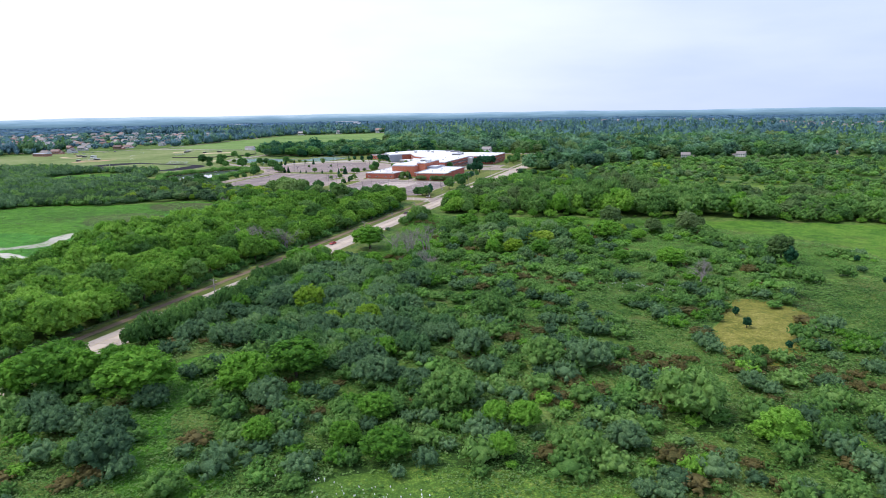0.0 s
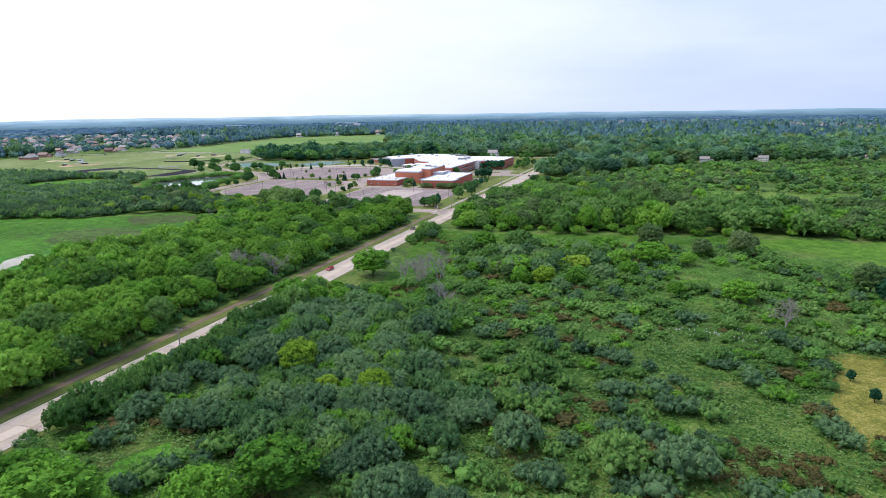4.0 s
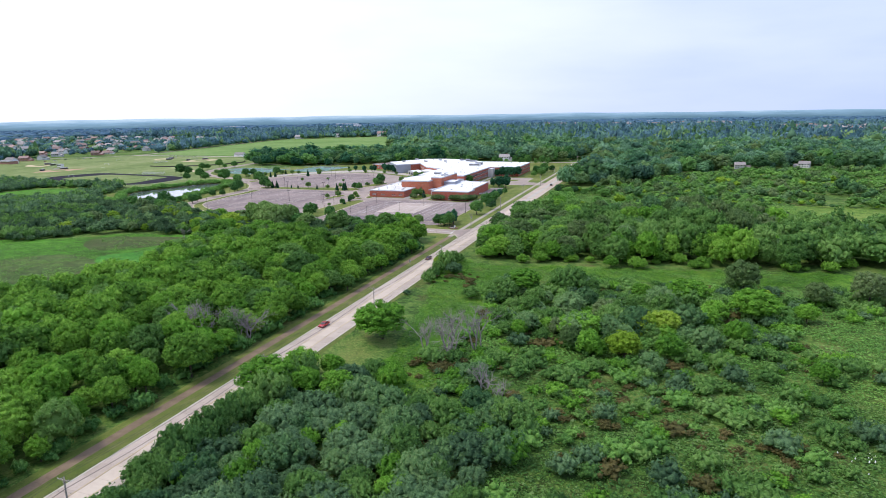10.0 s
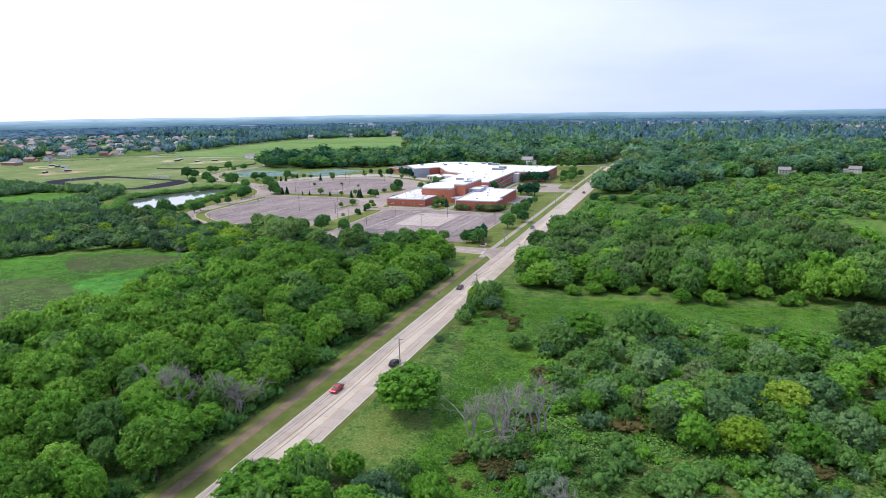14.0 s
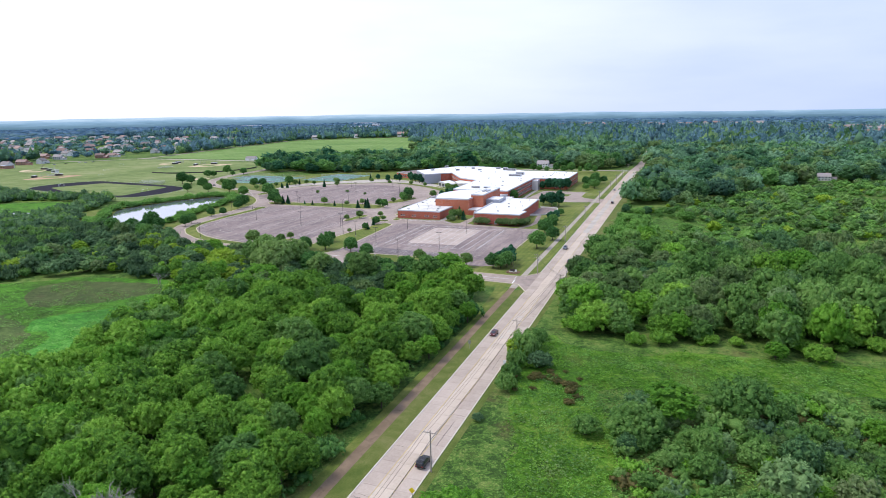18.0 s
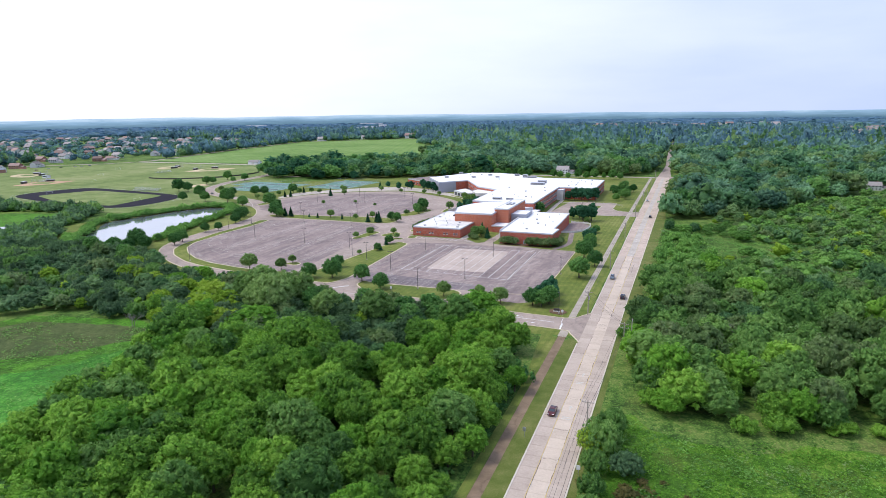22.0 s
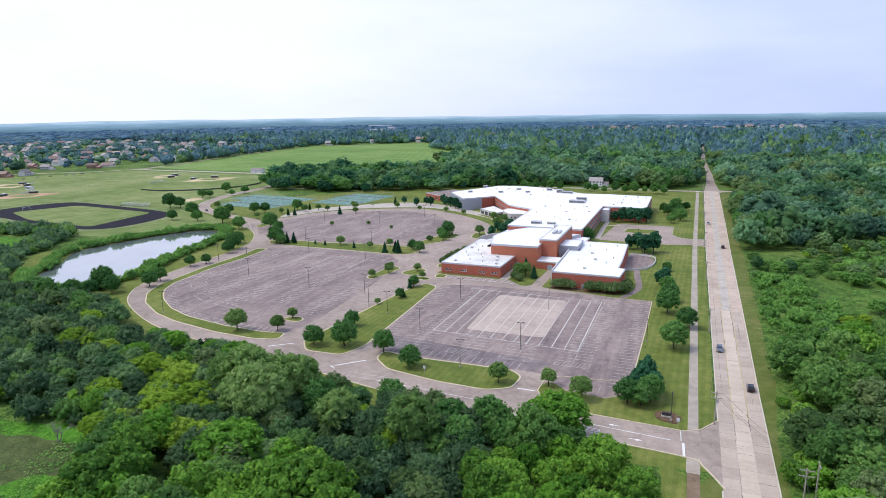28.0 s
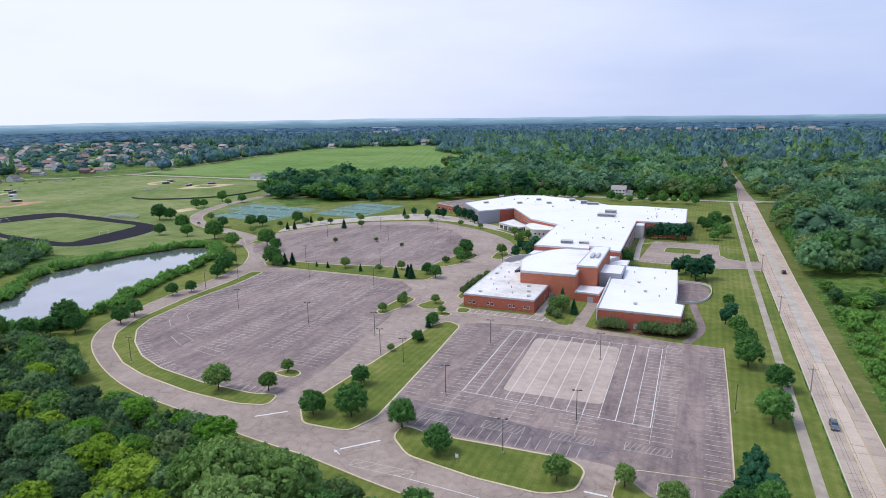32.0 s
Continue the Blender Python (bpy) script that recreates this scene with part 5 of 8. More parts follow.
def jitter(poly, step, seed, keep=1.0, away=(), spread=0.45, warp=0.0):
    """Points strewn evenly over a polygon, off the polygons in away."""
    rs = np.random.RandomState(seed)
    P = np.array(poly, float)
    step = float(step)
    xs, ys = np.meshgrid(np.arange(P[:, 0].min(), P[:, 0].max(), step), np.arange(P[:, 1].min(), P[:, 1].max(), step))
    xs[1::2] += step / 2
    x, y = (a.ravel() + rs.uniform(-spread, spread, a.size) * step for a in (xs, ys))
    keep_ok = rs.rand(x.size) < keep
    u, v = x, y
    if warp:
        near_by = [noise.noise_vector(Vector((a * 0.03, b * 0.03, 2))) + noise.noise_vector(Vector((a * 0.11, b * 0.11, 5))) * 0.5 for a, b in zip(x, y)]
        u, v = x + warp * np.array([d.x for d in near_by]), y + warp * np.array([d.y for d in near_by])
    ok = inside(u, v, poly) & keep_ok
    for q in away:
        ok &= ~inside(u, v, q)
    return np.stack([x[ok], y[ok]], 1)


def rows_of(xy, w, h, seed, vary=0.25, z=0.0):
    rs = np.random.RandomState(seed)
    k = 1 + vary * rs.uniform(-1, 1, len(xy))
    return np.stack([xy[:, 0], xy[:, 1], np.full(len(xy), z), w * k, h * k * (1 + 0.12 * rs.uniform(-1, 1, len(xy))), rs.rand(len(xy)) * 6.28], 1)


def soft_noise(xy, scale, seed=0.0):
    """A smooth patchy value from 0 to 1 at each point."""
    return np.array([0.5 + 0.5 * noise.noise(Vector((x * scale + seed, y * scale - seed, seed))) + 0.25 * noise.noise(Vector((x * scale * 2.7, y * scale * 2.7, seed + 9))) for x, y in xy])


def ranked(xy, seed, scale, part_noise=0.45):
    """A value from 0 to 1 for each tree, patchy and mixed, evenly spread."""
    k = (1 - part_noise) * np.random.RandomState(seed).rand(len(xy)) + part_noise * 1.6 * soft_noise(xy, scale, seed * 0.7)
    return np.argsort(np.argsort(k)) / max(1, len(k))


OCTA = (np.array([(1, 0, 0), (0, 1, 0), (-1, 0, 0), (0, -1, 0), (0, 0, 1), (0, 0, -0.8)], float), np.array([(0, 1, 4), (1, 2, 4), (2, 3, 4), (3, 0, 4), (1, 0, 5), (2, 1, 5), (3, 2, 5), (0, 3, 5)]))


def billow(rs, lobes, lobe, cards, size, tall=2.1, low=0.1, reach=-0.45, wild=0.14, core=0.85):
    """A billowing crown one metre in radius and one metre tall: a core, many small leafy lumps over it and leaf sprays on the lumps."""
    hum = rs.randn(4, 3)
    hum /= np.linalg.norm(hum, axis=1, keepdims=True)
    swell = rs.uniform(-1, 1, 4) * wild
    k = np.arange(lobes) + 0.5
    z = 1 - (1 - reach) * k / lobes
    a = k * 2.39996 + rs.rand() * 6
    d = np.stack([np.cos(a) * np.sqrt(1 - z * z), np.sin(a) * np.sqrt(1 - z * z), z], 1) + rs.randn(lobes, 3) * 0.1
    d /= np.linalg.norm(d, axis=1, keepdims=True)
    rad = lobe * rs.uniform(0.7, 1.35, lobes)
    out = (1 - 0.75 * lobe) * (1 + (np.maximum(d @ hum.T, 0) ** 2) @ swell + 0.05 * rs.randn(lobes))
    mid, half = (tall + low) / 2, (tall - low) / 2
    shape = np.array([1, 1, half])
    cen = d * out[:, None] * shape + np.array([0, 0, mid])
    V, F = [ICO[0][0] * np.array([0.76, 0.76, 0.76 * half]) + np.array([0, 0, mid])], [ICO[0][1]]
    n = len(V[0])
    bv, bf = OCTA
    lump = bv[None] * (rad * core)[:, None, None] * (1 + 0.22 * rs.randn(lobes, len(bv), 1).clip(-1.5, 1.5)) + cen[:, None]
    V.append(lump.reshape(-1, 3))
    F.append((bf[None] + n + (np.arange(lobes) * len(bv))[:, None, None]).reshape(-1, 3))
    n += lobes * len(bv)
    if cards:
        pick = rs.choice(lobes, cards, p=rad**2 / (rad**2).sum())
        way = rs.randn(cards, 3) + 0.9 * d[pick] + np.array([0, 0, 0.35])
        way /= np.linalg.norm(way, axis=1, keepdims=True)
        at = cen[pick] + way * (rad[pick] * rs.uniform(0.72, 1.18, cards))[:, None]
        nrm = way + 0.55 * rs.randn(cards, 3)
        nrm /= np.linalg.norm(nrm, axis=1, keepdims=True)
        u = np.cross(nrm, rs.randn(cards, 3))
        u /= np.linalg.norm(u, axis=1, keepdims=True)
        w, q = np.cross(nrm, u), size * rs.uniform(0.55, 1.4, (cards, 1))
        V.append(np.stack([at + u * q * 1.2, at - u * q * 0.6 + w * q * 0.8, at - u * q * 0.6 - w * q * 0.8], 1).reshape(-1, 3))
        F.append(n + np.arange(3 * cards).reshape(-1, 3))
    V = np.concatenate(V)
    V[:, 2] /= tall
    return V, np.concatenate(F)


rs = np.random.RandomState(3)
UNIT = {}
# Unit crowns: one metre tall and one metre in radius.
UNIT["near"] = [billow(rs, 64, 0.21, 1700, 0.062, wild=0.22) for k in range(5)]
UNIT["fine"] = [billow(rs, 40, 0.26, 760, 0.084, wild=0.22) for k in range(4)]
UNIT["mid"] = [billow(rs, 22, 0.33, 250, 0.12, wild=0.2) for k in range(6)]
UNIT["far"] = [billow(rs, 8, 0.46, 40, 0.2, 1.9, 0.15, -0.1, 0.16) for k in range(6)]
UNIT["dot"] = [leafy(rs, [(np.array([0, 0, 0.45]), np.array([0.95, 0.95, 0.5]))], 0, 0, 0, 0.16, 1.0, 1.0) for k in range(6)]
UNIT["clump"] = [billow(rs, 5, 0.52, 8, 0.3, 1.0, 0.0, 0.05, 0.22) for k in range(6)]
UNIT["bush"] = [billow(rs, 13, 0.32, 170, 0.098, 1.0, 0.0, -0.2, 0.28) for k in range(6)]
UNIT["bush_far"] = [billow(rs, 5, 0.5, 40, 0.19, 1.0, 0.0, 0.0, 0.25) for k in range(6)]
UNIT["dome"] = [billow(rs, 46, 0.21, 940, 0.052, 1.15, 0.0, -0.1, 0.16) for k in range(5)]
UNIT["bush_near"] = [billow(rs, 34, 0.24, 860, 0.066, 1.1, 0.0, -0.2, 0.25) for k in range(4)]


def tuft(rs, n, size):
    """Loose sprays of leaves standing on the ground."""
    at = np.concatenate([rs.uniform(-1, 1, (n, 2)), rs.uniform(0.05, 0.5, (n, 1))], 1)
    nrm = np.array([0, 0, 1]) + 0.6 * rs.randn(n, 3)
    nrm /= np.linalg.norm(nrm, axis=1, keepdims=True)
    u = np.cross(nrm, rs.randn(n, 3))
    u /= np.linalg.norm(u, axis=1, keepdims=True)
    w, s = np.cross(nrm, u), size * rs.uniform(0.5, 1.3, (n, 1))
    leaf = np.stack([at + u * s * 1.1, at - u * s * 0.5 + w * s * 0.8, at - u * s * 0.5 - w * s * 0.8], 1)
    return leaf.reshape(-1, 3), np.arange(3 * n).reshape(-1, 3)


UNIT["herb"] = [tuft(rs, 32, 0.14) for k in range(6)]


def sized(model, r, h):
    v, f = model
    return v * np.array([r, r, h]), f


def tree_kind(name, label, category, group, crown_mesh, trunk_geo):
    root = thing(name, (0, 0, 0), label, category, group)
    part("trunk", trunk_geo, "bark", root)
    part("crown", crown_mesh, "bark", root)
    return root


class Grove:
    """A kind of tree, planted by copies of its models."""

    def __init__(self, models):
        self.models, self.count = models, 0

    def plant(self, x, y, k=1.0, turn=0.0, wide=1.0):
        root = self.models[self.count % len(self.models)]
        m = pose(x, y, 0, 0, 0, turn) @ Matrix.Diagonal((k * wide, k * wide, k, 1))
        first = self.count < len(self.models)
        self.count += 1
        if first:
            root.matrix_basis = m
            return root
        return copy_thing(root, m)


def lift(model, low):
    """A crown model raised so that it begins at the share low of its height."""
    v, f = model
    return np.stack([v[:, 0], v[:, 1], low + v[:, 2] * (1 - low)], 1), f


def grove(name, label, category, group, mat, r, h, unit, low, n, seed):
    out = []
    for k in range(n):
        v, f = sized(lift(UNIT[unit][k % len(UNIT[unit])], low), r, h)
        out.append(tree_kind(name, label, category, group, array_mesh("crown", v, f, mat), trunk(h, 0.03 * h, seed + k)))
    return Grove(out)


woodland = grove("woodland_tree", "leafy green woodland tree with a lumpy rounded crown", "tree", "woodland beside the road", "leaf_wood", 4.7, 10.5, "near", 0.1, 5, 11)
woodland_dark = grove("woodland_tree", "darker green woodland tree with a full crown", "tree", "woodland beside the road", "leaf_mixed", 4.6, 10.0, "near", 0.1, 3, 13)
woodland_pale = grove("woodland_tree", "yellow-green woodland tree with a rounded crown", "tree", "woodland beside the road", "leaf_bright", 4.4, 10.4, "near", 0.1, 2, 17)
shade = grove("shade_tree", "dark green round shade tree on mown grass", "tree", "shade trees of the school grounds", "leaf_park", 3.05, 6.6, "near", 0.02, 4, 21)
shade_small = grove("young_tree", "small grey-green young tree with a thin crown", "tree", "young trees of the car park", "leaf_grey", 2.1, 4.7, "near", 0.12, 3, 31)
cotton = grove("cottonwood_tree", "tall grey-green cottonwood with a ragged crown", "tree", "cottonwoods by the drive", "leaf_grey", 6.6, 15.5, "near", 0.1, 3, 41)
bright = grove("bright_tree", "bright yellow-green leafy tree among shrubs", "tree", "bright trees of the meadow", "leaf_bright", 4.6, 9.2, "near", 0.06, 3, 51)
golden = grove("yellow_tree", "yellow-green leafy tree standing out of the brush", "tree", "yellow-green trees", "leaf_yellow", 3.4, 7.0, "near", 0.06, 2, 61)
olive = grove("olive_tree", "pale olive-green tree with a thin crown", "tree", "pale trees of the meadow", "leaf_olive", 4.4, 9.5, "near", 0.1, 3, 71)
spruces, pines = [], []
rs = np.random.RandomState(8)
for k in range(3):
    v, f = conifer(rs, 5.2, 1.5, 11, 16)
    spruces.append(tree_kind("spruce_tree", "small dark narrow spruce on the grass strip", "tree", "spruces of the car park", array_mesh("crown", v, f, "leaf_conifer"), Geo().tube((0, 0, 0), (0, 0, 3), 0.12, 0.05)))
    v, f = leafy(rs, crown_lobes(rs, 6.6, 2.2, 0.5, 20, spread=0.7, lump=0.36, tall=0.9), 1, 300, 0.4, 0.16)
    pines.append(tree_kind("pine_tree", "dense dark pine with a ragged rounded outline", "tree", "pines round the school", array_mesh("crown", v, f, "leaf_conifer"), trunk(7, 0.2, 80 + k)))
spruce, pine = Grove(spruces), Grove(pines)


def dead_geo(seed, h):
    rs = np.random.RandomState(seed)
    g = Geo()

    def grow(p, d, length, r, depth):
        e = p + d * length
        g.tube(p, e, r, r * 0.6, 5 if depth > 2 else 3, False)
        if depth:
            for k in range(3 if depth > 1 else 4):
                nd = (d + Vector(rs.randn(3)) * 0.55 + Vector((0, 0, 0.15))).normalized()
                grow(p.lerp(e, 0.45 + 0.55 * rs.rand()), nd, length * (0.55 + 0.25 * rs.rand()), r * 0.55, depth - 1)

    for k in range(3):
        grow(Vector((rs.randn() * 0.5, rs.randn() * 0.5, 0)), Vector((rs.randn() * 0.3, rs.randn() * 0.3, 1)).normalized(), h * 0.42, 0.16, 4)
    return g


deads = [dead_geo(90 + k, 7.5).mesh("dead_tree", M["dead_wood"]) for k in range(2)]


def dead_tree(x, y, k, turn, n=[0]):
    ob = new("dead_tree", deads[n[0] % 2])
    n[0] += 1
    ob.matrix_basis = pose(x, y, 0, 0, 0, turn) @ Matrix.Diagonal((k, k, k, 1))
    tagged(ob, "bare grey dead tree with a tangle of twigs", "dead tree", "dead trees of the brush")


# Shade trees and others at their places round the car parks: x, y, size.
for x, y, k in ((-26.2, 28.8, 1.1), (-20.4, 32.3, 1.25), (-22.6, 28.6, 1.0), (-60, -12, 1.4), (-66, -5, 1.3), (-102, -9, 1.4), (-50, -8, 1.3), (-56, -2, 1.15), (-456, 286, 1.8), (-447, 289, 1.3), (-401, 234, 1.25), (-403, 258, 1.25), (-378, 237, 1.2), (-478, 350, 1.2), (-476, 358, 1.2), (-488, 396, 1.2), (-463, 376, 0.9), (-462, 395, 1.1), (-379, 275, 1.25), (-351, 235, 1.45), (-321, 218, 1.3), (-359, 283, 1.2), (-353, 289, 1.3), (-300, 227, 1.3), (-285, 217, 1.1), (-334, 309, 1.2), (-134.8, 36.5, 1.12), (-124.2, 39.5, 1.05), (-132.6, 59.5, 0.85), (-108.2, 39, 1.05), (-94.3, 30.5, 1.1), (-134, 118, 0.62), (-132, 100, 0.62), (-16.3, 77, 1.25), (-12.8, 101, 1.2), (-20.5, 116.5, 1.05), (-20.8, 134, 1.1), (-22.5, 150, 0.9), (-24.7, 187.9, 0.75), (-75.4, 246.5, 1.05), (-272, 150, 1.0), (-268.5, 116, 0.8), (-264.5, 124, 0.85), (-276, 160, 1.1), (-255.5, 76, 1.05), (-259, 86, 0.95), (-285, 175, 1.2), (-262, 184, 1.2), (-267, 191, 1.15), (-257, 182, 0.9), (-163, 226, 0.95), (-166.5, 243, 1.05), (-169, 236, 0.9), (-162.8, 188, 0.9), (-170, 194, 0.95), (-30, 392, 1.2), (-26, 380, 1.0), (-34, 372, 1.1), (-28, 360, 1.15), (-24, 348, 1.0), (-30, 336, 0.9), (-38, 385, 1.0), (-22, 400, 1.1)):
    shade.plant(x, y, k, x * 7 % 360)
for x, y, k in ((-413, 299, 1.3), (-340, 262, 1.2), (-337, 290, 1.0), (-323, 304, 1.0), (-316, 314, 1.0), (-307, 314, 1.0), (-289, 330, 1.0), (-276, 308, 1.0), (-300, 345, 1.0), (-64, 29, 1.05), (-49.4, 32.6, 1.0), (-38.8, 27, 1.45), (-92.4, 152.8, 1.15), (-90, 156.8, 1.25), (-91.5, 160, 0.9), (-171.9, 40, 1.4), (-156.9, 45, 1.15), (-160.4, 59.5, 0.95), (-134.8, 121, 0.6), (-145, 146.5, 0.8), (-162, 150, 0.65), (-157.3, 138, 0.9), (-161.4, 127.5, 0.8), (-137, 88, 0.6), (-218.7, 191, 1.0), (-187.4, 198, 0.95), (-197, 190, 0.9), (-136.5, 133.8, 0.6), (-48.3, 256.5, 0.7), (-36.4, 223.3, 0.9), (-147, 250, 1.1), (-143.8, 300, 1.3), (-150, 306, 1.1), (-157, 312, 1.0), (-146, 285, 1.2), (-232, 340, 0.85), (-256, 346, 0.85), (-206, 336, 0.85), (-188, 330, 0.85), (-262, 250, 0.6), (-238, 262, 0.6), (-214, 252, 0.6)):
    shade_small.plant(x, y, k, x * 5 % 360)
for x, y, k in ((-325, 283, 1.2), (-320, 285, 1.3), (-325, 314, 1.2), (-286, 300, 1.3), (-256, 187, 1.1), (-253, 190, 1.2), (-250, 187, 0.8), (-228, 188, 0.6), (-206.7, 187.2, 0.75), (-182, 181, 1.15), (-174, 182.5, 1.3), (-177, 185, 1.2), (-236, 189, 0.55), (-131.5, 102, 0.7), (-134.5, 115.5, 0.8), (-268, 366, 1.2), (-250, 372, 1.1), (-92, 165, 1.3), (-84.5, 152, 1.2)):
    spruce.plant(x, y, k, x * 3 % 360)
for x, y, k in ((-24.6, 34.5, 1.15), (-23.4, 40.5, 1.2), (-22.4, 46.5, 1.2), (-19.6, 37.5, 1.0), (-38.8, 226, 1.5), (-34.5, 231, 1.6), (-41, 233, 1.4), (-44, 240, 1.3), (-48, 236, 1.1), (-58, 331, 1.6), (-52, 328, 1.5), (-64, 330, 1.4), (-69, 328, 1.2), (-47, 333, 1.5), (-226, 378, 1.2), (-214, 366, 1.3), (-206, 358, 1.25), (-220, 370, 1.1), (-200, 350, 1.0), (-212, 374, 1.0), (-130, 250, 1.2), (-134, 258, 1.15), (-131, 268, 1.2), (-137, 246, 1.0), (-140, 268, 0.95), (-133, 277, 1.0), (-26.5, 160, 0.9), (-24, 168, 1.0), (-245, 362, 1.0), (-233, 366, 1.1), (-240, 372, 1.0), (-262, 372, 0.9)):
    pine.plant(x, y, k, x * 11 % 360)
bright.plant(-40, 3.6, 1.22, 160, 1.36)
for x, y, k in ((-72, -16, 0.9), (-132, -9, 1.0), (-124, -10, 1.12), (-119, -4, 1.0), (-111, -6, 1.05), (-113, -19, 1.0), (-121, -18, 0.95), (-92, -16, 0.85)):
    cotton.plant(x, y, k, x * 5 % 360)
for x, y, k in ((-177, 14, 0.9), (-179, 1, 0.85), (-107, -38, 1.0), (-96, -34, 0.95), (-161, 15, 0.8), (-148, 12, 0.7), (-190, 18, 0.75)):
    bright.plant(x, y, k, x * 5 % 360, 1.05)
for x, y, k in ((-86, 2, 0.95), (-95, -1, 0.9), (-79, -1, 0.85), (-138, 6, 0.8), (-146, 4, 0.8), (-131, 4, 0.75), (-72, 2, 0.7)):
    shade.plant(x, y, k, x * 5 % 360)
for x, y, k in ((70.4, -321, 1.35), (76.1, -308, 0.85), (37, -325, 1.3), (28, -330, 1.25), (46, -329, 1.0), (17.4, -325, 1.2), (17.6, -338, 1.2), (22, -333, 1.0), (105, -335, 0.72), (87, -339, 0.68), (105.6, -322, 0.5), (131, -317, 0.7), (137, -316, 0.75), (114.4, -336, 0.55), (135.5, -329, 0.65), (17, -275, 0.85), (25.5, -163, 1.0), (18, -197, 1.05), (24.5, -192, 0.7), (15.5, -208, 0.85), (24, -205, 0.9), (33, -204, 0.9), (113.7, -104, 0.9), (127.4, -138, 0.95), (122.5, -118, 0.95), (55.6, -101, 0.8), (89.8, -142, 0.6), (186.8, -308, 1.0), (84, -148, 0.8), (99, -99, 0.8), (84, -52, 0.7), (166, -163, 0.75), (145, -160, 0.7), (-14, -196, 1.2), (134, -112, 0.9), (150, -110, 0.8)):
    bright.plant(x, y, k, x * 5 % 360, 1.05)
for x, y, k in ((52, -261, 1.35), (77.5, -269.5, 1.2), (97, -157, 0.8), (100.5, -139, 1.05), (107, -136, 0.85), (-32.2, -185, 1.05), (-33, -176, 0.6), (64, -268, 0.55), (13, -74, 0.65), (140, -90, 0.6), (-163, -26, 0.9), (-152, -14, 1.0), (-147, -12, 1.05), (-150, -8, 0.9), (-139, -28, 1.0), (-143, -35, 0.9), (-125, -37, 0.9), (-193, 0, 0.9), (-211, 3, 0.9), (-201, 7, 0.85), (-120, -35, 0.8), (-150, -39, 0.8), (-146, -22, 0.9), (-158, -4, 1.0), (-166, -10, 0.9), (-171, -2, 0.8), (-135, -20, 1.0), (-130, -24, 0.9)):
    golden.plant(x, y, k, x * 9 % 360, 1.1)
for x, y, k in ((134, -82, 1.35), (173, -86, 1.35), (180, -68, 0.7), (210, -140, 0.9), (178, -175, 0.5), (84, -50, 0.8), (25, -10, 0.9), (62, -40, 0.9), (50, -36, 0.9), (156, -92, 0.7), (82, -155, 0.6)):
    olive.plant(x, y, k, x * 9 % 360)
for x, y, k in ((185.5, -223.5, 0.4), (187.6, -235, 0.5), (196.6, -251, 0.35), (213, -145, 1.0), (240, -133, 0.45), (241, -169, 0.4)):
    pine.plant(x, y, k, x * 9 % 360, 1.0)
for x, y, k, turn in ((47, -165, 1.9, 0), (56, -162, 1.9, 80), (51, -172, 1.6, 150), (43, -169, 1.5, 40), (67, -192, 1.3, 210), (72, -197, 1.0, 20), (176, -188, 1.5, 60), (-29, -183, 1.9, 30), (-25, -183, 1.8, 130), (-14, -181, 1.8, 250), (-13, -177, 1.6, 300), (44, 2, 1.3, 100), (-144, -29, 0.8, 40), (-104, -32, 0.8, 140), (-141, -45, 0.9, 20), (-114, -39, 0.7, 80), (-168, -31, 0.8, 200), (-158, -44, 0.8, 250), (205, -235, 0.5, 0), (110, 60, 1.4, 10)):
    dead_tree(x, y, k, turn)

# Woodland west of the road.
WOOD_W = [(RX(-460) - 15.8, -460), (RX(-40) - 15.8, -40), (-19, -22), (-30, -7), (-70, -1), (-110, 5), (-136, 7), (-150, -14), (-150, -32), (-140, -45), (-128, -64), (-112, -100), (-106, -138), (-121, -182), (-104, -220), (-92, -260), (-96, -300), (-120, -360), (-150, -460)]
spots = jitter(WOOD_W, 7.0, 1, 0.97)
near = (spots[:, 0] > -58) & (spots[:, 1] > -292) | (spots[:, 1] > -110) & (spots[:, 0] > -76)
rs = np.random.RandomState(2)
made = 0
scrub = (spots[:, 1] > -46 + 10 * np.sin(spots[:, 0] * 0.13)) & (spots[:, 0] < -52)
near &= ~scrub
near &= np.cumsum(near[::-1])[::-1] <= 300
for (x, y), ok in zip(spots, near):
    if ok:
        kind = (woodland, woodland, woodland, woodland_dark, woodland, woodland_pale, woodland, woodland_pale)[rs.randint(8)]
        kind.plant(x, y, rs.uniform(0.7, 1.2), rs.rand() * 360, rs.uniform(0.88, 1.1))
        made += 1
rest = spots[~near & ~scrub]
close = (rest[:, 1] > -340) & (rest[:, 0] > -118) | (rest[:, 1] > -110)
for unit, sel in (("fine", close), ("mid", ~close)):
    tone = ranked(rest, 8, 0.03, 0.3)
    for leaf, lo, hi in (("leaf_wood", 0.0, 0.7), ("leaf_mixed", 0.7, 0.84), ("leaf_bright", 0.84, 1.0)):
        scatter("woodland", [sized(m, 4.9, 10.2) for m in UNIT[unit]], rows_of(rest[sel & (tone >= lo) & (tone < hi)], 1, 1, 4, 0.28), leaf, "dense leafy green woodland beside the road", "woodland")
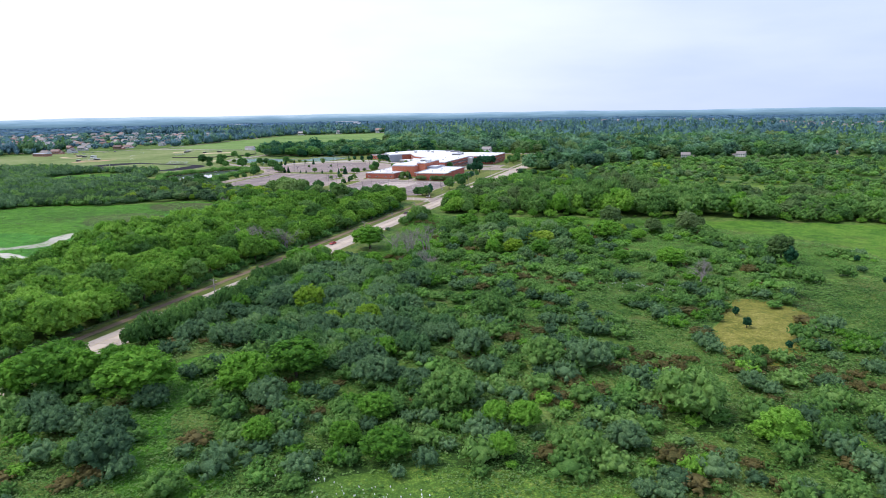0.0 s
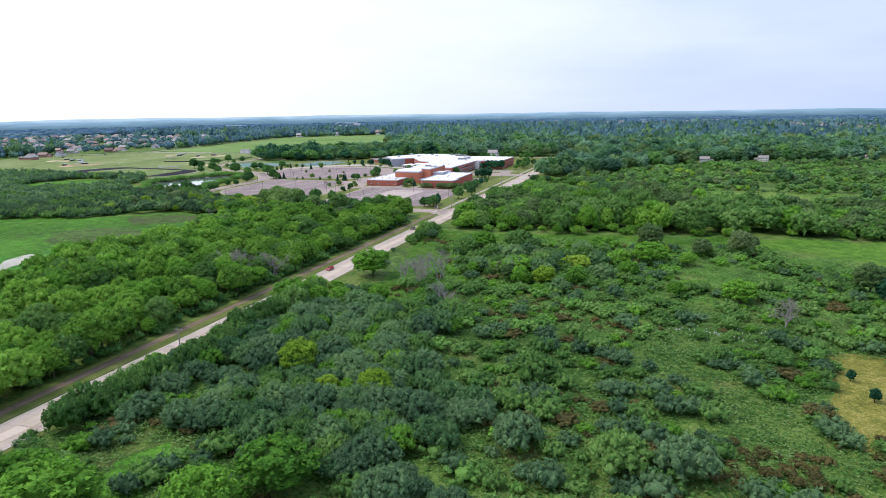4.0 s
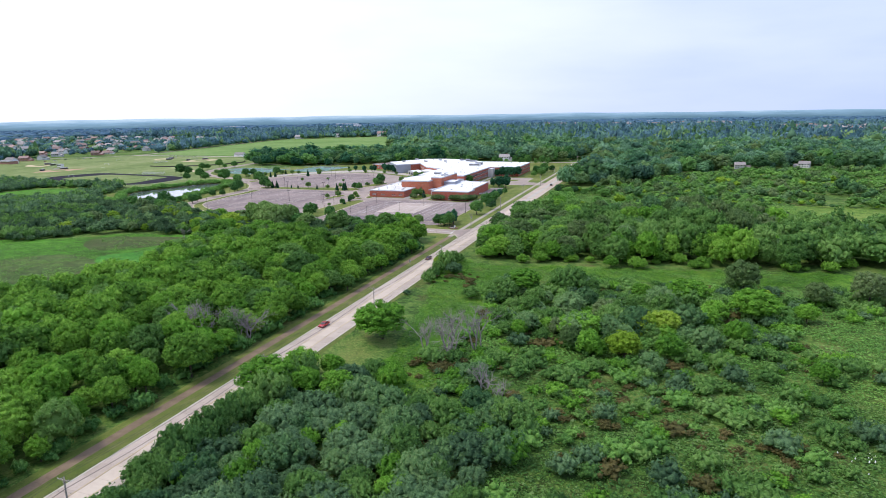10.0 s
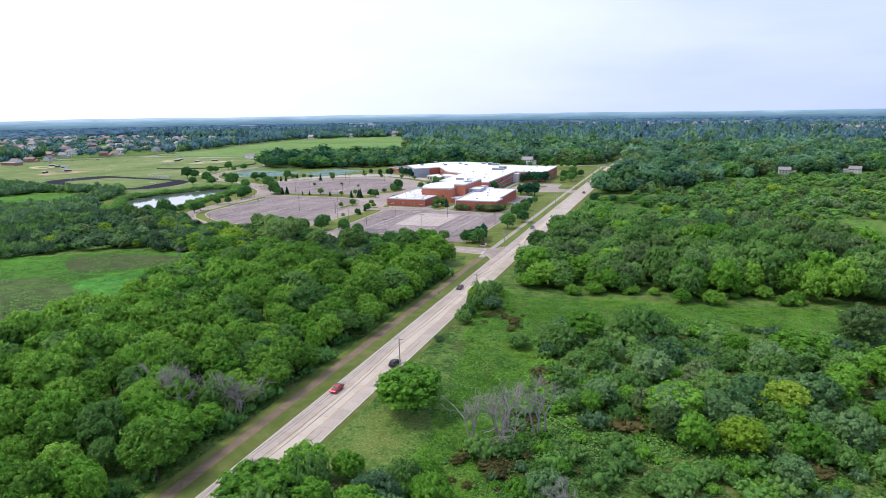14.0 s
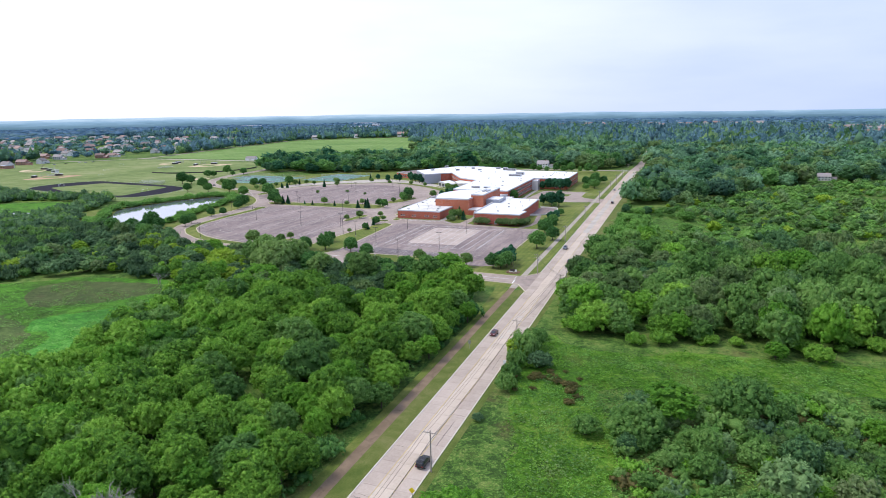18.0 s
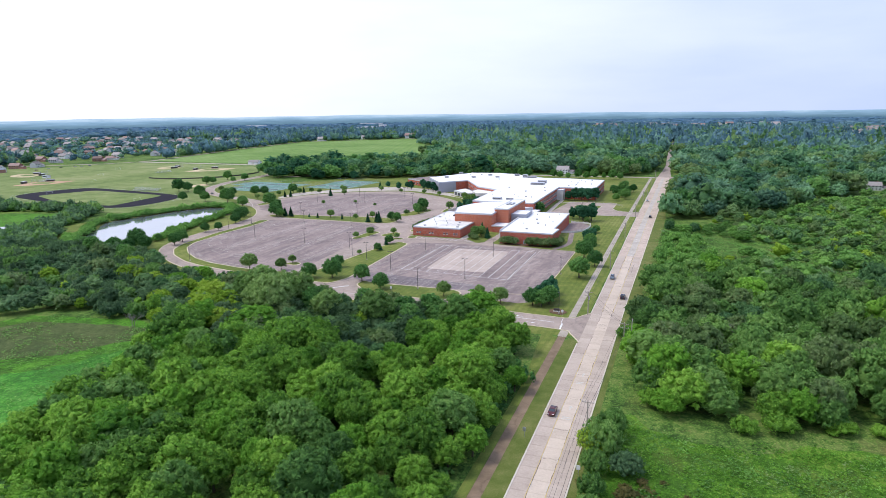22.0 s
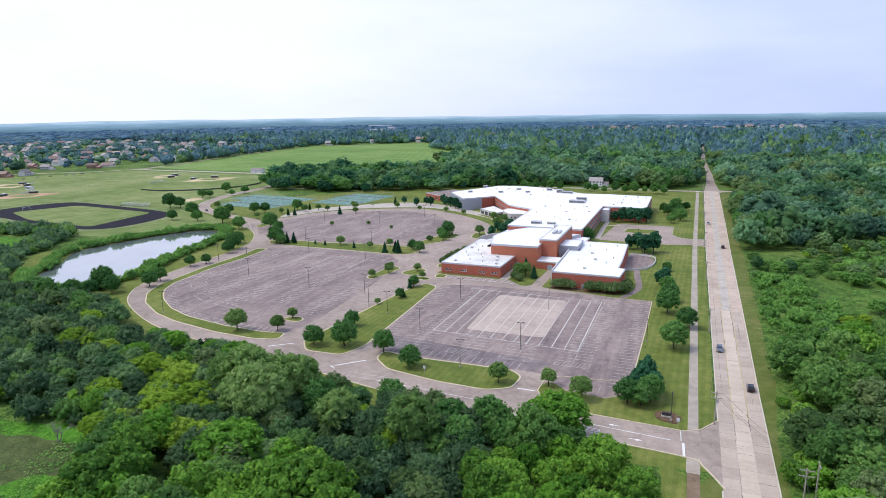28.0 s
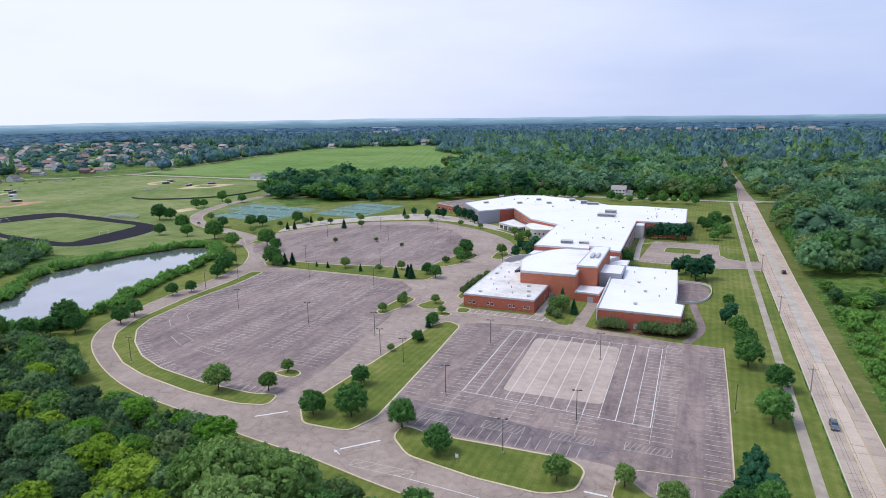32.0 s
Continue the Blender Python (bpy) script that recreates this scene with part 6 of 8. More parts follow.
SCRUB = (("leaf_olive", 0.0, 0.10, 3.9, 8.2, "olive-green scrubby trees near the drive"), ("leaf_mixed", 0.10, 0.16, 3.8, 7.8, "mid-green scrubby trees near the drive"), ("leaf_oak", 0.16, 0.36, 3.6, 7.0, "dark green scrubby trees near the drive"), ("leaf_scrub", 0.36, 0.74, 3.5, 6.6, "deep grey-green scrubby trees near the drive"), ("leaf_blue", 0.74, 0.925, 3.4, 6.2, "blue-green scrubby trees near the drive"), ("leaf_yellow", 0.925, 0.975, 3.0, 6.4, "yellow-green small trees in the brush"), ("leaf_wood", 0.975, 1.0, 3.6, 7.6, "fresh green small trees in the brush"))
strip = jitter(WOOD_W, 5.2, 71)
strip = strip[(strip[:, 1] > -46 + 10 * np.sin(strip[:, 0] * 0.13)) & (strip[:, 0] < -52)]
fringe = jitter([(RX(-460) - 20, -460), (RX(-460) - 15.6, -460), (RX(-40) - 15.6, -40), (-26, -11), (-31, -14), (RX(-40) - 20, -40)], 3.2, 6)
scatter("understorey", [sized(m, 2.0, 2.6) for m in UNIT["bush"]], rows_of(fringe[::2], 1, 1, 4, 0.6), "leaf_park", "dark shrubby undergrowth at the woodland edge", "undergrowth")

# Brush and shrubs between the marsh, the pond and the drive.
BRUSH_W = [(-148, 14), (-200, 22), (-246, 42), (-282, 50), (-330, 52), (-380, 100), (-404, 148), (-440, 168), (-520, 165), (-640, 185), (-760, 120), (-700, -40), (-520, -150), (-340, -180), (-296, -98), (-235, -70), (-190, -38), (-152, -34), (-140, -10)]
CLEAR_ROAD = [(15, 84), (26, 80), (42, 105), (40, 165), (26, 195), (15, 185)]
POOL = [(-395, 62), (-440, 40), (-500, 66), (-505, 130), (-440, 152), (-405, 115)]
spots = jitter(BRUSH_W, 5.2, 9, 1.0, [POOL], warp=8)
spots = spots[~inside(spots[:, 0], spots[:, 1], offset(POND, -4, True)) & ~inside(spots[:, 0], spots[:, 1], offset(PAVED, -5, True))]
val = soft_noise(spots, 0.02, 2.0)
tall = (spots[:, 0] > -270) & (spots[:, 1] > -52) & (np.random.RandomState(7).rand(len(spots)) < 0.4)
trees = np.concatenate([spots[tall], strip])
kinds = 0.6 * np.random.RandomState(70).rand(len(trees)) + 0.4 * soft_noise(trees, 0.06, 3.0)
kinds = np.argsort(np.argsort(kinds)) / len(kinds)
for mat, lo, hi, w, h, label in SCRUB:
    sel = (kinds >= lo) & (kinds < hi)
    for unit, side in (("fine", trees[:, 0] > -200), ("mid", trees[:, 0] <= -200)):
        scatter("brushwood", [sized(m, w, h) for m in UNIT[unit]], rows_of(trees[sel & side], 1, 1, 5, 0.3), mat, label, "brush")
b1 = ~tall & (val > 0.34)
half = np.random.RandomState(17).rand(len(spots)) < 0.7
away = (spots[:, 0] < -330) | (spots[:, 1] < -90)
for unit, sel, size in (("bush", ~away, 3.3), ("bush_far", away, 3.9)):
    scatter("shrubs", [sized(m, size, 4.4) for m in UNIT[unit]], rows_of(spots[b1 & half & sel], 1, 1, 6, 0.35), "leaf_scrub" if unit == "bush" else "leaf_blue", "dense dark grey-green shrubs by the marsh", "shrubs")
    scatter("shrubs", [sized(m, size, 4.4) for m in UNIT[unit]], rows_of(spots[b1 & ~half & sel], 1, 1, 7, 0.35), "leaf_mixed", "green shrubs mixed into the brush", "shrubs")
line = [p for k, p in enumerate(offset(POND, -3.5, True)) if k % 1 == 0]
bank = np.array([(x + dx, y + dy) for (x, y), (dx, dy) in zip(line * 3, np.random.RandomState(5).randn(len(line) * 3, 2) * 1.6)])
scatter("pond_reeds", [sized(m, 2.7, 2.9) for m in UNIT["bush"]], rows_of(bank, 1, 1, 8, 0.5), "leaf_young", "leafy green fringe round the pond", "shrubs")
for x, y, k in ((-270, 56, 1.1), (-274, 66, 1.2), (-264, 62, 1.1), (-272, 48, 1.2), (-262, 42, 1.1), (-250, 36, 1.0), (-300, 50, 1.1), (-286, 46, 1.2), (-276, 84, 0.7)):
    shade.plant(x, y, k, x * 3 % 360)

marsh_tufts = jitter(MARSH, 3.6, 75, 0.8)
marsh_tufts = marsh_tufts[soft_noise(marsh_tufts, 0.05, 12.0) > 0.45]
scatter("marsh_weeds", [sized(m, 2.0, 1.2) for m in UNIT["herb"]], rows_of(marsh_tufts, 1, 1, 76, 0.5), "leaf_young", "tall green sedges and weeds of the marsh", "weeds")
twigs = np.array([(-119, -100), (-121, -87), (-128, -68), (-127, -57), (-124, -94), (-131, -60), (-116, -108), (-135, -50)])
scatter("marsh_edge_shrubs", [sized(m, 3.0, 3.4) for m in UNIT["bush_near"]], rows_of(twigs, 1, 1, 77, 0.4), "leaf_olive", "greyish shrubs at the marsh edge", "shrubs")
for x, y in twigs[:6]:
    dead_tree(x + 2, y - 2, 0.7, x * 9 % 360)
roadside = jitter(CLEAR_ROAD, 5.0, 78, 0.6)
scatter("roadside_growth", [sized(m, 2.4, 3.2) for m in UNIT["bush"]], rows_of(roadside, 1, 1, 79, 0.5), "leaf_young", "light green shrubs beside the road", "shrubs")

# Meadow and brush east of the road.
DARK = [(10, -281), (12, -240), (20, -196), (40, -186), (66, -206), (92, -258), (112, -296), (88, -314), (62, -300), (50, -284), (38, -268), (28, -262), (24, -278)]
MEAD = [(13, -440), (RX(-300) + 9, -300), (RX(-200) + 9, -200), (40, -200), (50, -188), (48, -120), (75, -82), (120, -72), (185, -68), (240, -100), (260, -145), (300, -190), (420, -195), (420, -470), (13, -470)]
OPEN = [[(128, -212), (146, -210), (160, -203), (160, -214), (150, -226), (136, -224)], [(70, -219), (80, -217), (92, -223), (90, -232), (76, -233)], [(177, -250), (179, -226), (186, -208), (203, -205), (208, -232), (198, -254), (186, -263)], [(112, -343), (130, -337), (150, -335), (168, -345), (160, -368), (120, -368), (104, -358)], [(46, -302), (56, -318), (70, -343), (86, -351), (80, -358), (60, -346), (46, -322)]]
dark = jitter([(5, -330), (10, -180), (80, -180), (130, -250), (130, -325), (5, -330)], 4.9, 31, 0.97)
warp = np.stack([soft_noise(dark, 0.05, 3.0), soft_noise(dark, 0.05, 8.0)], 1) * 50 - 25
dark = dark[inside(*(dark + warp).T, DARK) & (dark[:, 0] > RX(-250) + 9)]
kind = np.clip(ranked(dark, 3, 0.05, 0.35) + np.interp(dark[:, 1], [-235, -205], [0.0, 0.45]), 0, 0.999)
rows = rows_of(dark, 1, 1, 9, 0.4)
for mat, lo, hi, w, h, label in (("leaf_blue", 0.0, 0.5, 4.1, 4.6, "dense thicket of domed dark grey-green shrubs"), ("leaf_oak", 0.5, 0.7, 3.7, 4.9, "dark green shrubs within the thicket"), ("leaf_mixed", 0.7, 0.92, 3.3, 4.4, "green shrubs within the thicket"), ("leaf_bright", 0.92, 1.0, 2.9, 4.0, "bright green shrubs within the thicket")):
    scatter("shrub_thicket", [sized(m, w, h) for m in UNIT["dome"]], rows[(kind >= lo) & (kind < hi)], mat, label, "shrubs")
spots = jitter(MEAD, 4.6, 33, 1.0, OPEN, warp=10)
warp = np.stack([soft_noise(spots, 0.05, 3.0), soft_noise(spots, 0.05, 8.0)], 1) * 50 - 25
spots = spots[~inside(*(spots + warp).T, DARK)]
xs = spots[:, 0] + 70 * (soft_noise(spots, 0.03, 50.0) - 0.5)
val = soft_noise(spots, 0.028, 6.0) + np.interp(xs, [110, 185, 230], [0.2, 0.06, -0.2]) + np.where(spots[:, 1] < -300, 0.06, 0)
rs = np.random.RandomState(12)
pick = rs.rand(len(spots))
shrub = val > np.where(spots[:, 0] < 100, 0.42, 0.46)
stem_me = Geo()
for k in range(5):
    a = 1.26 * k
    stem_me.tube((0.15 * math.cos(a), 0.15 * math.sin(a), -0.1), (0.9 * math.cos(a), 0.9 * math.sin(a), 1.5), 0.06, 0.025, 5)
stem_me = stem_me.mesh("stems", M["bark"])


def bush(me, mat, label, m):
    """A shrub: its leafy crown over a bunch of stems."""
    u = thing("shrub", (0, 0, 0), label, "shrub", "shrubs of the meadow")
    u.matrix_basis = m
    part("foliage", me, mat, u)
    part("stems", stem_me, "bark", u)


bushes, broad = {}, {}
for mat, label in (("leaf_blue", "dark blue-green meadow shrub"), ("leaf_mixed", "leafy mid-green meadow shrub"), ("leaf_bright", "bright green meadow shrub")):
    bushes[mat] = [(array_mesh("shrub", *sized(UNIT["bush_near"][k], 2.6, 3.2), mat), label) for k in range(2)]
    broad[mat] = [(array_mesh("shrub", *sized(UNIT["dome"][k], 2.5, 3.2), mat), label) for k in range(2)]
LARGE = ((53.6, -333, 8.5, "leaf_blue"), (35, -346, 9.5, "leaf_blue"), (43, -349, 9, "leaf_blue"), (63, -355, 12, "leaf_blue"), (55, -346, 9.5, "leaf_blue"), (78, -324, 9.7, "leaf_blue"), (157.7, -318, 8.3, "leaf_blue"), (146.6, -280, 12, "leaf_blue"), (97.3, -306, 11, "leaf_blue"), (113.7, -280, 10.9, "leaf_blue"), (184, -281, 6.7, "leaf_blue"), (171, -299, 15.5, "leaf_mixed"), (149.4, -325, 9.7, "leaf_mixed"), (118, -311, 13, "leaf_mixed"), (134.5, -282, 11.8, "leaf_mixed"), (197, -307, 4.3, "leaf_bright"), (188.6, -258, 4.6, "leaf_mixed"), (111, -247, 12, "leaf_mixed"), (49.7, -112, 12.7, "leaf_mixed"), (72, -95, 14.7, "leaf_mixed"), (38.7, -114, 7, "leaf_mixed"), (73.3, -135, 9, "leaf_mixed"), (20.7, -80, 7.5, "leaf_blue"), (14.3, -83, 3.8, "leaf_bright"), (13.6, -116, 3, "leaf_blue"))
for k, (x, y, w, mat) in enumerate(LARGE):
    me, label = broad[mat][k % 2]
    bush(me, mat, label + ", broad and dome-shaped, in tall weeds", pose(x, y, 0, 0, 0, k * 77 % 360) @ Matrix.Diagonal((w / 5, w / 5, w / 5 * 0.92, 1)))
made = len(LARGE)
keepers = shrub & (spots[:, 1] < -150) & (spots[:, 0] < 250)
for (x, y), ok, u, v in zip(spots, keepers, pick, val):
    if ok and u < 0.34 and made < 290:
        blue, green = (0.17, 0.28) if y < -215 else (0.06, 0.26)
        mat = "leaf_blue" if u < blue else "leaf_mixed" if u < green else "leaf_bright"
        me, label = bushes[mat][made % 2]
        k = rs.uniform(0.65, 1.25) * (1.4 if y < -240 and mat != "leaf_bright" else 1.0)
        bush(me, mat, label + " standing in tall weeds", pose(x, y, 0, 0, 0, rs.rand() * 360) @ Matrix.Diagonal((k * 1.15, k * 1.15, k * 0.9, 1)))
        made += 1
rest = shrub & ~(keepers & (pick < 0.34))
q = rs.rand(len(spots))
north = spots[:, 1] > -215
for mat, south_range, north_range, w, h, label in (("leaf_blue", (0.0, 0.32), (0.0, 0.12), 2.1, 2.3, "low dark shrubs of the meadow"), ("leaf_mixed", (0.32, 0.72), (0.12, 0.55), 2.3, 2.3, "low green shrubs of the meadow"), ("leaf_young", (0.72, 0.76), (0.55, 0.75), 2.2, 1.9, "light green shrubs of the meadow"), ("leaf_bright", (0.76, 0.9), (0.75, 0.94), 1.7, 1.6, "low bright shrubs of the meadow"), ("leaf_sumac", (0.9, 1.0), (0.94, 1.0), 2.2, 1.2, "rusty brown sumac patches")):
    lo, hi = (np.where(north, north_range[k], south_range[k]) for k in (0, 1))
    sel = rest & (q >= lo) & (q < hi)
    rows = rows_of(spots[sel], 1, 1, 13, 0.45)
    rows[:, 3:5] *= np.where(spots[sel][:, 1] > -215, 1.15, 1.18)[:, None]
    scatter("meadow_shrubs", [sized(m, w, h) for m in UNIT["bush"]], rows, mat, label, "shrubs")
red = np.concatenate([np.array([cx, cy]) + np.random.RandomState(int(cx)).randn(22, 2) * 1.2 * (sx, sy) for cx, cy, sx, sy in ((158, -275, 7, 3), (140.5, -300, 5, 3), (187.5, -262, 7, 3), (207, -267, 8, 4), (139.5, -277, 6, 3), (119, -251, 5, 4), (165, -270, 6, 3), (215, -272, 10, 4), (128, -200, 7, 4), (152, -145, 9, 4), (102, -178, 5, 5), (92, -196, 4, 6), (60, -212, 3, 5), (24, -90, 5, 4), (50, -180, 4, 4), (190, -155, 8, 4), (230, -285, 10, 5))])
scatter("sumac", [sized(m, 1.2, 0.95) for m in UNIT["bush"]], rows_of(red, 1, 1, 14, 0.4), "leaf_sumac", "rusty brown-red sumac patches in the meadow", "shrubs")
herbs = jitter(MEAD, 2.5, 41, 0.95, [OPEN[2], [(260, -500), (500, -500), (500, -100), (260, -100)]])
herbs = herbs[soft_noise(herbs, 0.06, 11.0) > 0.33]
# Weeds north of an uneven line take the lighter leaf colour.
northern = herbs[:, 1] + 30 * soft_noise(herbs, 0.04, 19.0) > -150
scatter("weeds", [sized(m, 2.3, 1.5) for m in UNIT["herb"]], rows_of(herbs[~northern], 1, 1, 15, 0.5), "leaf_herb", "tall green meadow weeds and goldenrod", "weeds")
scatter("weeds", [sized(m, 2.3, 1.4) for m in UNIT["herb"]], rows_of(herbs[northern], 1, 1, 15, 0.5), "leaf_young", "light green meadow weeds and tall grass", "weeds")
herbs = jitter(BAND, 2.0, 43, 0.9, [[(500, -200), (170, -200), (170, -20), (500, -20)]])
kind = ranked(herbs, 44, 0.08, 0.6)
for mat, lo, hi, w, h, label in (("leaf_lush", 0.0, 0.45, 1.7, 1.0, "lush bright weeds of the open strip"), ("leaf_herb", 0.45, 0.8, 1.8, 1.3, "tall green weeds of the open strip"), ("leaf_young", 0.8, 1.0, 1.5, 1.1, "light green weeds of the open strip")):
    scatter("weeds", [sized(m, w, h) for m in UNIT["herb"]], rows_of(herbs[(kind >= lo) & (kind < hi)], 1, 1, 16, 0.6), mat, label, "weeds")
COPSE = [(46, -104), (72, -90), (110, -96), (128, -112), (122, -146), (98, -168), (72, -162), (46, -142)]
spots = jitter(COPSE, 6.2, 92, 0.8, warp=14)
tone = ranked(spots, 93, 0.04, 0.3)
size = np.random.RandomState(94).gamma(7, 1 / 7.0, len(spots)).clip(0.5, 1.7)
for mat, lo, hi, w, h, label in (("leaf_mixed", 0.0, 0.4, 3.0, 5.6, "mid-green small trees of the meadow copse"), ("leaf_oak", 0.4, 0.7, 3.0, 5.8, "dark green small trees of the meadow copse"), ("leaf_bright", 0.7, 0.86, 2.6, 5.0, "bright green small trees of the meadow copse"), ("leaf_olive", 0.86, 1.0, 2.8, 5.4, "olive-green small trees of the meadow copse")):
    rows = rows_of(spots[(tone >= lo) & (tone < hi)], 1, 1, 95, 0.2)
    rows[:, 3:5] *= size[(tone >= lo) & (tone < hi)][:, None]
    scatter("copse", [sized(m, w, h) for m in UNIT["fine"]], rows, mat, label, "trees")
white = np.concatenate([np.array([cx, cy]) + np.random.RandomState(int(cx) + 1).randn(70, 2) * (sx, sy) for cx, cy, sx, sy in ((156, -199, 8, 4), (120, -349, 9, 2), (250, -240, 8, 5))])
flower = [sized(leafy(np.random.RandomState(k), [(np.array([0, 0, 0.8]), np.array([0.5, 0.5, 0.16]))], 0, 0, 0, 0.3), 0.22, 1.3) for k in range(3)]
scatter("white_flowers", flower, rows_of(white, 1, 1, 17, 0.4), "sign_white", "white wildflower heads in the weeds", "flowers")
verge_bush = np.array([(RX(y) + 10 + 3.5 * abs(math.sin(y * 1.7)), y) for y in np.arange(-303, -196, 3.6)] + [(RX(y) + 9.5 + 2 * abs(math.sin(y * 2.3)), y) for y in np.arange(-98, -50, 8.0)])
scatter("roadside_shrubs", [sized(m, 3.3, 5.6) for m in UNIT["bush_near"][:3]], rows_of(verge_bush, 1, 1, 18, 0.45), "leaf_mixed", "leafy shrubs along the road edge", "shrubs")

# Woods and young growth north-east.
WOOD_E = [(RX(-30) + 12, -46), (34, -54), (70, -47), (110, -40), (165, -32), (250, -28), (330, -25), (330, 66), (300, 75), (200, 62), (120, 70), (72, 70), (50, 82), (30, 88), (13.6, 84), (13.6, 48)]
spots = jitter(WOOD_E, 7.8, 51, 0.97, warp=14)
spots = spots[spots[:, 0] > RX(0) + 11]
rs = np.random.RandomState(52)
tone = 0.2 + 0.55 * soft_noise(spots, 0.022, 15.0) + 0.14 * rs.randn(len(spots)) + np.interp(spots[:, 1], [-50, -20, 30], [-0.22, 0.0, 0.12])
big = rows_of(spots, 1, 1, 19, 0.34)
big[:, 4] *= 0.92 + 0.5 * np.exp(-(((spots[:, 0] - 120) / 70) ** 2))
front = spots[:, 1] < -12 + 12 * np.sin(spots[:, 0] * 0.06)
tone = np.where(front, tone + 0.04, tone)
for mat, lo, hi, label in (("leaf_wood", -9, 0.26, "fresh green trees of the woods east of the road"), ("leaf_bright", 0.26, 0.36, "yellow-green trees of the woods"), ("leaf_mixed", 0.36, 0.64, "mid-green trees of the woods east of the road"), ("leaf_olive", 0.64, 0.8, "olive-green taller trees of the woods"), ("leaf_oak", 0.8, 9, "dark green trees of the woods")):
    for unit, side in (("near", front & (spots[:, 0] < 85)), ("fine", (spots[:, 0] < 170) & ~(front & (spots[:, 0] < 85))), ("mid", spots[:, 0] >= 170)):
        scatter("woodland", [sized(m, 5.1, 9.6) for m in UNIT[unit]], big[(tone >= lo) & (tone < hi) & side], mat, label, "woodland")
edge = jitter([(RX(-30) + 10, -50), (34, -58), (70, -51), (165, -36), (300, -30), (300, -25), (165, -31), (70, -46), (34, -53), (RX(-30) + 13, -44), (RX(30) + 13, 50), (RX(30) + 9, 50)], 4.4, 53, 0.5, warp=16)
scatter("woodland_edge", [sized(m, 2.6, 3.2) for m in UNIT["bush_near"]], rows_of(edge, 1, 1, 20, 0.6), "leaf_wood", "shrubby undergrowth at the edge of the woods", "undergrowth")
YOUNG = [(RX(50) + 12.5, 48), (40, 42), (70, 64), (200, 64), (420, 64), (600, 150), (640, 460), (330, 475), (185, 440), (105, 330), (60, 250), (RX(230) + 13, 215), (RX(150) + 13, 120)]
CLEAR = [[(115, 95), (150, 84), (230, 94), (290, 120), (250, 160), (180, 158), (132, 138)], [(13, 90), (26, 80), (42, 105), (40, 165), (26, 195), (13, 180)]]
spots = jitter(YOUNG, 6.0, 55, 0.9, CLEAR, warp=24)
spots = spots[spots[:, 0] > RX(100) + 13]
val = soft_noise(spots, 0.02, 21.0)
tone = ranked(spots, 58, 0.03, 0.3)
size = np.random.RandomState(59).gamma(7, 1 / 7.0, len(spots)).clip(0.45, 2.0)
for mat, lo, hi, w, h, label in (("leaf_young", 0.0, 0.40, 2.7, 3.4, "light green young trees and tall shrubs"), ("leaf_yellow", 0.40, 0.45, 2.2, 3.6, "yellow-green young trees"), ("leaf_mixed", 0.45, 0.74, 2.7, 3.8, "mid-green young trees"), ("leaf_olive", 0.74, 0.87, 2.6, 4.2, "olive-green young trees"), ("leaf_oak", 0.87, 1.01, 2.8, 5.0, "dark green young trees")):
    sel = ((val > 0.36) | (spots[:, 0] < 75) & (spots[:, 1] > 185) & (val > 0.3)) & (tone >= lo) & (tone < hi)
    for unit, side in (("fine", spots[:, 0] < 60), ("far", spots[:, 0] >= 60)):
        rows = rows_of(spots[sel & side], 1, 1, 22, 0.25)
        rows[:, 3:5] *= size[sel & side][:, None] ** np.array([0.7, 1.0])
        scatter("young_growth", [sized(m, w, h) for m in UNIT[unit]], rows, mat, label + " of the regrowth", "young trees")
low = jitter([(RX(50) + 12.5, 48), (40, 42), (70, 64), (200, 64), (190, 440), (105, 330), (60, 250), (RX(230) + 13, 215), (RX(150) + 13, 120)], 3.1, 57, 0.9)
low = low[(low[:, 0] > RX(100) + 12) & (low[:, 0] < 190)]
scatter("weeds", [sized(m, 2.2, 1.5) for m in UNIT["herb"]], rows_of(low, 1, 1, 23, 0.5), "leaf_young", "tall grass and weeds of the regrowth beside the road", "weeds")

# Woods farther off, with room left for houses and gaps that show them to the camera.
HOMES = [(-964, 745), (-1032, 760), (-977, 874), (-950, 790), (-1233, 896), (-1144, 746), (-1312, 944), (-1411, 958), (-1120, 684), (-1495, 988), (-1536, 1280), (-1126, 983), (-1049, 1026), (-1051, 1086), (-1060, 1220), (-905, 402), (-935, 480), (-948, 604), (-1616, 1368), (-1535, 1230), (-1462, 1126), (-941, 452), (-960, 640), (-1000, 690), (-985, 920), (-1010, 985), (-1075, 830), (-1180, 820), (-1260, 770), (-1340, 830), (-1090, 900), (-1170, 1060), (-1250, 1040), (-1330, 1120), (-1200, 660), (-1300, 640), (-1420, 720), (-1520, 800), (-1620, 900), (-1700, 1050), (-1400, 1230), (-1150, 1180), (-1240, 1230), (-1080, 640), (-1380, 560), (-1500, 640), (-1700, 700), (-1820, 860), (-1000, 560), (-1060, 580), (-1160, 590), (-1260, 560)]
WOODS_HOME = (-119, 560)
east = [(182, 470), (206, 566), (252, 494), (198, 672), (342, 627), (425, 614), (300, 560), (380, 560)]
SUBURB = [(330, 1500), (640, 1420), (800, 1900), (600, 2120), (370, 2080)]
rs = np.random.RandomState(81)
far_east = [tuple(p) for p in jitter(SUBURB, 46, 82, 0.62)]
far_east += [tuple(p) for p in jitter([(-500, 2480), (380, 2420), (400, 2900), (-540, 2920)], 74, 83, 0.42)]
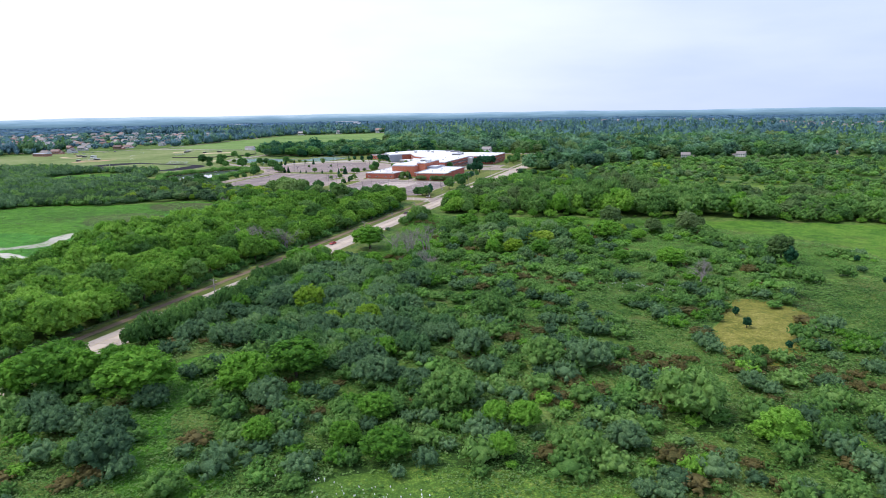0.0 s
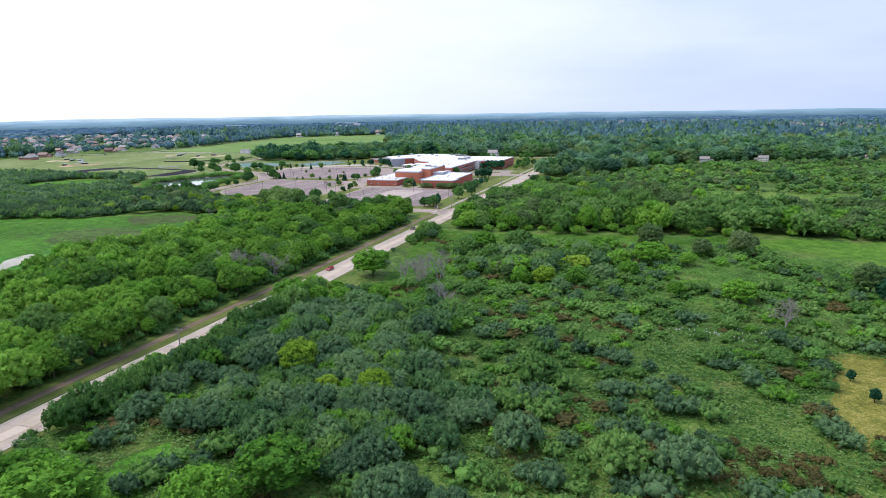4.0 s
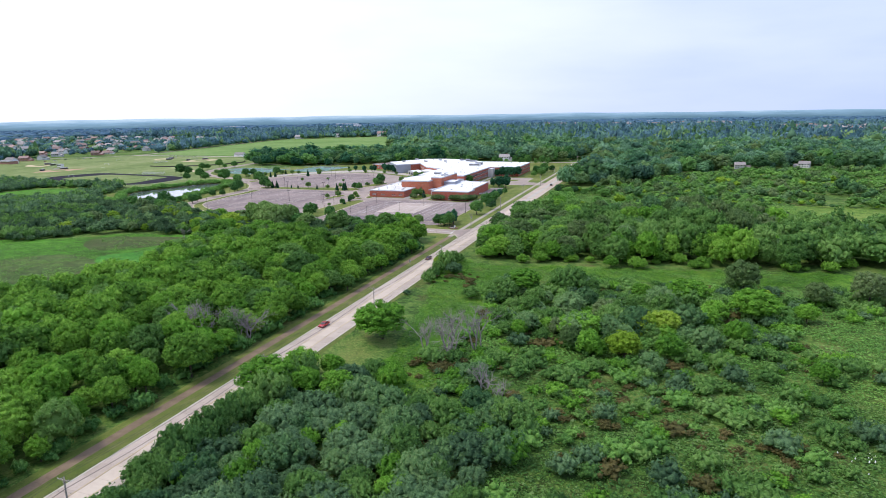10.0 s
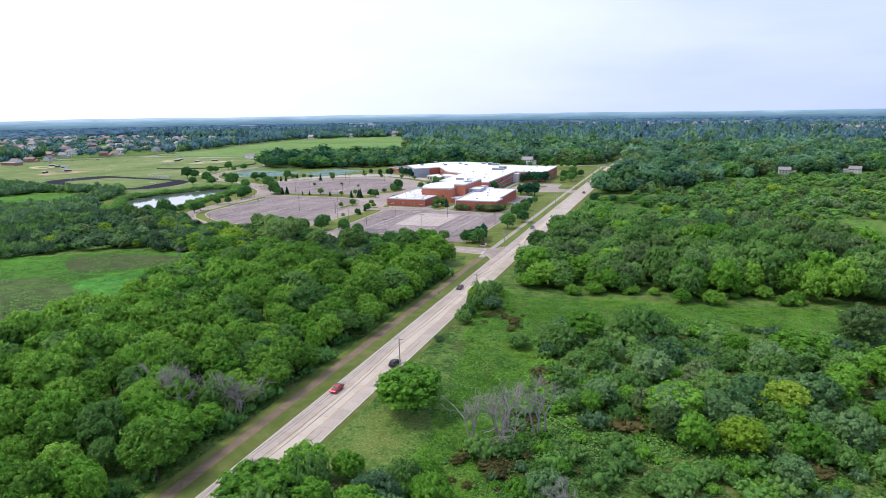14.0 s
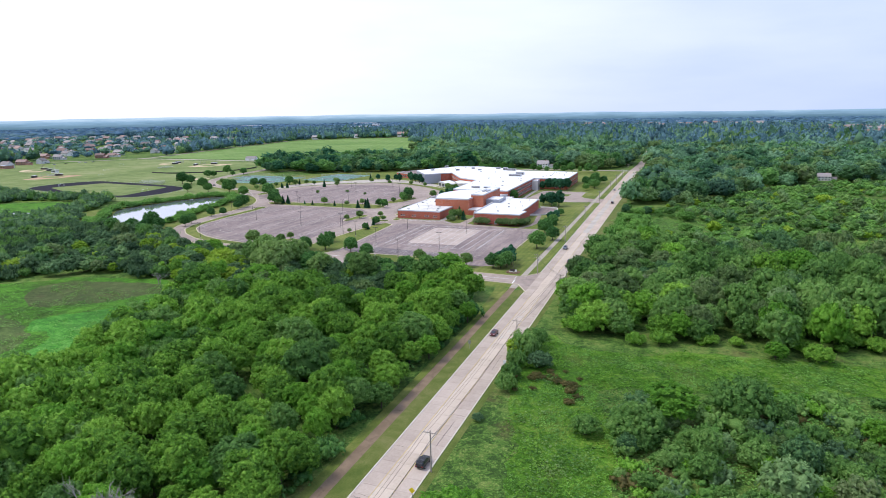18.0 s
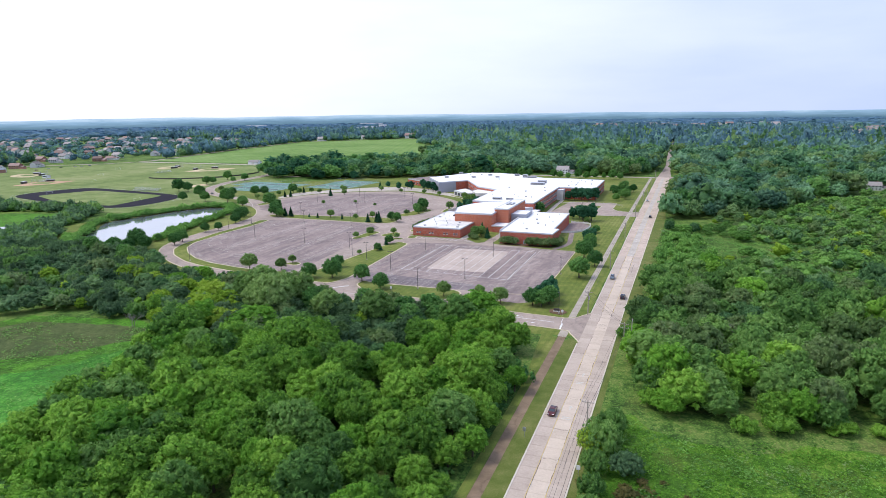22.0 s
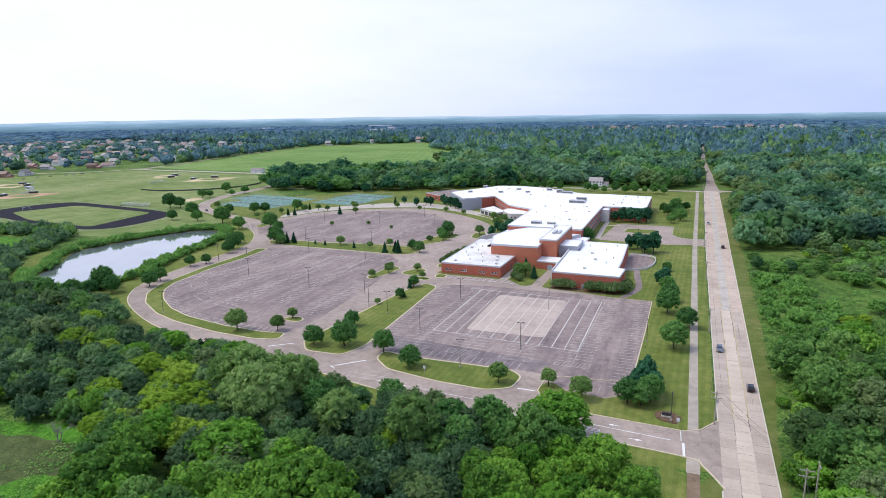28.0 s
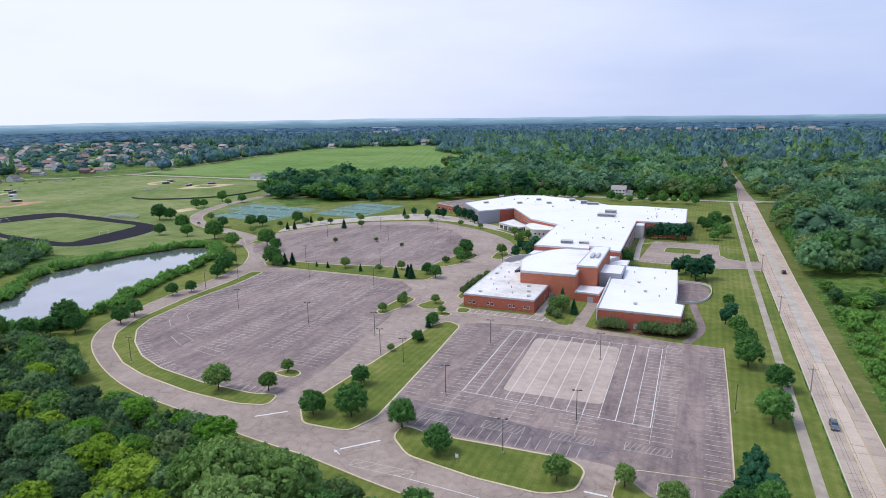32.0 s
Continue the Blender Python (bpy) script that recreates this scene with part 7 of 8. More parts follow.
far_east += [tuple(p) for p in jitter([(-1900, 600), (-1120, 520), (-980, 640), (-1000, 930), (-1060, 1300), (-1850, 1450), (-2400, 1150)], 88, 84, 0.85) if all(math.hypot(p[0] - a, p[1] - c) > 48 for a, c in HOMES)]
far_east += [tuple(p) for p in jitter([(-1010, 1330), (-760, 1560), (-560, 1640), (-640, 2000), (-1400, 1800)], 85, 85, 0.6)]
far_east = [p for p in far_east if abs(p[0] - RX(p[1])) > 25]


def off_houses(xy, room):
    """Drops the trees that stand on a house, or before it where they hide it from the camera."""
    homes = np.array(HOMES + east + far_east + [WOODS_HOME], float)
    front = np.array([46.0] * len(HOMES) + [34.0] * len(east) + [36.0] * len(far_east) + [40.0])
    keep = [not np.any((np.abs(homes[:, 0] - x) < room) & (y - homes[:, 1] < room) & (homes[:, 1] - y < room + front)) for x, y in xy]
    return xy[np.array(keep)]


WOODS = [
    ([(-450, 418), (-416, 432), (-380, 436), (-345, 436), (-300, 465), (-235, 500), (-205, 540), (-260, 640), (-420, 660), (-545, 640), (-540, 570), (-484, 480)], 9.6, 6.0, 10.5, "dark grove behind the tennis courts"),
    ([(-330, 548), (-200, 556), (RX(545) - 12, 552), (-20, 905), (-380, 985), (-420, 800), (-300, 660)], 10.8, 6.9, 12.5, "dense oak woods behind the school"),
    ([(14.5, 272), (40, 262), (60, 255), (98, 330), (165, 440), (330, 490), (640, 480), (700, 500), (700, 905), (-6, 905), (2, 700), (6, 553), (90, 556), (90, 534), (26, 530), (20, 470), (14, 440)], 10.4, 6.6, 12.0, "dense woods east of the road"),
]
GROVE_TONES = (("leaf_conifer", 0.0, 0.3), ("leaf_park", 0.3, 0.58), ("leaf_oak", 0.58, 0.8), ("leaf_grove_hazed", 0.8, 1.0))
TONES = (("leaf_deep_hazed", 0.0, 0.42), ("leaf_grove_hazed", 0.42, 0.64), ("leaf_oak", 0.64, 0.86), ("leaf_olive", 0.86, 0.93), ("leaf_park", 0.93, 1.0))


for n, (poly, step, w, h, label) in enumerate(WOODS):
    spots = jitter(poly, step, 640 + 25 * n, 0.97, warp=22)
    spots = off_houses(spots[(np.abs(spots[:, 0] + np.interp(spots[:, 1], [560, 700, 920, 1100], [4, 3.5, 11.5, 14])) > np.interp(spots[:, 1], [545, 600, 720, 800], [10.5, 8.5, 7, 5])) | (spots[:, 1] < 540)], 17)
    spots = spots[(spots[:, 0] > 13.4) | (spots[:, 1] > 546)] if n == 2 else spots
    rows = rows_of(spots, 1, 1, 24, 0.25)
    grow = np.random.RandomState(26).gamma(9 if n else 5, 1 / (9.0 if n else 5.0), len(rows)).clip(0.5, 1.8)
    rows[:, 3] *= grow
    rows[:, 4] *= 0.55 + 0.45 * grow + 0.25 * soft_noise(spots, 0.012, 5.0)
    tone = ranked(spots, 25 + n, 0.012)
    near = (spots[:, 1] < 600) & (spots[:, 0] > -470) & (spots[:, 0] < 330)
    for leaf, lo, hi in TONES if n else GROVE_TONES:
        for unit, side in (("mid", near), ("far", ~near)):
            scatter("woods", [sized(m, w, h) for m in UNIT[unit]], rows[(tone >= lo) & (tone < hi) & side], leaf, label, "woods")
row = np.array([(14.4, y) for y in np.arange(276, 440, 8)] + [(-44 - 9.5 * k, 500 + (k % 3) * 4) for k in range(9)] + [(-150 - 8 * k, 508 + (k % 3) * 4) for k in range(18)])
row += np.random.RandomState(4).randn(len(row), 2) * 0.8
scatter("woods", [sized(m, 3.4, 8.6) for m in UNIT["near"]], rows_of(row, 1, 1, 26, 0.35), "leaf_park", "tall roadside trees", "trees")
HOUSING = [(-1900, 560), (-1100, 500), (-890, 600), (-960, 930), (-1020, 1300), (-1900, 1500), (-2600, 1200)]
ROADS = [[(-25, 860), (-4, 860), (-4, 1100), (-12, 1500), (-28, 2300), (-46, 2300), (-30, 1500), (-25, 1100)]]
CLEARS = [CROP, SPORTS, [(-2000, 1700), (-1500, 1900), (-1400, 2050), (-2000, 1950)], [(-1500, 260), (-1200, 300), (-1250, 360), (-1600, 330)], [(-985, 440), (-860, 590), (-560, 600), (-560, 640), (-850, 650), (-905, 760), (-960, 740), (-1000, 560)]] + ROADS
MIDDLE = [(-2300, 150), (-1100, 180), (-985, 440), (-870, 610), (-560, 620), (-440, 800), (-380, 990), (0, 905), (700, 905), (1000, 600), (700, 330), (900, 330), (1300, 900), (900, 2100), (-800, 2300), (-1800, 1700)]
spots = off_houses(jitter(MIDDLE, 15.0, 61, 0.96, CLEARS + [HOUSING]), 20)
rows = rows_of(spots, 1, 1, 27, 0.3)
grow = np.random.RandomState(28).gamma(9, 1 / 9.0, len(rows)).clip(0.6, 1.8)
rows[:, 3] *= grow
rows[:, 4] *= 0.6 + 0.5 * grow
# Leaf colours with painted haze take over as the woods recede.
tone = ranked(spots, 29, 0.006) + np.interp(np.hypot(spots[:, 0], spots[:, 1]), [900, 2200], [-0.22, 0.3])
for leaf, lo, hi in (("leaf_deep_hazed", -9, 0.16), ("leaf_oak", 0.16, 0.3), ("leaf_far_green_hazed", 0.3, 0.52), ("leaf_far_hazed", 0.52, 9)):
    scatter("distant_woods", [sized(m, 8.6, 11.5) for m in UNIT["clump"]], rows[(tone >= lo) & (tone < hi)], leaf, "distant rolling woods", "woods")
spots = off_houses(jitter(HOUSING, 17, 62, 0.6, CLEARS), 17)
tone = ranked(spots, 33, 0.01)
# Garden trees share the leaf colours with haze painted in.
for leaf, lo, hi in (("leaf_far_green_hazed", 0, 0.3), ("leaf_deep_hazed", 0.3, 0.5), ("leaf_far_hazed", 0.5, 1)):
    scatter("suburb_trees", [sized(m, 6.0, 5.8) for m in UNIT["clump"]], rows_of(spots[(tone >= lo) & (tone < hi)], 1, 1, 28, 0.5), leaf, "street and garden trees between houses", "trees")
FAR = [(-4300, -200), (-2350, 150), (-1850, 1720), (-800, 2320), (900, 2120), (1320, 900), (1900, 900), (2300, 3000), (1200, 4600), (-1500, 4650), (-3900, 2800)]
ESTATES = [[(-520, 2360), (380, 2360), (420, 2960), (-560, 2980)], SUBURB]
spots = jitter(FAR, 31, 63, 0.95, ESTATES)
reach = np.hypot(spots[:, 0], spots[:, 1])
grown = (reach < 4300) & (soft_noise(spots, 0.0016, 31.0) > 0.26)
spots, reach = spots[grown], reach[grown]
# Painted haze turns bluer with distance from the origin.
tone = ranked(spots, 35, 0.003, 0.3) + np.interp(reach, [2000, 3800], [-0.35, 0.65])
for leaf, lo, hi in (("leaf_far_green_hazed", -9, 0.1), ("leaf_far_hazed", 0.1, 0.6), ("leaf_horizon_hazed", 0.6, 9)):
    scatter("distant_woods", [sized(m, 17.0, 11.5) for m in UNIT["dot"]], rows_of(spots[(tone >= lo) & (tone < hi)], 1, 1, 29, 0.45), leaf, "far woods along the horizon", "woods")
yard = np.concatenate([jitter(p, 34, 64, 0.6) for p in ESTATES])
scatter("suburb_trees", [sized(m, 5.5, 5.0) for m in UNIT["dot"]], rows_of(yard, 1, 1, 30, 0.4), "leaf_far_green_hazed", "garden trees of the far estates", "trees")
# Added glowing strip of painted haze; its height is fitted to the camera's view.
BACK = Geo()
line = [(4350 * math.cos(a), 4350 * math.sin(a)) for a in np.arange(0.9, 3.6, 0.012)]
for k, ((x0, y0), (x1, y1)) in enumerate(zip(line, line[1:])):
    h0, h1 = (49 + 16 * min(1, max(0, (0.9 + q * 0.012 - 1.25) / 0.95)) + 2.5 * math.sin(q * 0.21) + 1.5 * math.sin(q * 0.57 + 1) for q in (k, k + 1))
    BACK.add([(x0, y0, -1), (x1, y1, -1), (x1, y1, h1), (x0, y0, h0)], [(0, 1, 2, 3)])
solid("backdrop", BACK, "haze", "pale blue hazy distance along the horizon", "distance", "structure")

# ---- road furniture ----


def utility_pole(x, y, h=10.5, arms=1, turn=0.0):
    u = thing("utility_pole", (x, y, 0), "weathered wooden utility pole with a crossarm beside the road", "utility pole", "utility poles along the road", turn=turn)
    part("pole", Geo().tube((0, 0, 0), (0, 0, h), 0.2, 0.13, 8), "wood_pole", u)
    for k in range(arms):
        z = h - 0.5 - 1.3 * k
        part("crossarm", Geo().box(-1.4, -0.16, z - 0.07, 1.4, -0.02, z + 0.07).tube((-0.8, -0.1, z), (0, -0.1, z - 0.7), 0.03, 0.03, 4).tube((0.8, -0.1, z), (0, -0.1, z - 0.7), 0.03, 0.03, 4), "wood_pole", u)
        for x0 in (-1.25, -0.5, 1.25):
            part("insulator", Geo().tube((x0, -0.09, z + 0.07), (x0, -0.09, z + 0.32), 0.07, 0.04, 6), "insulator", u)
    if int(abs(y)) % 3 == 0:
        part("transformer", Geo().tube((0.32, 0, h - 3.2), (0.32, 0, h - 2.1), 0.26, 0.26, 10), "unit", u)
    return (x, y, h)


EAST = [(RX(y) + 6.2, y) for y in (-466, -400, -333, -262, -205, -140, -67)] + [(12.4, -8)]
WEST = [(RX(y) - 6.6, y) for y in (24, 98, 176, 256, 333, 388, 452, 520)]
for x, y in EAST + WEST:
    utility_pole(x, y, 9.4, 2 if y > -20 and y < 30 else 1)
utility_pole(14.6, -7, 10.5, 1, 90)


def span_wires(tops, name, label, offsets, sag=0.9, r=0.035):
    g = Geo()
    for (x0, y0), (x1, y1) in zip(tops, tops[1:]):
        for dx, z in offsets:
            pts = [(x0 + (x1 - x0) * t + dx, y0 + (y1 - y0) * t, z - sag * 4 * t * (1 - t)) for t in np.linspace(0, 1, 9)]
            for a, c in zip(pts, pts[1:]):
                g.tube(a, c, r, r, 4, False)
    solid(name, g, "wire", label, "power line")


span_wires(EAST, "power_line", "black overhead cables strung between roadside poles", ((-1.25, 9.25), (-0.5, 9.25), (1.25, 9.25)), 0.9, 0.026)
span_wires(EAST, "telephone_cable", "thick black telephone cable under the power lines", ((0.0, 7.2),), 1.0, 0.045)
span_wires(EAST[-1:] + WEST, "power_line", "overhead cables strung along the school frontage", ((-1.25, 9.25), (-0.5, 9.25), (1.25, 9.25)), 0.8, 0.025)


def lamp_post(x, y, h=9.5, turn=0.0, heads=2):
    u = thing("lamp_post", (x, y, 0.07), "tall dark car park lamp post with box heads", "lamp post", "lamp posts of the car parks", turn=turn)
    part("base", Geo().tube((0, 0, 0), (0, 0, 0.7), 0.32, 0.3, 10), "walk", u, "concrete base")
    part("pole", Geo().tube((0, 0, 0.7), (0, 0, h), 0.11, 0.08, 8), "dark_metal", u)
    for s in (-1, 1)[:heads]:
        part("arm", Geo().tube((0, 0, h - 0.1), (s * 0.7, 0, h - 0.02), 0.05, 0.05, 6), "dark_metal", u)
        head = part("lamp_head", Geo().box(s * 0.95 - 0.38, -0.22, h - 0.12, s * 0.95 + 0.38, 0.22, h + 0.1), "dark_metal", u)
        part("lens", Geo().box(s * 0.95 - 0.3, -0.16, h - 0.15, s * 0.95 + 0.3, 0.16, h - 0.121), "lamp_white", head)


for x, y in ((-222, 108), (-181.5, 102), (-184, 161), (-139, 84), (-223, 163), (-203, 203), (-248, 196), (-216, 46.5), (-187, 268), (-127, 78), (-262, 131), (-105, 62), (-105.7, 106.5), (-65.3, 58.6), (-66.4, 106), (-79, 36), (-232, 268), (-276, 262), (-255, 300), (-212, 306), (-150, 100)):
    lamp_post(x, y, 9.5, 12)
for x, y in ((-25.4, 80.5), (-46, 262), (-140, 230), (-292, 188), (-258, 150), (-14.4, 22)):
    lamp_post(x, y, 8.5, 90, 1)


def road_sign(x, y, mat, label, diamond=False):
    u = thing("road_sign", (x, y, 0), label, "road sign", "road signs")
    part("post", Geo().box(-0.05, -0.05, 0, 0.05, 0.05, 2.6), "fence", u)
    if diamond:
        part("panel", Geo().add([(0, -0.07, 1.5), (0.65, -0.07, 2.15), (0, -0.07, 2.8), (-0.65, -0.07, 2.15), (0, -0.1, 1.5), (0.65, -0.1, 2.15), (0, -0.1, 2.8), (-0.65, -0.1, 2.15)], [(0, 1, 2, 3), (7, 6, 5, 4), (0, 4, 5, 1), (1, 5, 6, 2), (2, 6, 7, 3), (3, 7, 4, 0)]), mat, u)
    else:
        part("panel", Geo().box(-0.4, -0.1, 1.6, 0.4, -0.06, 2.6), mat, u)


road_sign(RX(-150) + 6.3, -150, "sign_yellow", "yellow diamond warning sign beside the road", True)
road_sign(RX(-84) + 6.9, -84, "sign_white", "white rectangular sign beside the road")
road_sign(RX(-72) - 7.6, -72, "fence", "green-grey sign on the verge beside the trail")
road_sign(-12.6, 19.4, "sign_white", "small white sign by the school drive")
road_sign(-88, 28, "sign_white", "small white sign on the grass island")
stone = thing("monument_sign", (-15.6, 24, 0.16), "low dark monument sign on a mulch bed", "sign")
part("plinth", Geo().box(-1.3, -0.3, 0, 1.3, 0.3, 0.35), "pale_wall", stone)
part("panel", Geo().box(-1.1, -0.18, 0.35, 1.1, 0.18, 1.3), "dark_metal", stone)

# ---- vehicles ----


def car_profile(kind):
    if kind == "suv":
        return [(-2.3, 0.5), (-2.32, 0.95), (-2.2, 1.1), (-2.05, 1.62), (-1.7, 1.74), (0.2, 1.74), (0.85, 1.2), (1.95, 1.05), (2.25, 0.85), (2.3, 0.5)], [(-2.0, 1.14), (-1.85, 1.6), (0.12, 1.64), (0.62, 1.18)], 0.94
    return [(-2.25, 0.42), (-2.3, 0.85), (-2.1, 1.0), (-1.5, 1.05), (-0.85, 1.44), (0.25, 1.46), (1.05, 1.0), (1.95, 0.86), (2.25, 0.68), (2.28, 0.42)], [(-1.35, 1.06), (-0.8, 1.38), (0.2, 1.4), (0.82, 1.02)], 0.9


def car(name, x, y, turn, paint, label, kind="sedan"):
    body_mat = plain_mat("car_paint_" + name, paint, 0.25, 0.3, 0.6, vary=0.03)
    M["now"] = body_mat
    u = thing(name, (x, y, 0.09), label, "car", turn=turn)
    prof, glass, w = car_profile(kind)
    n = len(prof)
    g = Geo()
    tuck = [(a, 0.8 if z > 1.3 else 0.95 if z > 0.9 else 1.0) for a, z in prof]
    v = [(a, s * w * t, z) for s in (-1, 1) for (a, z), (_, t) in zip(prof, tuck)]
    g.add(v, [tuple(range(n)), tuple(range(2 * n - 1, n - 1, -1))] + [(i, n + i, n + (i + 1) % n, (i + 1) % n) for i in range(n)])
    body = part("body", g, "now", u)
    for s in (-1, 1):
        lo, hi = w * 0.94, w * 0.83
        q = [(a, s * ((hi if z > 1.3 else lo) + 0.02), z) for a, z in glass]
        part("side_window", Geo().add(q + [(a, b - s * 0.05, z) for a, b, z in q], [(0, 1, 2, 3), (7, 6, 5, 4), (0, 4, 5, 1), (1, 5, 6, 2), (2, 6, 7, 3), (3, 7, 4, 0)]), "glass", body)
    (a0, z0), (a1, z1) = glass[3], glass[2]
    part("windscreen", Geo().add([(a0 + 0.28, -w * 0.8, z0 - 0.02), (a0 + 0.28, w * 0.8, z0 - 0.02), (a1 + 0.2, w * 0.72, z1 + 0.02), (a1 + 0.2, -w * 0.72, z1 + 0.02), (a0 + 0.2, -w * 0.8, z0 - 0.06), (a0 + 0.2, w * 0.8, z0 - 0.06), (a1 + 0.12, w * 0.72, z1 - 0.02), (a1 + 0.12, -w * 0.72, z1 - 0.02)], [(0, 1, 2, 3), (7, 6, 5, 4), (0, 4, 5, 1), (1, 5, 6, 2), (2, 6, 7, 3), (3, 7, 4, 0)]), "glass", body)
    (a0, z0), (a1, z1) = glass[0], glass[1]
    part("rear_window", Geo().box(a0 - 0.22, -w * 0.74, z0 + 0.04, a1 - 0.12, w * 0.74, z1 - 0.02), "glass", body)
    for s in (-1, 1):
        part("headlight", Geo().box(2.16, s * 0.62 - 0.2, 0.68, 2.27, s * 0.62 + 0.2, 0.82), "lamp_white", body)
        part("tail_light", Geo().box(-2.33, s * 0.66 - 0.18, 0.78, -2.22, s * 0.66 + 0.18, 0.95), "lamp_red", body)
        for a in (-1.4, 1.42):
            wheel = part("wheel", Geo().tube((a, s * (w - 0.2), 0.33), (a, s * (w + 0.02), 0.33), 0.33, 0.33, 14), "rubber", u)
            part("rim", Geo().tube((a, s * (w + 0.02), 0.33), (a, s * (w + 0.035), 0.33), 0.21, 0.19, 10), "rim", wheel)


car("red_car", RX(-158) - 3.7, -158, -89.4, (0.42, 0.015, 0.02), "red saloon car on the road")
car("black_car", RX(-138) + 3.7, -138, 90.6, (0.012, 0.013, 0.016), "black estate car on the road", "suv")
car("dark_red_car", RX(-58) - 3.7, -58, -89.4, (0.10, 0.02, 0.025), "dark red car on the road")
car("grey_car", RX(80) - 3.6, 80, -89.4, (0.14, 0.17, 0.20), "grey-blue estate car on the road", "suv")
car("navy_car", RX(50) + 3.7, 50, 90.6, (0.02, 0.022, 0.032), "dark navy car on the road", "suv")
car("dark_car", RX(256) + 3.6, 256, 90.6, (0.015, 0.015, 0.016), "dark car far along the road", "suv")
car("silver_car", RX(340) - 3.6, 340, -89.4, (0.40, 0.41, 0.42), "silver car far along the road")
car("black_saloon", -409, 281, -30, (0.015, 0.015, 0.018), "black car on the curving service drive")
for k, (x, y, c) in enumerate(((-884, 463, (0.5, 0.5, 0.5)), (-876, 438, (0.3, 0.03, 0.03)), (-874, 500, (0.6, 0.6, 0.58)), (-867, 520, (0.1, 0.12, 0.2)), (-880, 480, (0.04, 0.04, 0.04)), (-870, 508, (0.55, 0.55, 0.55)))):
    car("parked_car", x, y, 60 + 5 * k, c, "parked car beside the distant street")

# ---- playing fields ----
track = thing("running_track", (0, 0, 0), "black running track round a grass field", "running track", "", "structure")
OUT = smooth_line([(-604, 228), (-602, 262), (-584, 287), (-540, 284), (-493, 277), (-446, 267.5), (-424, 253), (-414, 222), (-418, 191), (-440, 180), (-490, 186), (-540, 196), (-588, 209)], True)
INN = [(-578, 223), (-557, 273), (-450, 260), (-439, 190), (-519, 198)]
part("running_surface", Geo().sheet(OUT, 0.07), "track", track)
part("infield_grass", Geo().sheet(rounded(INN, 9.0, 5), 0.085), "sports", track)
for k in range(1, 6):
    part("lane_line", Geo().ribbon(offset(OUT, 1.1 * k, True), 0.05, 0.078, True), "fence", track)


def bleachers(x, y, turn, length, tiers):
    u = thing("bleachers", (x, y, 0), "aluminium bleachers beside the playing field", "bleachers", "bleachers", turn=turn)
    for k in range(tiers):
        part("bench", Geo().box(-length / 2, k * 0.75, 0.4 + 0.38 * k, length / 2, k * 0.75 + 0.3, 0.46 + 0.38 * k), "alu", u)
        part("footboard", Geo().box(-length / 2, k * 0.75 + 0.32, 0.2 + 0.38 * k, length / 2, k * 0.75 + 0.72, 0.24 + 0.38 * k), "alu", u)
    for a in np.linspace(-length / 2 + 0.4, length / 2 - 0.4, 6):
        part("frame", Geo().tube((a, 0, 0), (a, 0, 0.4), 0.05, 0.05, 5).tube((a, tiers * 0.75, 0), (a, tiers * 0.75, 0.38 * tiers), 0.05, 0.05, 5).tube((a, 0, 0.2), (a, tiers * 0.75, 0.38 * tiers), 0.05, 0.05, 5), "fence", u)
    part("back_rail", Geo().tube((-length / 2, tiers * 0.75, 0.38 * tiers + 1), (length / 2, tiers * 0.75, 0.38 * tiers + 1), 0.04, 0.04, 5), "fence", u)


bleachers(-501, 285, 2, 34, 7)
bleachers(-648, 457, 88, 26, 5)
bleachers(-706, 322, 30, 10, 5)


def diamond(cx, cy, turn, r, dirt, label):
    """Ball field: a dirt arc, grass infield, backstop and dugouts."""
    u = thing("ball_diamond", (cx, cy, 0), label, "ball field", "ball fields", "structure", turn)
    arc = [(0, 0)] + [(r * math.cos(a), r * math.sin(a)) for a in np.linspace(radians(-8), radians(98), 20)]
    part("dirt", Geo().sheet(arc, 0.05), dirt, u)
    q = r * 0.2
    part("infield", Geo().sheet([(q * 0.55, q * 0.55), (r * 0.62, q * 0.6), (r * 0.62, r * 0.62), (q * 0.6, r * 0.62)], 0.065), "sports", u)
    bs = Geo()
    for k in range(7):
        a = radians(150 + 25 * k)
        bs.tube((4 * math.cos(a), 4 * math.sin(a), 0), (4 * math.cos(a), 4 * math.sin(a), 5), 0.07, 0.07, 5)
        for z in (1.5, 3.2, 5):
            b = radians(150 + 25 * (k + 1))
            if k < 6:
                bs.tube((4 * math.cos(a), 4 * math.sin(a), z), (4 * math.cos(b), 4 * math.sin(b), z), 0.05, 0.05, 4)
    part("backstop", bs, "fence", u)
    for x0, y0, x1, y1 in ((10, -7, 19, -4), (-7, 10, -4, 19)):
        dug = part("dugout", Geo().box(x0, y0, 0, x1, y1, 2.3), "dark_metal", u)
        part("dugout_roof", Geo().box(x0 - 0.4, y0 - 0.4, 2.3, x1 + 0.4, y1 + 0.4, 2.5), "trim_metal", dug)


diamond(-635, 518, -72, 46, "infield", "sandy ball field with a grass infield and backstop")
diamond(-690, 530, 170, 32, "infield", "smaller sandy ball field with a backstop")
diamond(-712, 318, -62, 44, "clay", "clay ball field with a backstop and dugouts")
diamond(-800, 395, 200, 40, "infield", "distant sandy ball field")
press = thing("press_box", (-716, 336, 0), "small white press box on stilts behind the ball field", "press box")
part("cabin", Geo().box(-4, -2.5, 3, 4, 2.5, 6.4), "sign_white", press)
part("roof", Geo().box(-4.4, -2.9, 6.4, 4.4, 2.9, 6.7), "trim_metal", press)
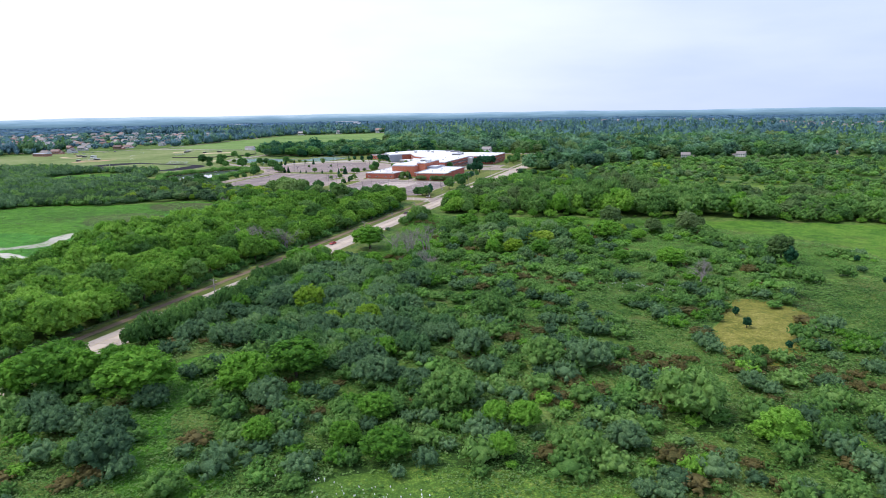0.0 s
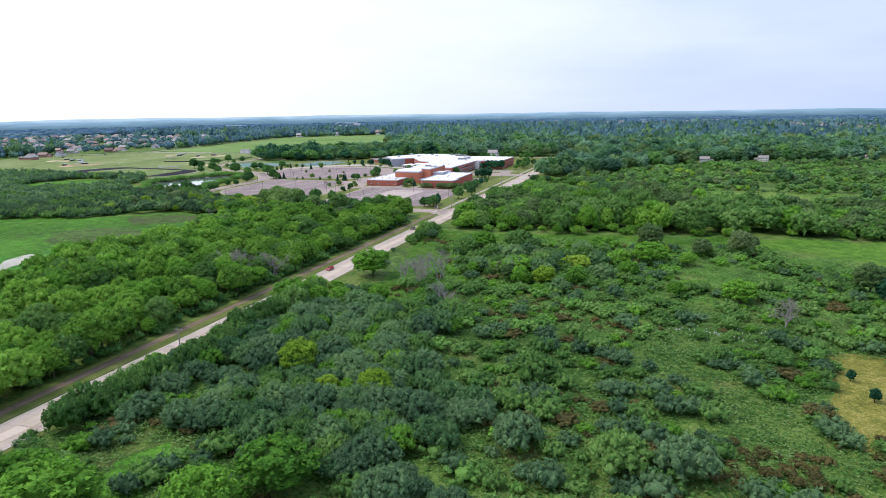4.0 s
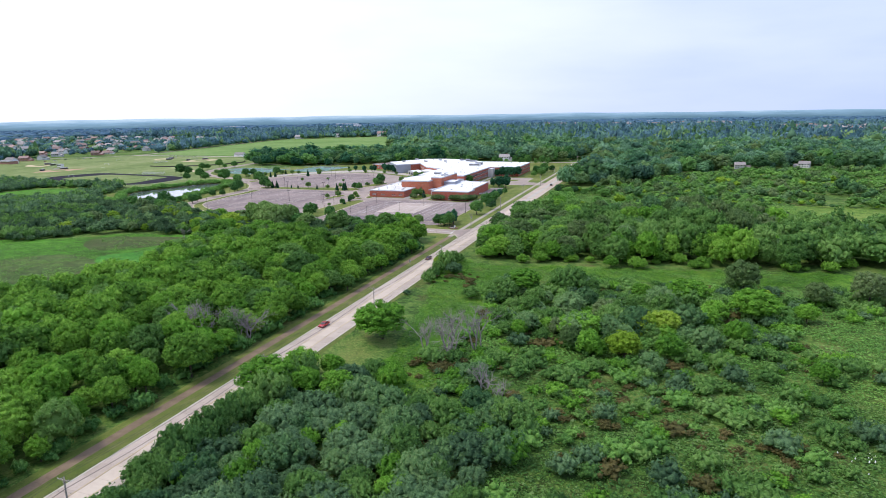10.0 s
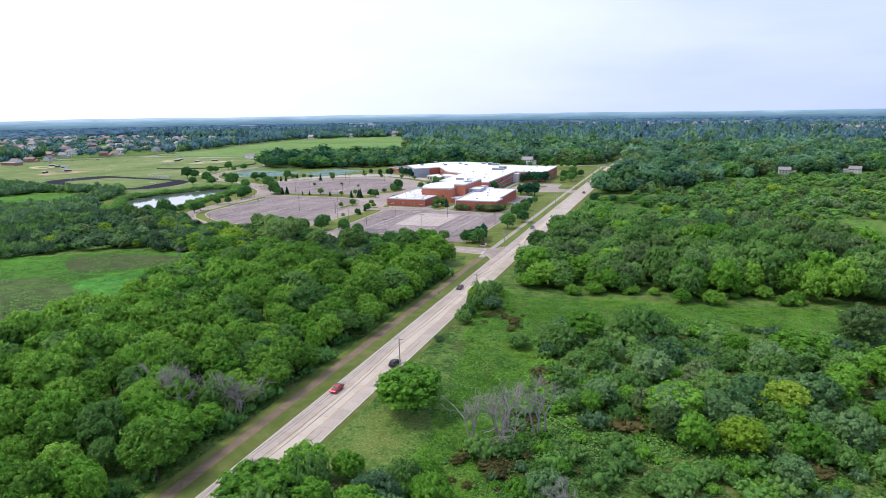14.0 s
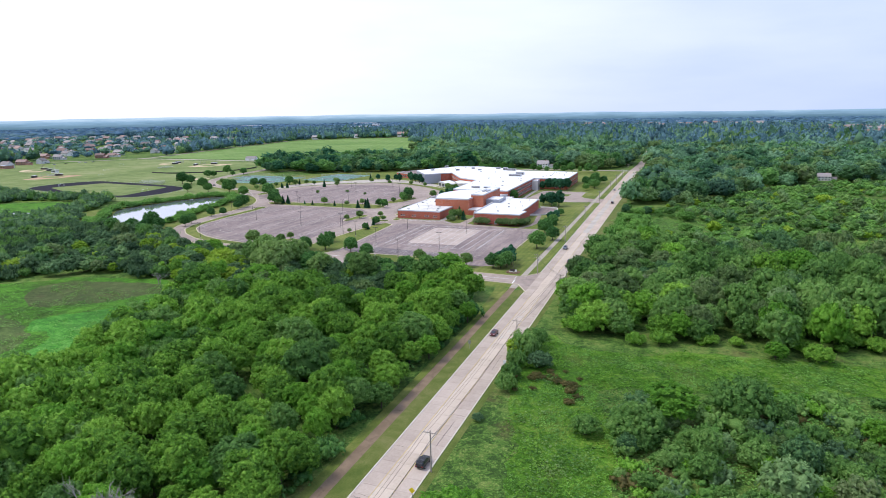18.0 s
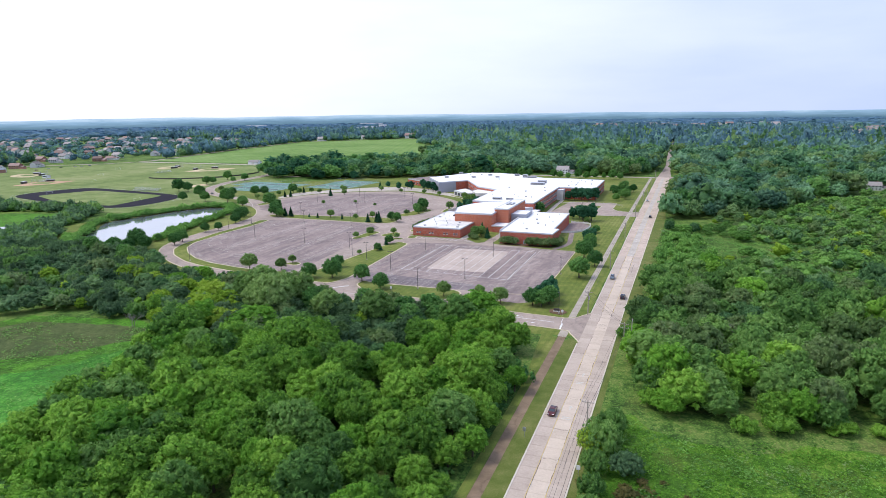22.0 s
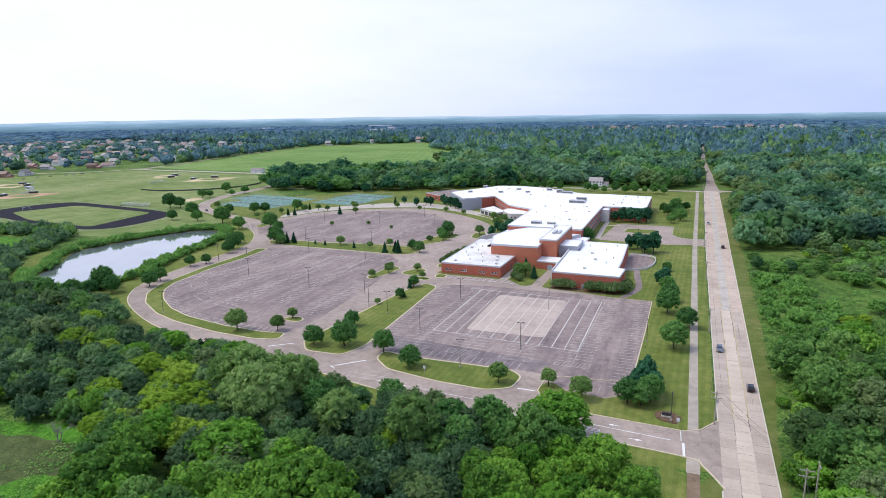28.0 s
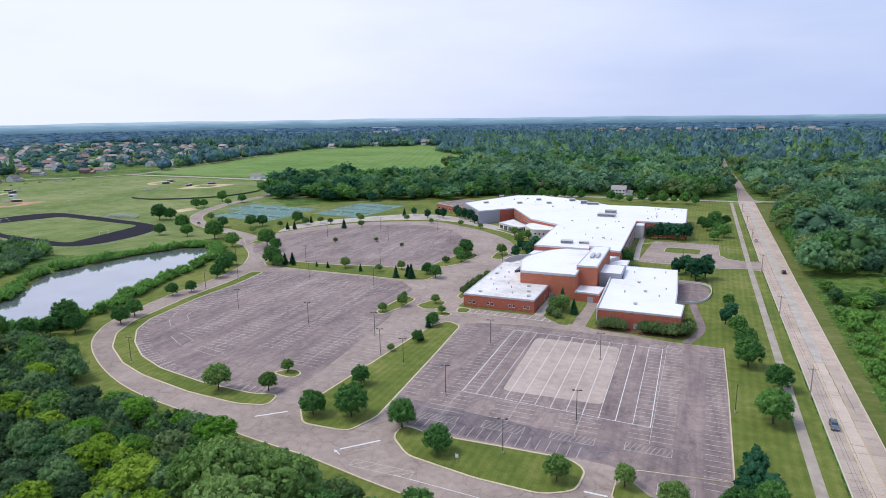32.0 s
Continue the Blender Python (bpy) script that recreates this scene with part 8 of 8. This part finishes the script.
part("window_band", Geo().box(-3.6, -2.56, 4.4, 3.6, -2.5, 5.6), "glass", press)
for a, c in ((-3.6, -2.2), (3.6, -2.2), (-3.6, 2.2), (3.6, 2.2)):
    part("stilt", Geo().box(a - 0.15, c - 0.15, 0, a + 0.15, c + 0.15, 3), "fence", press)
solid("sand_pad", Geo().sheet(rounded([(-490, 330), (-473, 324), (-470, 345), (-485, 354)], 3), 0.05), "infield", "sandy practice pad in the grass", "sand pad", "structure")
outfield = Geo()
fence_line = smooth_line([(-604, 388), (-566, 385), (-522, 414), (-508, 450), (-512, 484), (-540, 520)])
outfield.kerb(fence_line, 0.1, 1.5, 0.12, False)
of = thing("outfield_fence", (0, 0, 0), "low dark outfield fence round the ball field", "fence")
part("mesh", outfield, "dark_metal", of)
for x, y in fence_line[::2]:
    part("post", Geo().tube((x, y, 0), (x, y, 1.7), 0.06, 0.06, 5), "fence", of)


def goal(x, y, turn):
    u = thing("football_goal", (x, y, 0), "white tubular goal on the grass field", "goal", "goals", turn=turn)
    part("frame", Geo().tube((-3.6, 0, 0), (-3.6, 0, 2.4), 0.07, 0.07, 6).tube((3.6, 0, 0), (3.6, 0, 2.4), 0.07, 0.07, 6).tube((-3.6, 0, 2.4), (3.6, 0, 2.4), 0.07, 0.07, 6), "sign_white", u)
    part("back_frame", Geo().tube((-3.6, 0, 2.4), (-3.6, 2, 0), 0.05, 0.05, 5).tube((3.6, 0, 2.4), (3.6, 2, 0), 0.05, 0.05, 5).tube((-3.6, 2, 0), (3.6, 2, 0), 0.05, 0.05, 5), "fence", u)


for x, y, turn in ((-444, 223, 85), (-580, 238, -85), (-700, 400, 20), (-760, 480, 20), (-640, 340, 100)):
    goal(x, y, turn)

# Tennis courts: two fenced groups.


def courts(x, y, turn, count):
    w, d = 16.5, 35.0
    u = thing("tennis_courts", (x, y, 0.04), "worn blue-green tennis courts inside a tall wire fence", "tennis court", "tennis courts", "structure", turn)
    part("surround", Geo().sheet([(0, 0), (count * w, 0), (count * w, d), (0, d)], 0.02), "court", u)
    for k in range(count):
        x0 = k * w + 3
        part("court", Geo().sheet([(x0, 5.6), (x0 + 11, 5.6), (x0 + 11, 29.4), (x0, 29.4)], 0.035), "court_green", u)
        part("court_lines", lines_at([(x0, 5.6, x0 + 11, 5.6, 0.12), (x0, 29.4, x0 + 11, 29.4, 0.12), (x0, 5.6, x0, 29.4, 0.12), (x0 + 11, 5.6, x0 + 11, 29.4, 0.12), (x0 + 1.4, 5.6, x0 + 1.4, 29.4, 0.1), (x0 + 9.6, 5.6, x0 + 9.6, 29.4, 0.1), (x0 + 1.4, 11.1, x0 + 9.6, 11.1, 0.1), (x0 + 1.4, 23.9, x0 + 9.6, 23.9, 0.1), (x0 + 5.5, 11.1, x0 + 5.5, 23.9, 0.1)], 0.045), "white_paint", u)
        part("net", Geo().box(x0 - 0.9, 17.47, 0.05, x0 + 11.9, 17.53, 1.05), "fence", u)
    posts = [(k * w / 2, yy) for k in range(2 * count + 1) for yy in (0, d)] + [(xx, k * d / 4) for xx in (0, count * w) for k in range(1, 4)]
    post_me = Geo().tube((0, 0, 0), (0, 0, 3.2), 0.05, 0.05, 5).mesh("fence_post", M["fence"])
    for a, c in posts:
        part("fence_post", post_me, "fence", u).matrix_basis = pose(a, c, 0)
    rails = Geo()
    for z in (0.1, 1.6, 3.1):
        for a, c in (((0, 0), (count * w, 0)), ((0, d), (count * w, d)), ((0, 0), (0, d)), ((count * w, 0), (count * w, d))):
            rails.tube((*a, z), (*c, z), 0.04, 0.04, 4)
    part("fence_rail", rails, "fence", u)


courts(-430, 316, -7, 4)
courts(-447, 354, -7, 5)
courts(-351, 354, -7, 3)
courts(-348, 391, -7, 3)

# ---- houses ----


def house_model(w, d, h, roof_h, wall, roof_mat, label, garage=True):
    u = thing("house", (0, 0, 0), label, "house", "houses of the neighbourhood")
    part("wall", Geo().prism([(-w / 2, -d / 2), (w / 2, -d / 2), (w / 2, d / 2), (-w / 2, d / 2)], 0, h).add([(-w / 2, -d / 2, h), (-w / 2, d / 2, h), (-w / 2, 0, h + roof_h), (w / 2, -d / 2, h), (w / 2, d / 2, h), (w / 2, 0, h + roof_h)], [(0, 2, 1), (3, 4, 5)]), wall, u)
    e, t = 0.6, 0.25
    rf = part("roof", Geo().add([(s * (w / 2 + e), y, z) for s in (-1, 1) for y, z in ((-d / 2 - e, h - 0.25), (0, h + roof_h + t), (d / 2 + e, h - 0.25), (d / 2 + e, h - 0.5), (0, h + roof_h - 0.1), (-d / 2 - e, h - 0.5))], [(0, 1, 7, 6), (1, 2, 8, 7), (3, 4, 10, 9), (4, 5, 11, 10), (0, 6, 11, 5), (2, 3, 9, 8), (0, 5, 4, 1), (1, 4, 3, 2), (6, 7, 10, 11), (7, 8, 9, 10)]), roof_mat, u)
    part("chimney", Geo().box(w * 0.2, -0.6, h, w * 0.2 + 1.0, 0.6, h + roof_h + 1.2), "house_brick", rf)
    for k in range(4):
        x = -w / 2 + w * (k + 0.5) / 4
        for z in (1.0, 3.8) if h > 4.5 else (1.0,):
            for s in (-1, 1):
                win = part("window", Geo().box(x - 0.75, s * d / 2 - 0.05, z, x + 0.75, s * d / 2 + 0.05, z + 1.4), "frame", u)
                part("pane", Geo().box(x - 0.65, s * d / 2 - 0.07, z + 0.1, x + 0.65, s * d / 2 + 0.07, z + 1.3), "glass", win)
    if garage:
        part("garage", Geo().prism([(w / 2, -d / 2), (w / 2 + 6.5, -d / 2), (w / 2 + 6.5, d / 2 - 2), (w / 2, d / 2 - 2)], 0, 3), wall, u)
        part("garage_roof", Geo().add([(w / 2 - 0.1, -d / 2 - 0.5, 2.9), (w / 2 + 7, -d / 2 - 0.5, 2.9), (w / 2 + 7, d / 2 - 1.5, 2.9), (w / 2 - 0.1, d / 2 - 1.5, 2.9), (w / 2 - 0.1, -1, 5), (w / 2 + 7, -1, 5)], [(0, 1, 5, 4), (2, 3, 4, 5), (1, 2, 5), (3, 0, 4), (0, 3, 2, 1)]), roof_mat, u)
    return u


HOUSES = [house_model(14, 10, 5.6, 3.6, "house_wall", "house_roof", "pale two-storey house with a grey gabled roof among trees"), house_model(16, 10, 5.6, 3.2, "house_brick", "house_roof_red", "brick house with a reddish gabled roof among trees"), house_model(15, 11, 3.4, 3.4, "house_wall", "house_roof_red", "low pale house with a reddish brown roof among trees"), house_model(18, 11, 5.8, 4.2, "house_wall", "house_roof", "large pale house with a dark roof among trees", False)]
rng = random.Random(9)
HOMES += [WOODS_HOME, (-207, 574)]
for k, (x, y) in enumerate(HOMES + east):
    kind = k % 4 if (x, y) not in east else (0, 2)[k % 2]
    size = 0.8 if (x, y) in east else 1.0
    m = pose(x, y, 0, 0, 0, rng.choice((0, 20, 90, 110, 160))) @ Matrix.Diagonal((size, size, size, 1))
    if k < 4:
        HOUSES[k].matrix_basis = m
    else:
        copy_thing(HOUSES[kind], m)


def far_house(wall, roof_mat, label):
    u = thing("house", (0, 0, 0), label, "house", "houses of the far estate")
    part("wall", Geo().prism([(-8, -5.5), (8, -5.5), (8, 5.5), (-8, 5.5)], 0, 6).add([(-8, -5.5, 6), (-8, 5.5, 6), (-8, 0, 9.6), (8, -5.5, 6), (8, 5.5, 6), (8, 0, 9.6)], [(0, 2, 1), (3, 4, 5)]), wall, u)
    part("roof", Geo().add([(s * 8.8, y, z) for s in (-1, 1) for y, z in ((-6.3, 5.6), (0, 9.9), (6.3, 5.6), (6.3, 5.3), (0, 9.5), (-6.3, 5.3))], [(0, 1, 7, 6), (1, 2, 8, 7), (3, 4, 10, 9), (4, 5, 11, 10), (0, 6, 11, 5), (2, 3, 9, 8)]), roof_mat, u)
    part("window_row", Geo().box(-6.5, -5.56, 3.6, 6.5, -5.48, 4.9), "glass", u)
    return u


FAR_HOUSES = [far_house("house_wall", "house_roof", "pale distant house with a grey gabled roof"), far_house("house_wall", "house_roof_red", "pale distant house with a brown-red roof"), far_house("sign_white", "house_roof", "white distant house with a grey roof")]
for k, (x, y) in enumerate(far_east):
    size = 1.0 if x < -900 else 1.35
    m = pose(x, y, 0, 0, 0, rng.choice((0, 10, 80, 100, 170))) @ Matrix.Diagonal((size, size, size * 0.93, 1))
    if k < 3:
        FAR_HOUSES[k].matrix_basis = m
    else:
        copy_thing(FAR_HOUSES[k % 3], m)
barn = thing("field_shed", (-613, 606, 0), "white shed with a brown gabled roof at the field edge", "shed", turn=4)
part("wall", Geo().prism([(-9, -5), (9, -5), (9, 5), (-9, 5)], 0, 4).add([(-9, -5, 4), (-9, 5, 4), (-9, 0, 6.6), (9, -5, 4), (9, 5, 4), (9, 0, 6.6)], [(0, 2, 1), (3, 4, 5)]), "sign_white", barn)
part("roof", Geo().add([(s * 9.5, y, z) for s in (-1, 1) for y, z in ((-5.6, 3.8), (0, 6.9), (5.6, 3.8), (5.6, 3.6), (0, 6.6), (-5.6, 3.6))], [(0, 1, 7, 6), (1, 2, 8, 7), (3, 4, 10, 9), (4, 5, 11, 10), (0, 6, 11, 5), (2, 3, 9, 8), (0, 5, 4, 1), (1, 4, 3, 2), (6, 7, 10, 11), (7, 8, 9, 10)]), "house_roof", barn)
part("door", Geo().box(-2, -5.08, 0, 2, -4.98, 3), "pale_wall", barn)
for x, y, w, d, h, mat, label in ((-1392, 2318, 120, 40, 14, "house_brick", "long distant brick building among woods"), (-1420, 2480, 60, 40, 14, "house_wall", "distant pale building among woods"), (-1438, 2656, 30, 30, 20, "sign_white", "distant white building among woods"), (-905, 395, 30, 14, 4.5, "house_brick", "low brick building beside the playing field"), (-30, 3300, 70, 30, 12, "sign_white", "distant white building on the horizon"), (-2400, 2900, 120, 40, 14, "sign_white", "distant white sheds on the horizon"), (-1900, 3400, 150, 40, 14, "sign_white", "distant white sheds on the horizon")):
    u = thing("distant_building", (x, y, 0), label, "building")
    part("wall", Geo().box(-w / 2, -d / 2, 0, w / 2, d / 2, h), mat, u)
    part("roof", Geo().box(-w / 2 - 0.5, -d / 2 - 0.5, h, w / 2 + 0.5, d / 2 + 0.5, h + 0.8), "trim_metal", u)
    for k in range(6):
        part("window", Geo().box(-w / 2 + w * (k + 0.25) / 6, -d / 2 - 0.1, h * 0.4, -w / 2 + w * (k + 0.75) / 6, -d / 2, h * 0.75), "glass", u)

# ---- school grounds, small things ----
fence = thing("chain_link_fence", (0, 0, 0), "grey chain-link fence round the east car park", "fence")
line = [(-66, 316), (-34, 318), (-21, 304)]
for (xa, ya), (xb, yb) in zip(line, line[1:]):
    for t in np.linspace(0, 1, 9):
        part("post", Geo().tube((xa + (xb - xa) * t, ya + (yb - ya) * t, 0), (xa + (xb - xa) * t, ya + (yb - ya) * t, 1.5), 0.05, 0.05, 5), "fence", fence)
    for z in (0.2, 0.8, 1.45):
        part("rail", Geo().tube((xa, ya, z), (xb, yb, z), 0.035, 0.035, 4), "fence", fence)
loop = smooth_line([(-45.6, 182), (-35.4, 188), (-31.6, 204), (-34, 218), (-46.5, 221)])
rail = thing("retaining_wall", (0, 0, 0), "low curved pale retaining wall round the service loop", "wall")
part("wall", Geo().kerb(loop, 0, 1.0, 0.35, False), "pale_wall", rail)
part("rail", Geo().kerb(loop, 1.5, 1.56, 0.08, False), "fence", rail)
for x, y in loop[::3]:
    part("post", Geo().tube((x, y, 1.0), (x, y, 1.53), 0.04, 0.04, 5), "fence", rail)
hedge_me = [array_mesh("hedge_shrub", *sized(UNIT["bush_near"][k], 2.6, 4.0), "leaf_olive") for k in range(3)]
for k, (x, y, s) in enumerate(((-70.5, 138.8, 1), (-67, 138.6, 1.1), (-63.6, 138.8, 1), (-55, 138.4, 1.1), (-51.6, 138.2, 1.15), (-48, 138, 1.1), (-44.4, 138, 1.2), (-41, 140, 1.1), (-39.9, 145, 1.0), (-39.6, 150, 0.9), (-93, 148, 0.9), (-90, 145, 0.8), (-138, 165, 0.9), (-137.6, 172, 1.0), (-137.8, 180, 1.0), (-138, 188, 0.9), (-138, 198, 0.8), (-163, 236, 1.0), (-171, 222, 0.8), (-50, 246, 0.6), (-47, 249, 0.6))):
    ob = new("hedge_shrub", hedge_me[k % 3])
    ob.matrix_basis = pose(x, y, 0.1, 0, 0, k * 67) @ Matrix.Diagonal((s, s, s, 1))
    tagged(ob, "rounded olive-green shrub planted beside the school", "shrub", "shrubs round the school")

# ---- road slabs and markings ----
paint = thing("road_marking", (0, 0, 0), "worn white and yellow lines along the road", "road marking", "", "structure")
part("yellow_line", lines_at([(RX(y0) + s * 1.95 + WIDE(y0) / 2, y0, RX(y1) + s * 1.95 + WIDE(y1) / 2, y1, 0.14) for s in (-1, 1) for y0, y1 in ((-440, -12), (30, 130), (130, 250), (250, 380), (380, 524))], 0.1), "yellow_paint", paint)
part("lane_dashes", lines_at([(RX(y) + s * 1.7, y, RX(y + 3) + s * 1.7, y + 3, 0.12) for s in (-1, 1) for y in np.arange(-440, 120, 12) if not -12 < y < 30], 0.1), "worn_paint", paint)
for y in (112, 130, 168, 186, -38, -60):
    part("word_bar", lines_at([(RX(y) - 1.1, y + d, RX(y) + 1.1, y + d, 0.5) for d in (0, 0.9)], 0.1), "worn_paint", paint)
    part("arrow", Geo().sheet([(RX(y) + a, y + 5 + c) for a, c in ((-0.15, 0), (0.15, 0), (0.15, 1.6), (0.6, 1.6), (0, 2.8), (-0.6, 1.6), (-0.15, 1.6))], 0.1), "worn_paint", paint)
solid("centre_lane", Geo().ribbon([(RX(y), y) for y in (-440, -334)], 1.85, 0.062).ribbon([(RX(y) + WIDE(y) / 2, y) for y in (129, 180, 230, 300, 400, 528)], 2.1, 0.062), "walk", "pale concrete centre lane of the road", "road", "structure")
solid("crossing", lines_at([(x, 531 + 1.4 * k, x + 4.6, 531 + 1.4 * k, 0.6) for k in range(6) for x in (RX(534) - 13.8,)], 0.072), "white_paint", "white painted crossing over the side road", "road marking", "structure")
crack = random.Random(14)
seal = Geo()


def tar_line(pts, w):
    """A thin wandering line of dark joint sealant."""
    seal.ribbon(pts, w / 2, 0.0935)


for k in range(64):
    y, x = crack.uniform(-330, 120), crack.choice((-1.85, -1.85, 1.85, 1.85, 1.85, 3.6))
    run = crack.uniform(5, 22)
    tar_line([(RX(y + run * q / 10) + x + crack.uniform(-0.16, 0.16), y + run * q / 10) for q in range(11)], crack.uniform(0.05, 0.14))
for k in range(70):
    y, x0 = crack.uniform(-330, 120), crack.choice((-5.4, -1.8, 1.8))
    tar_line([(RX(y) + x0 + 3.5 * q / 6, y + crack.uniform(-0.25, 0.25)) for q in range(7)], crack.uniform(0.05, 0.12))
part("joint_sealant", seal, "tar", paint, "dark wandering joint sealant")
slabs = bpy.data.objects["road"]
slab_me = [Geo().box(-1.82, -2.27, 0.0, 1.82, 2.27, 0.035).mesh("concrete_slab", M["slab_worn" if k != 1 else "slab"]) for k in range(3)]
for row in range(100):
    y = -330 + row * 4.6
    for k in range(3):
        ob = new("concrete_slab", slab_me[k])
        ob.parent = slabs
        ob.matrix_basis = pose(RX(y) + (k - 1) * 3.7, y, 0.052, 0, 0, 0.905)
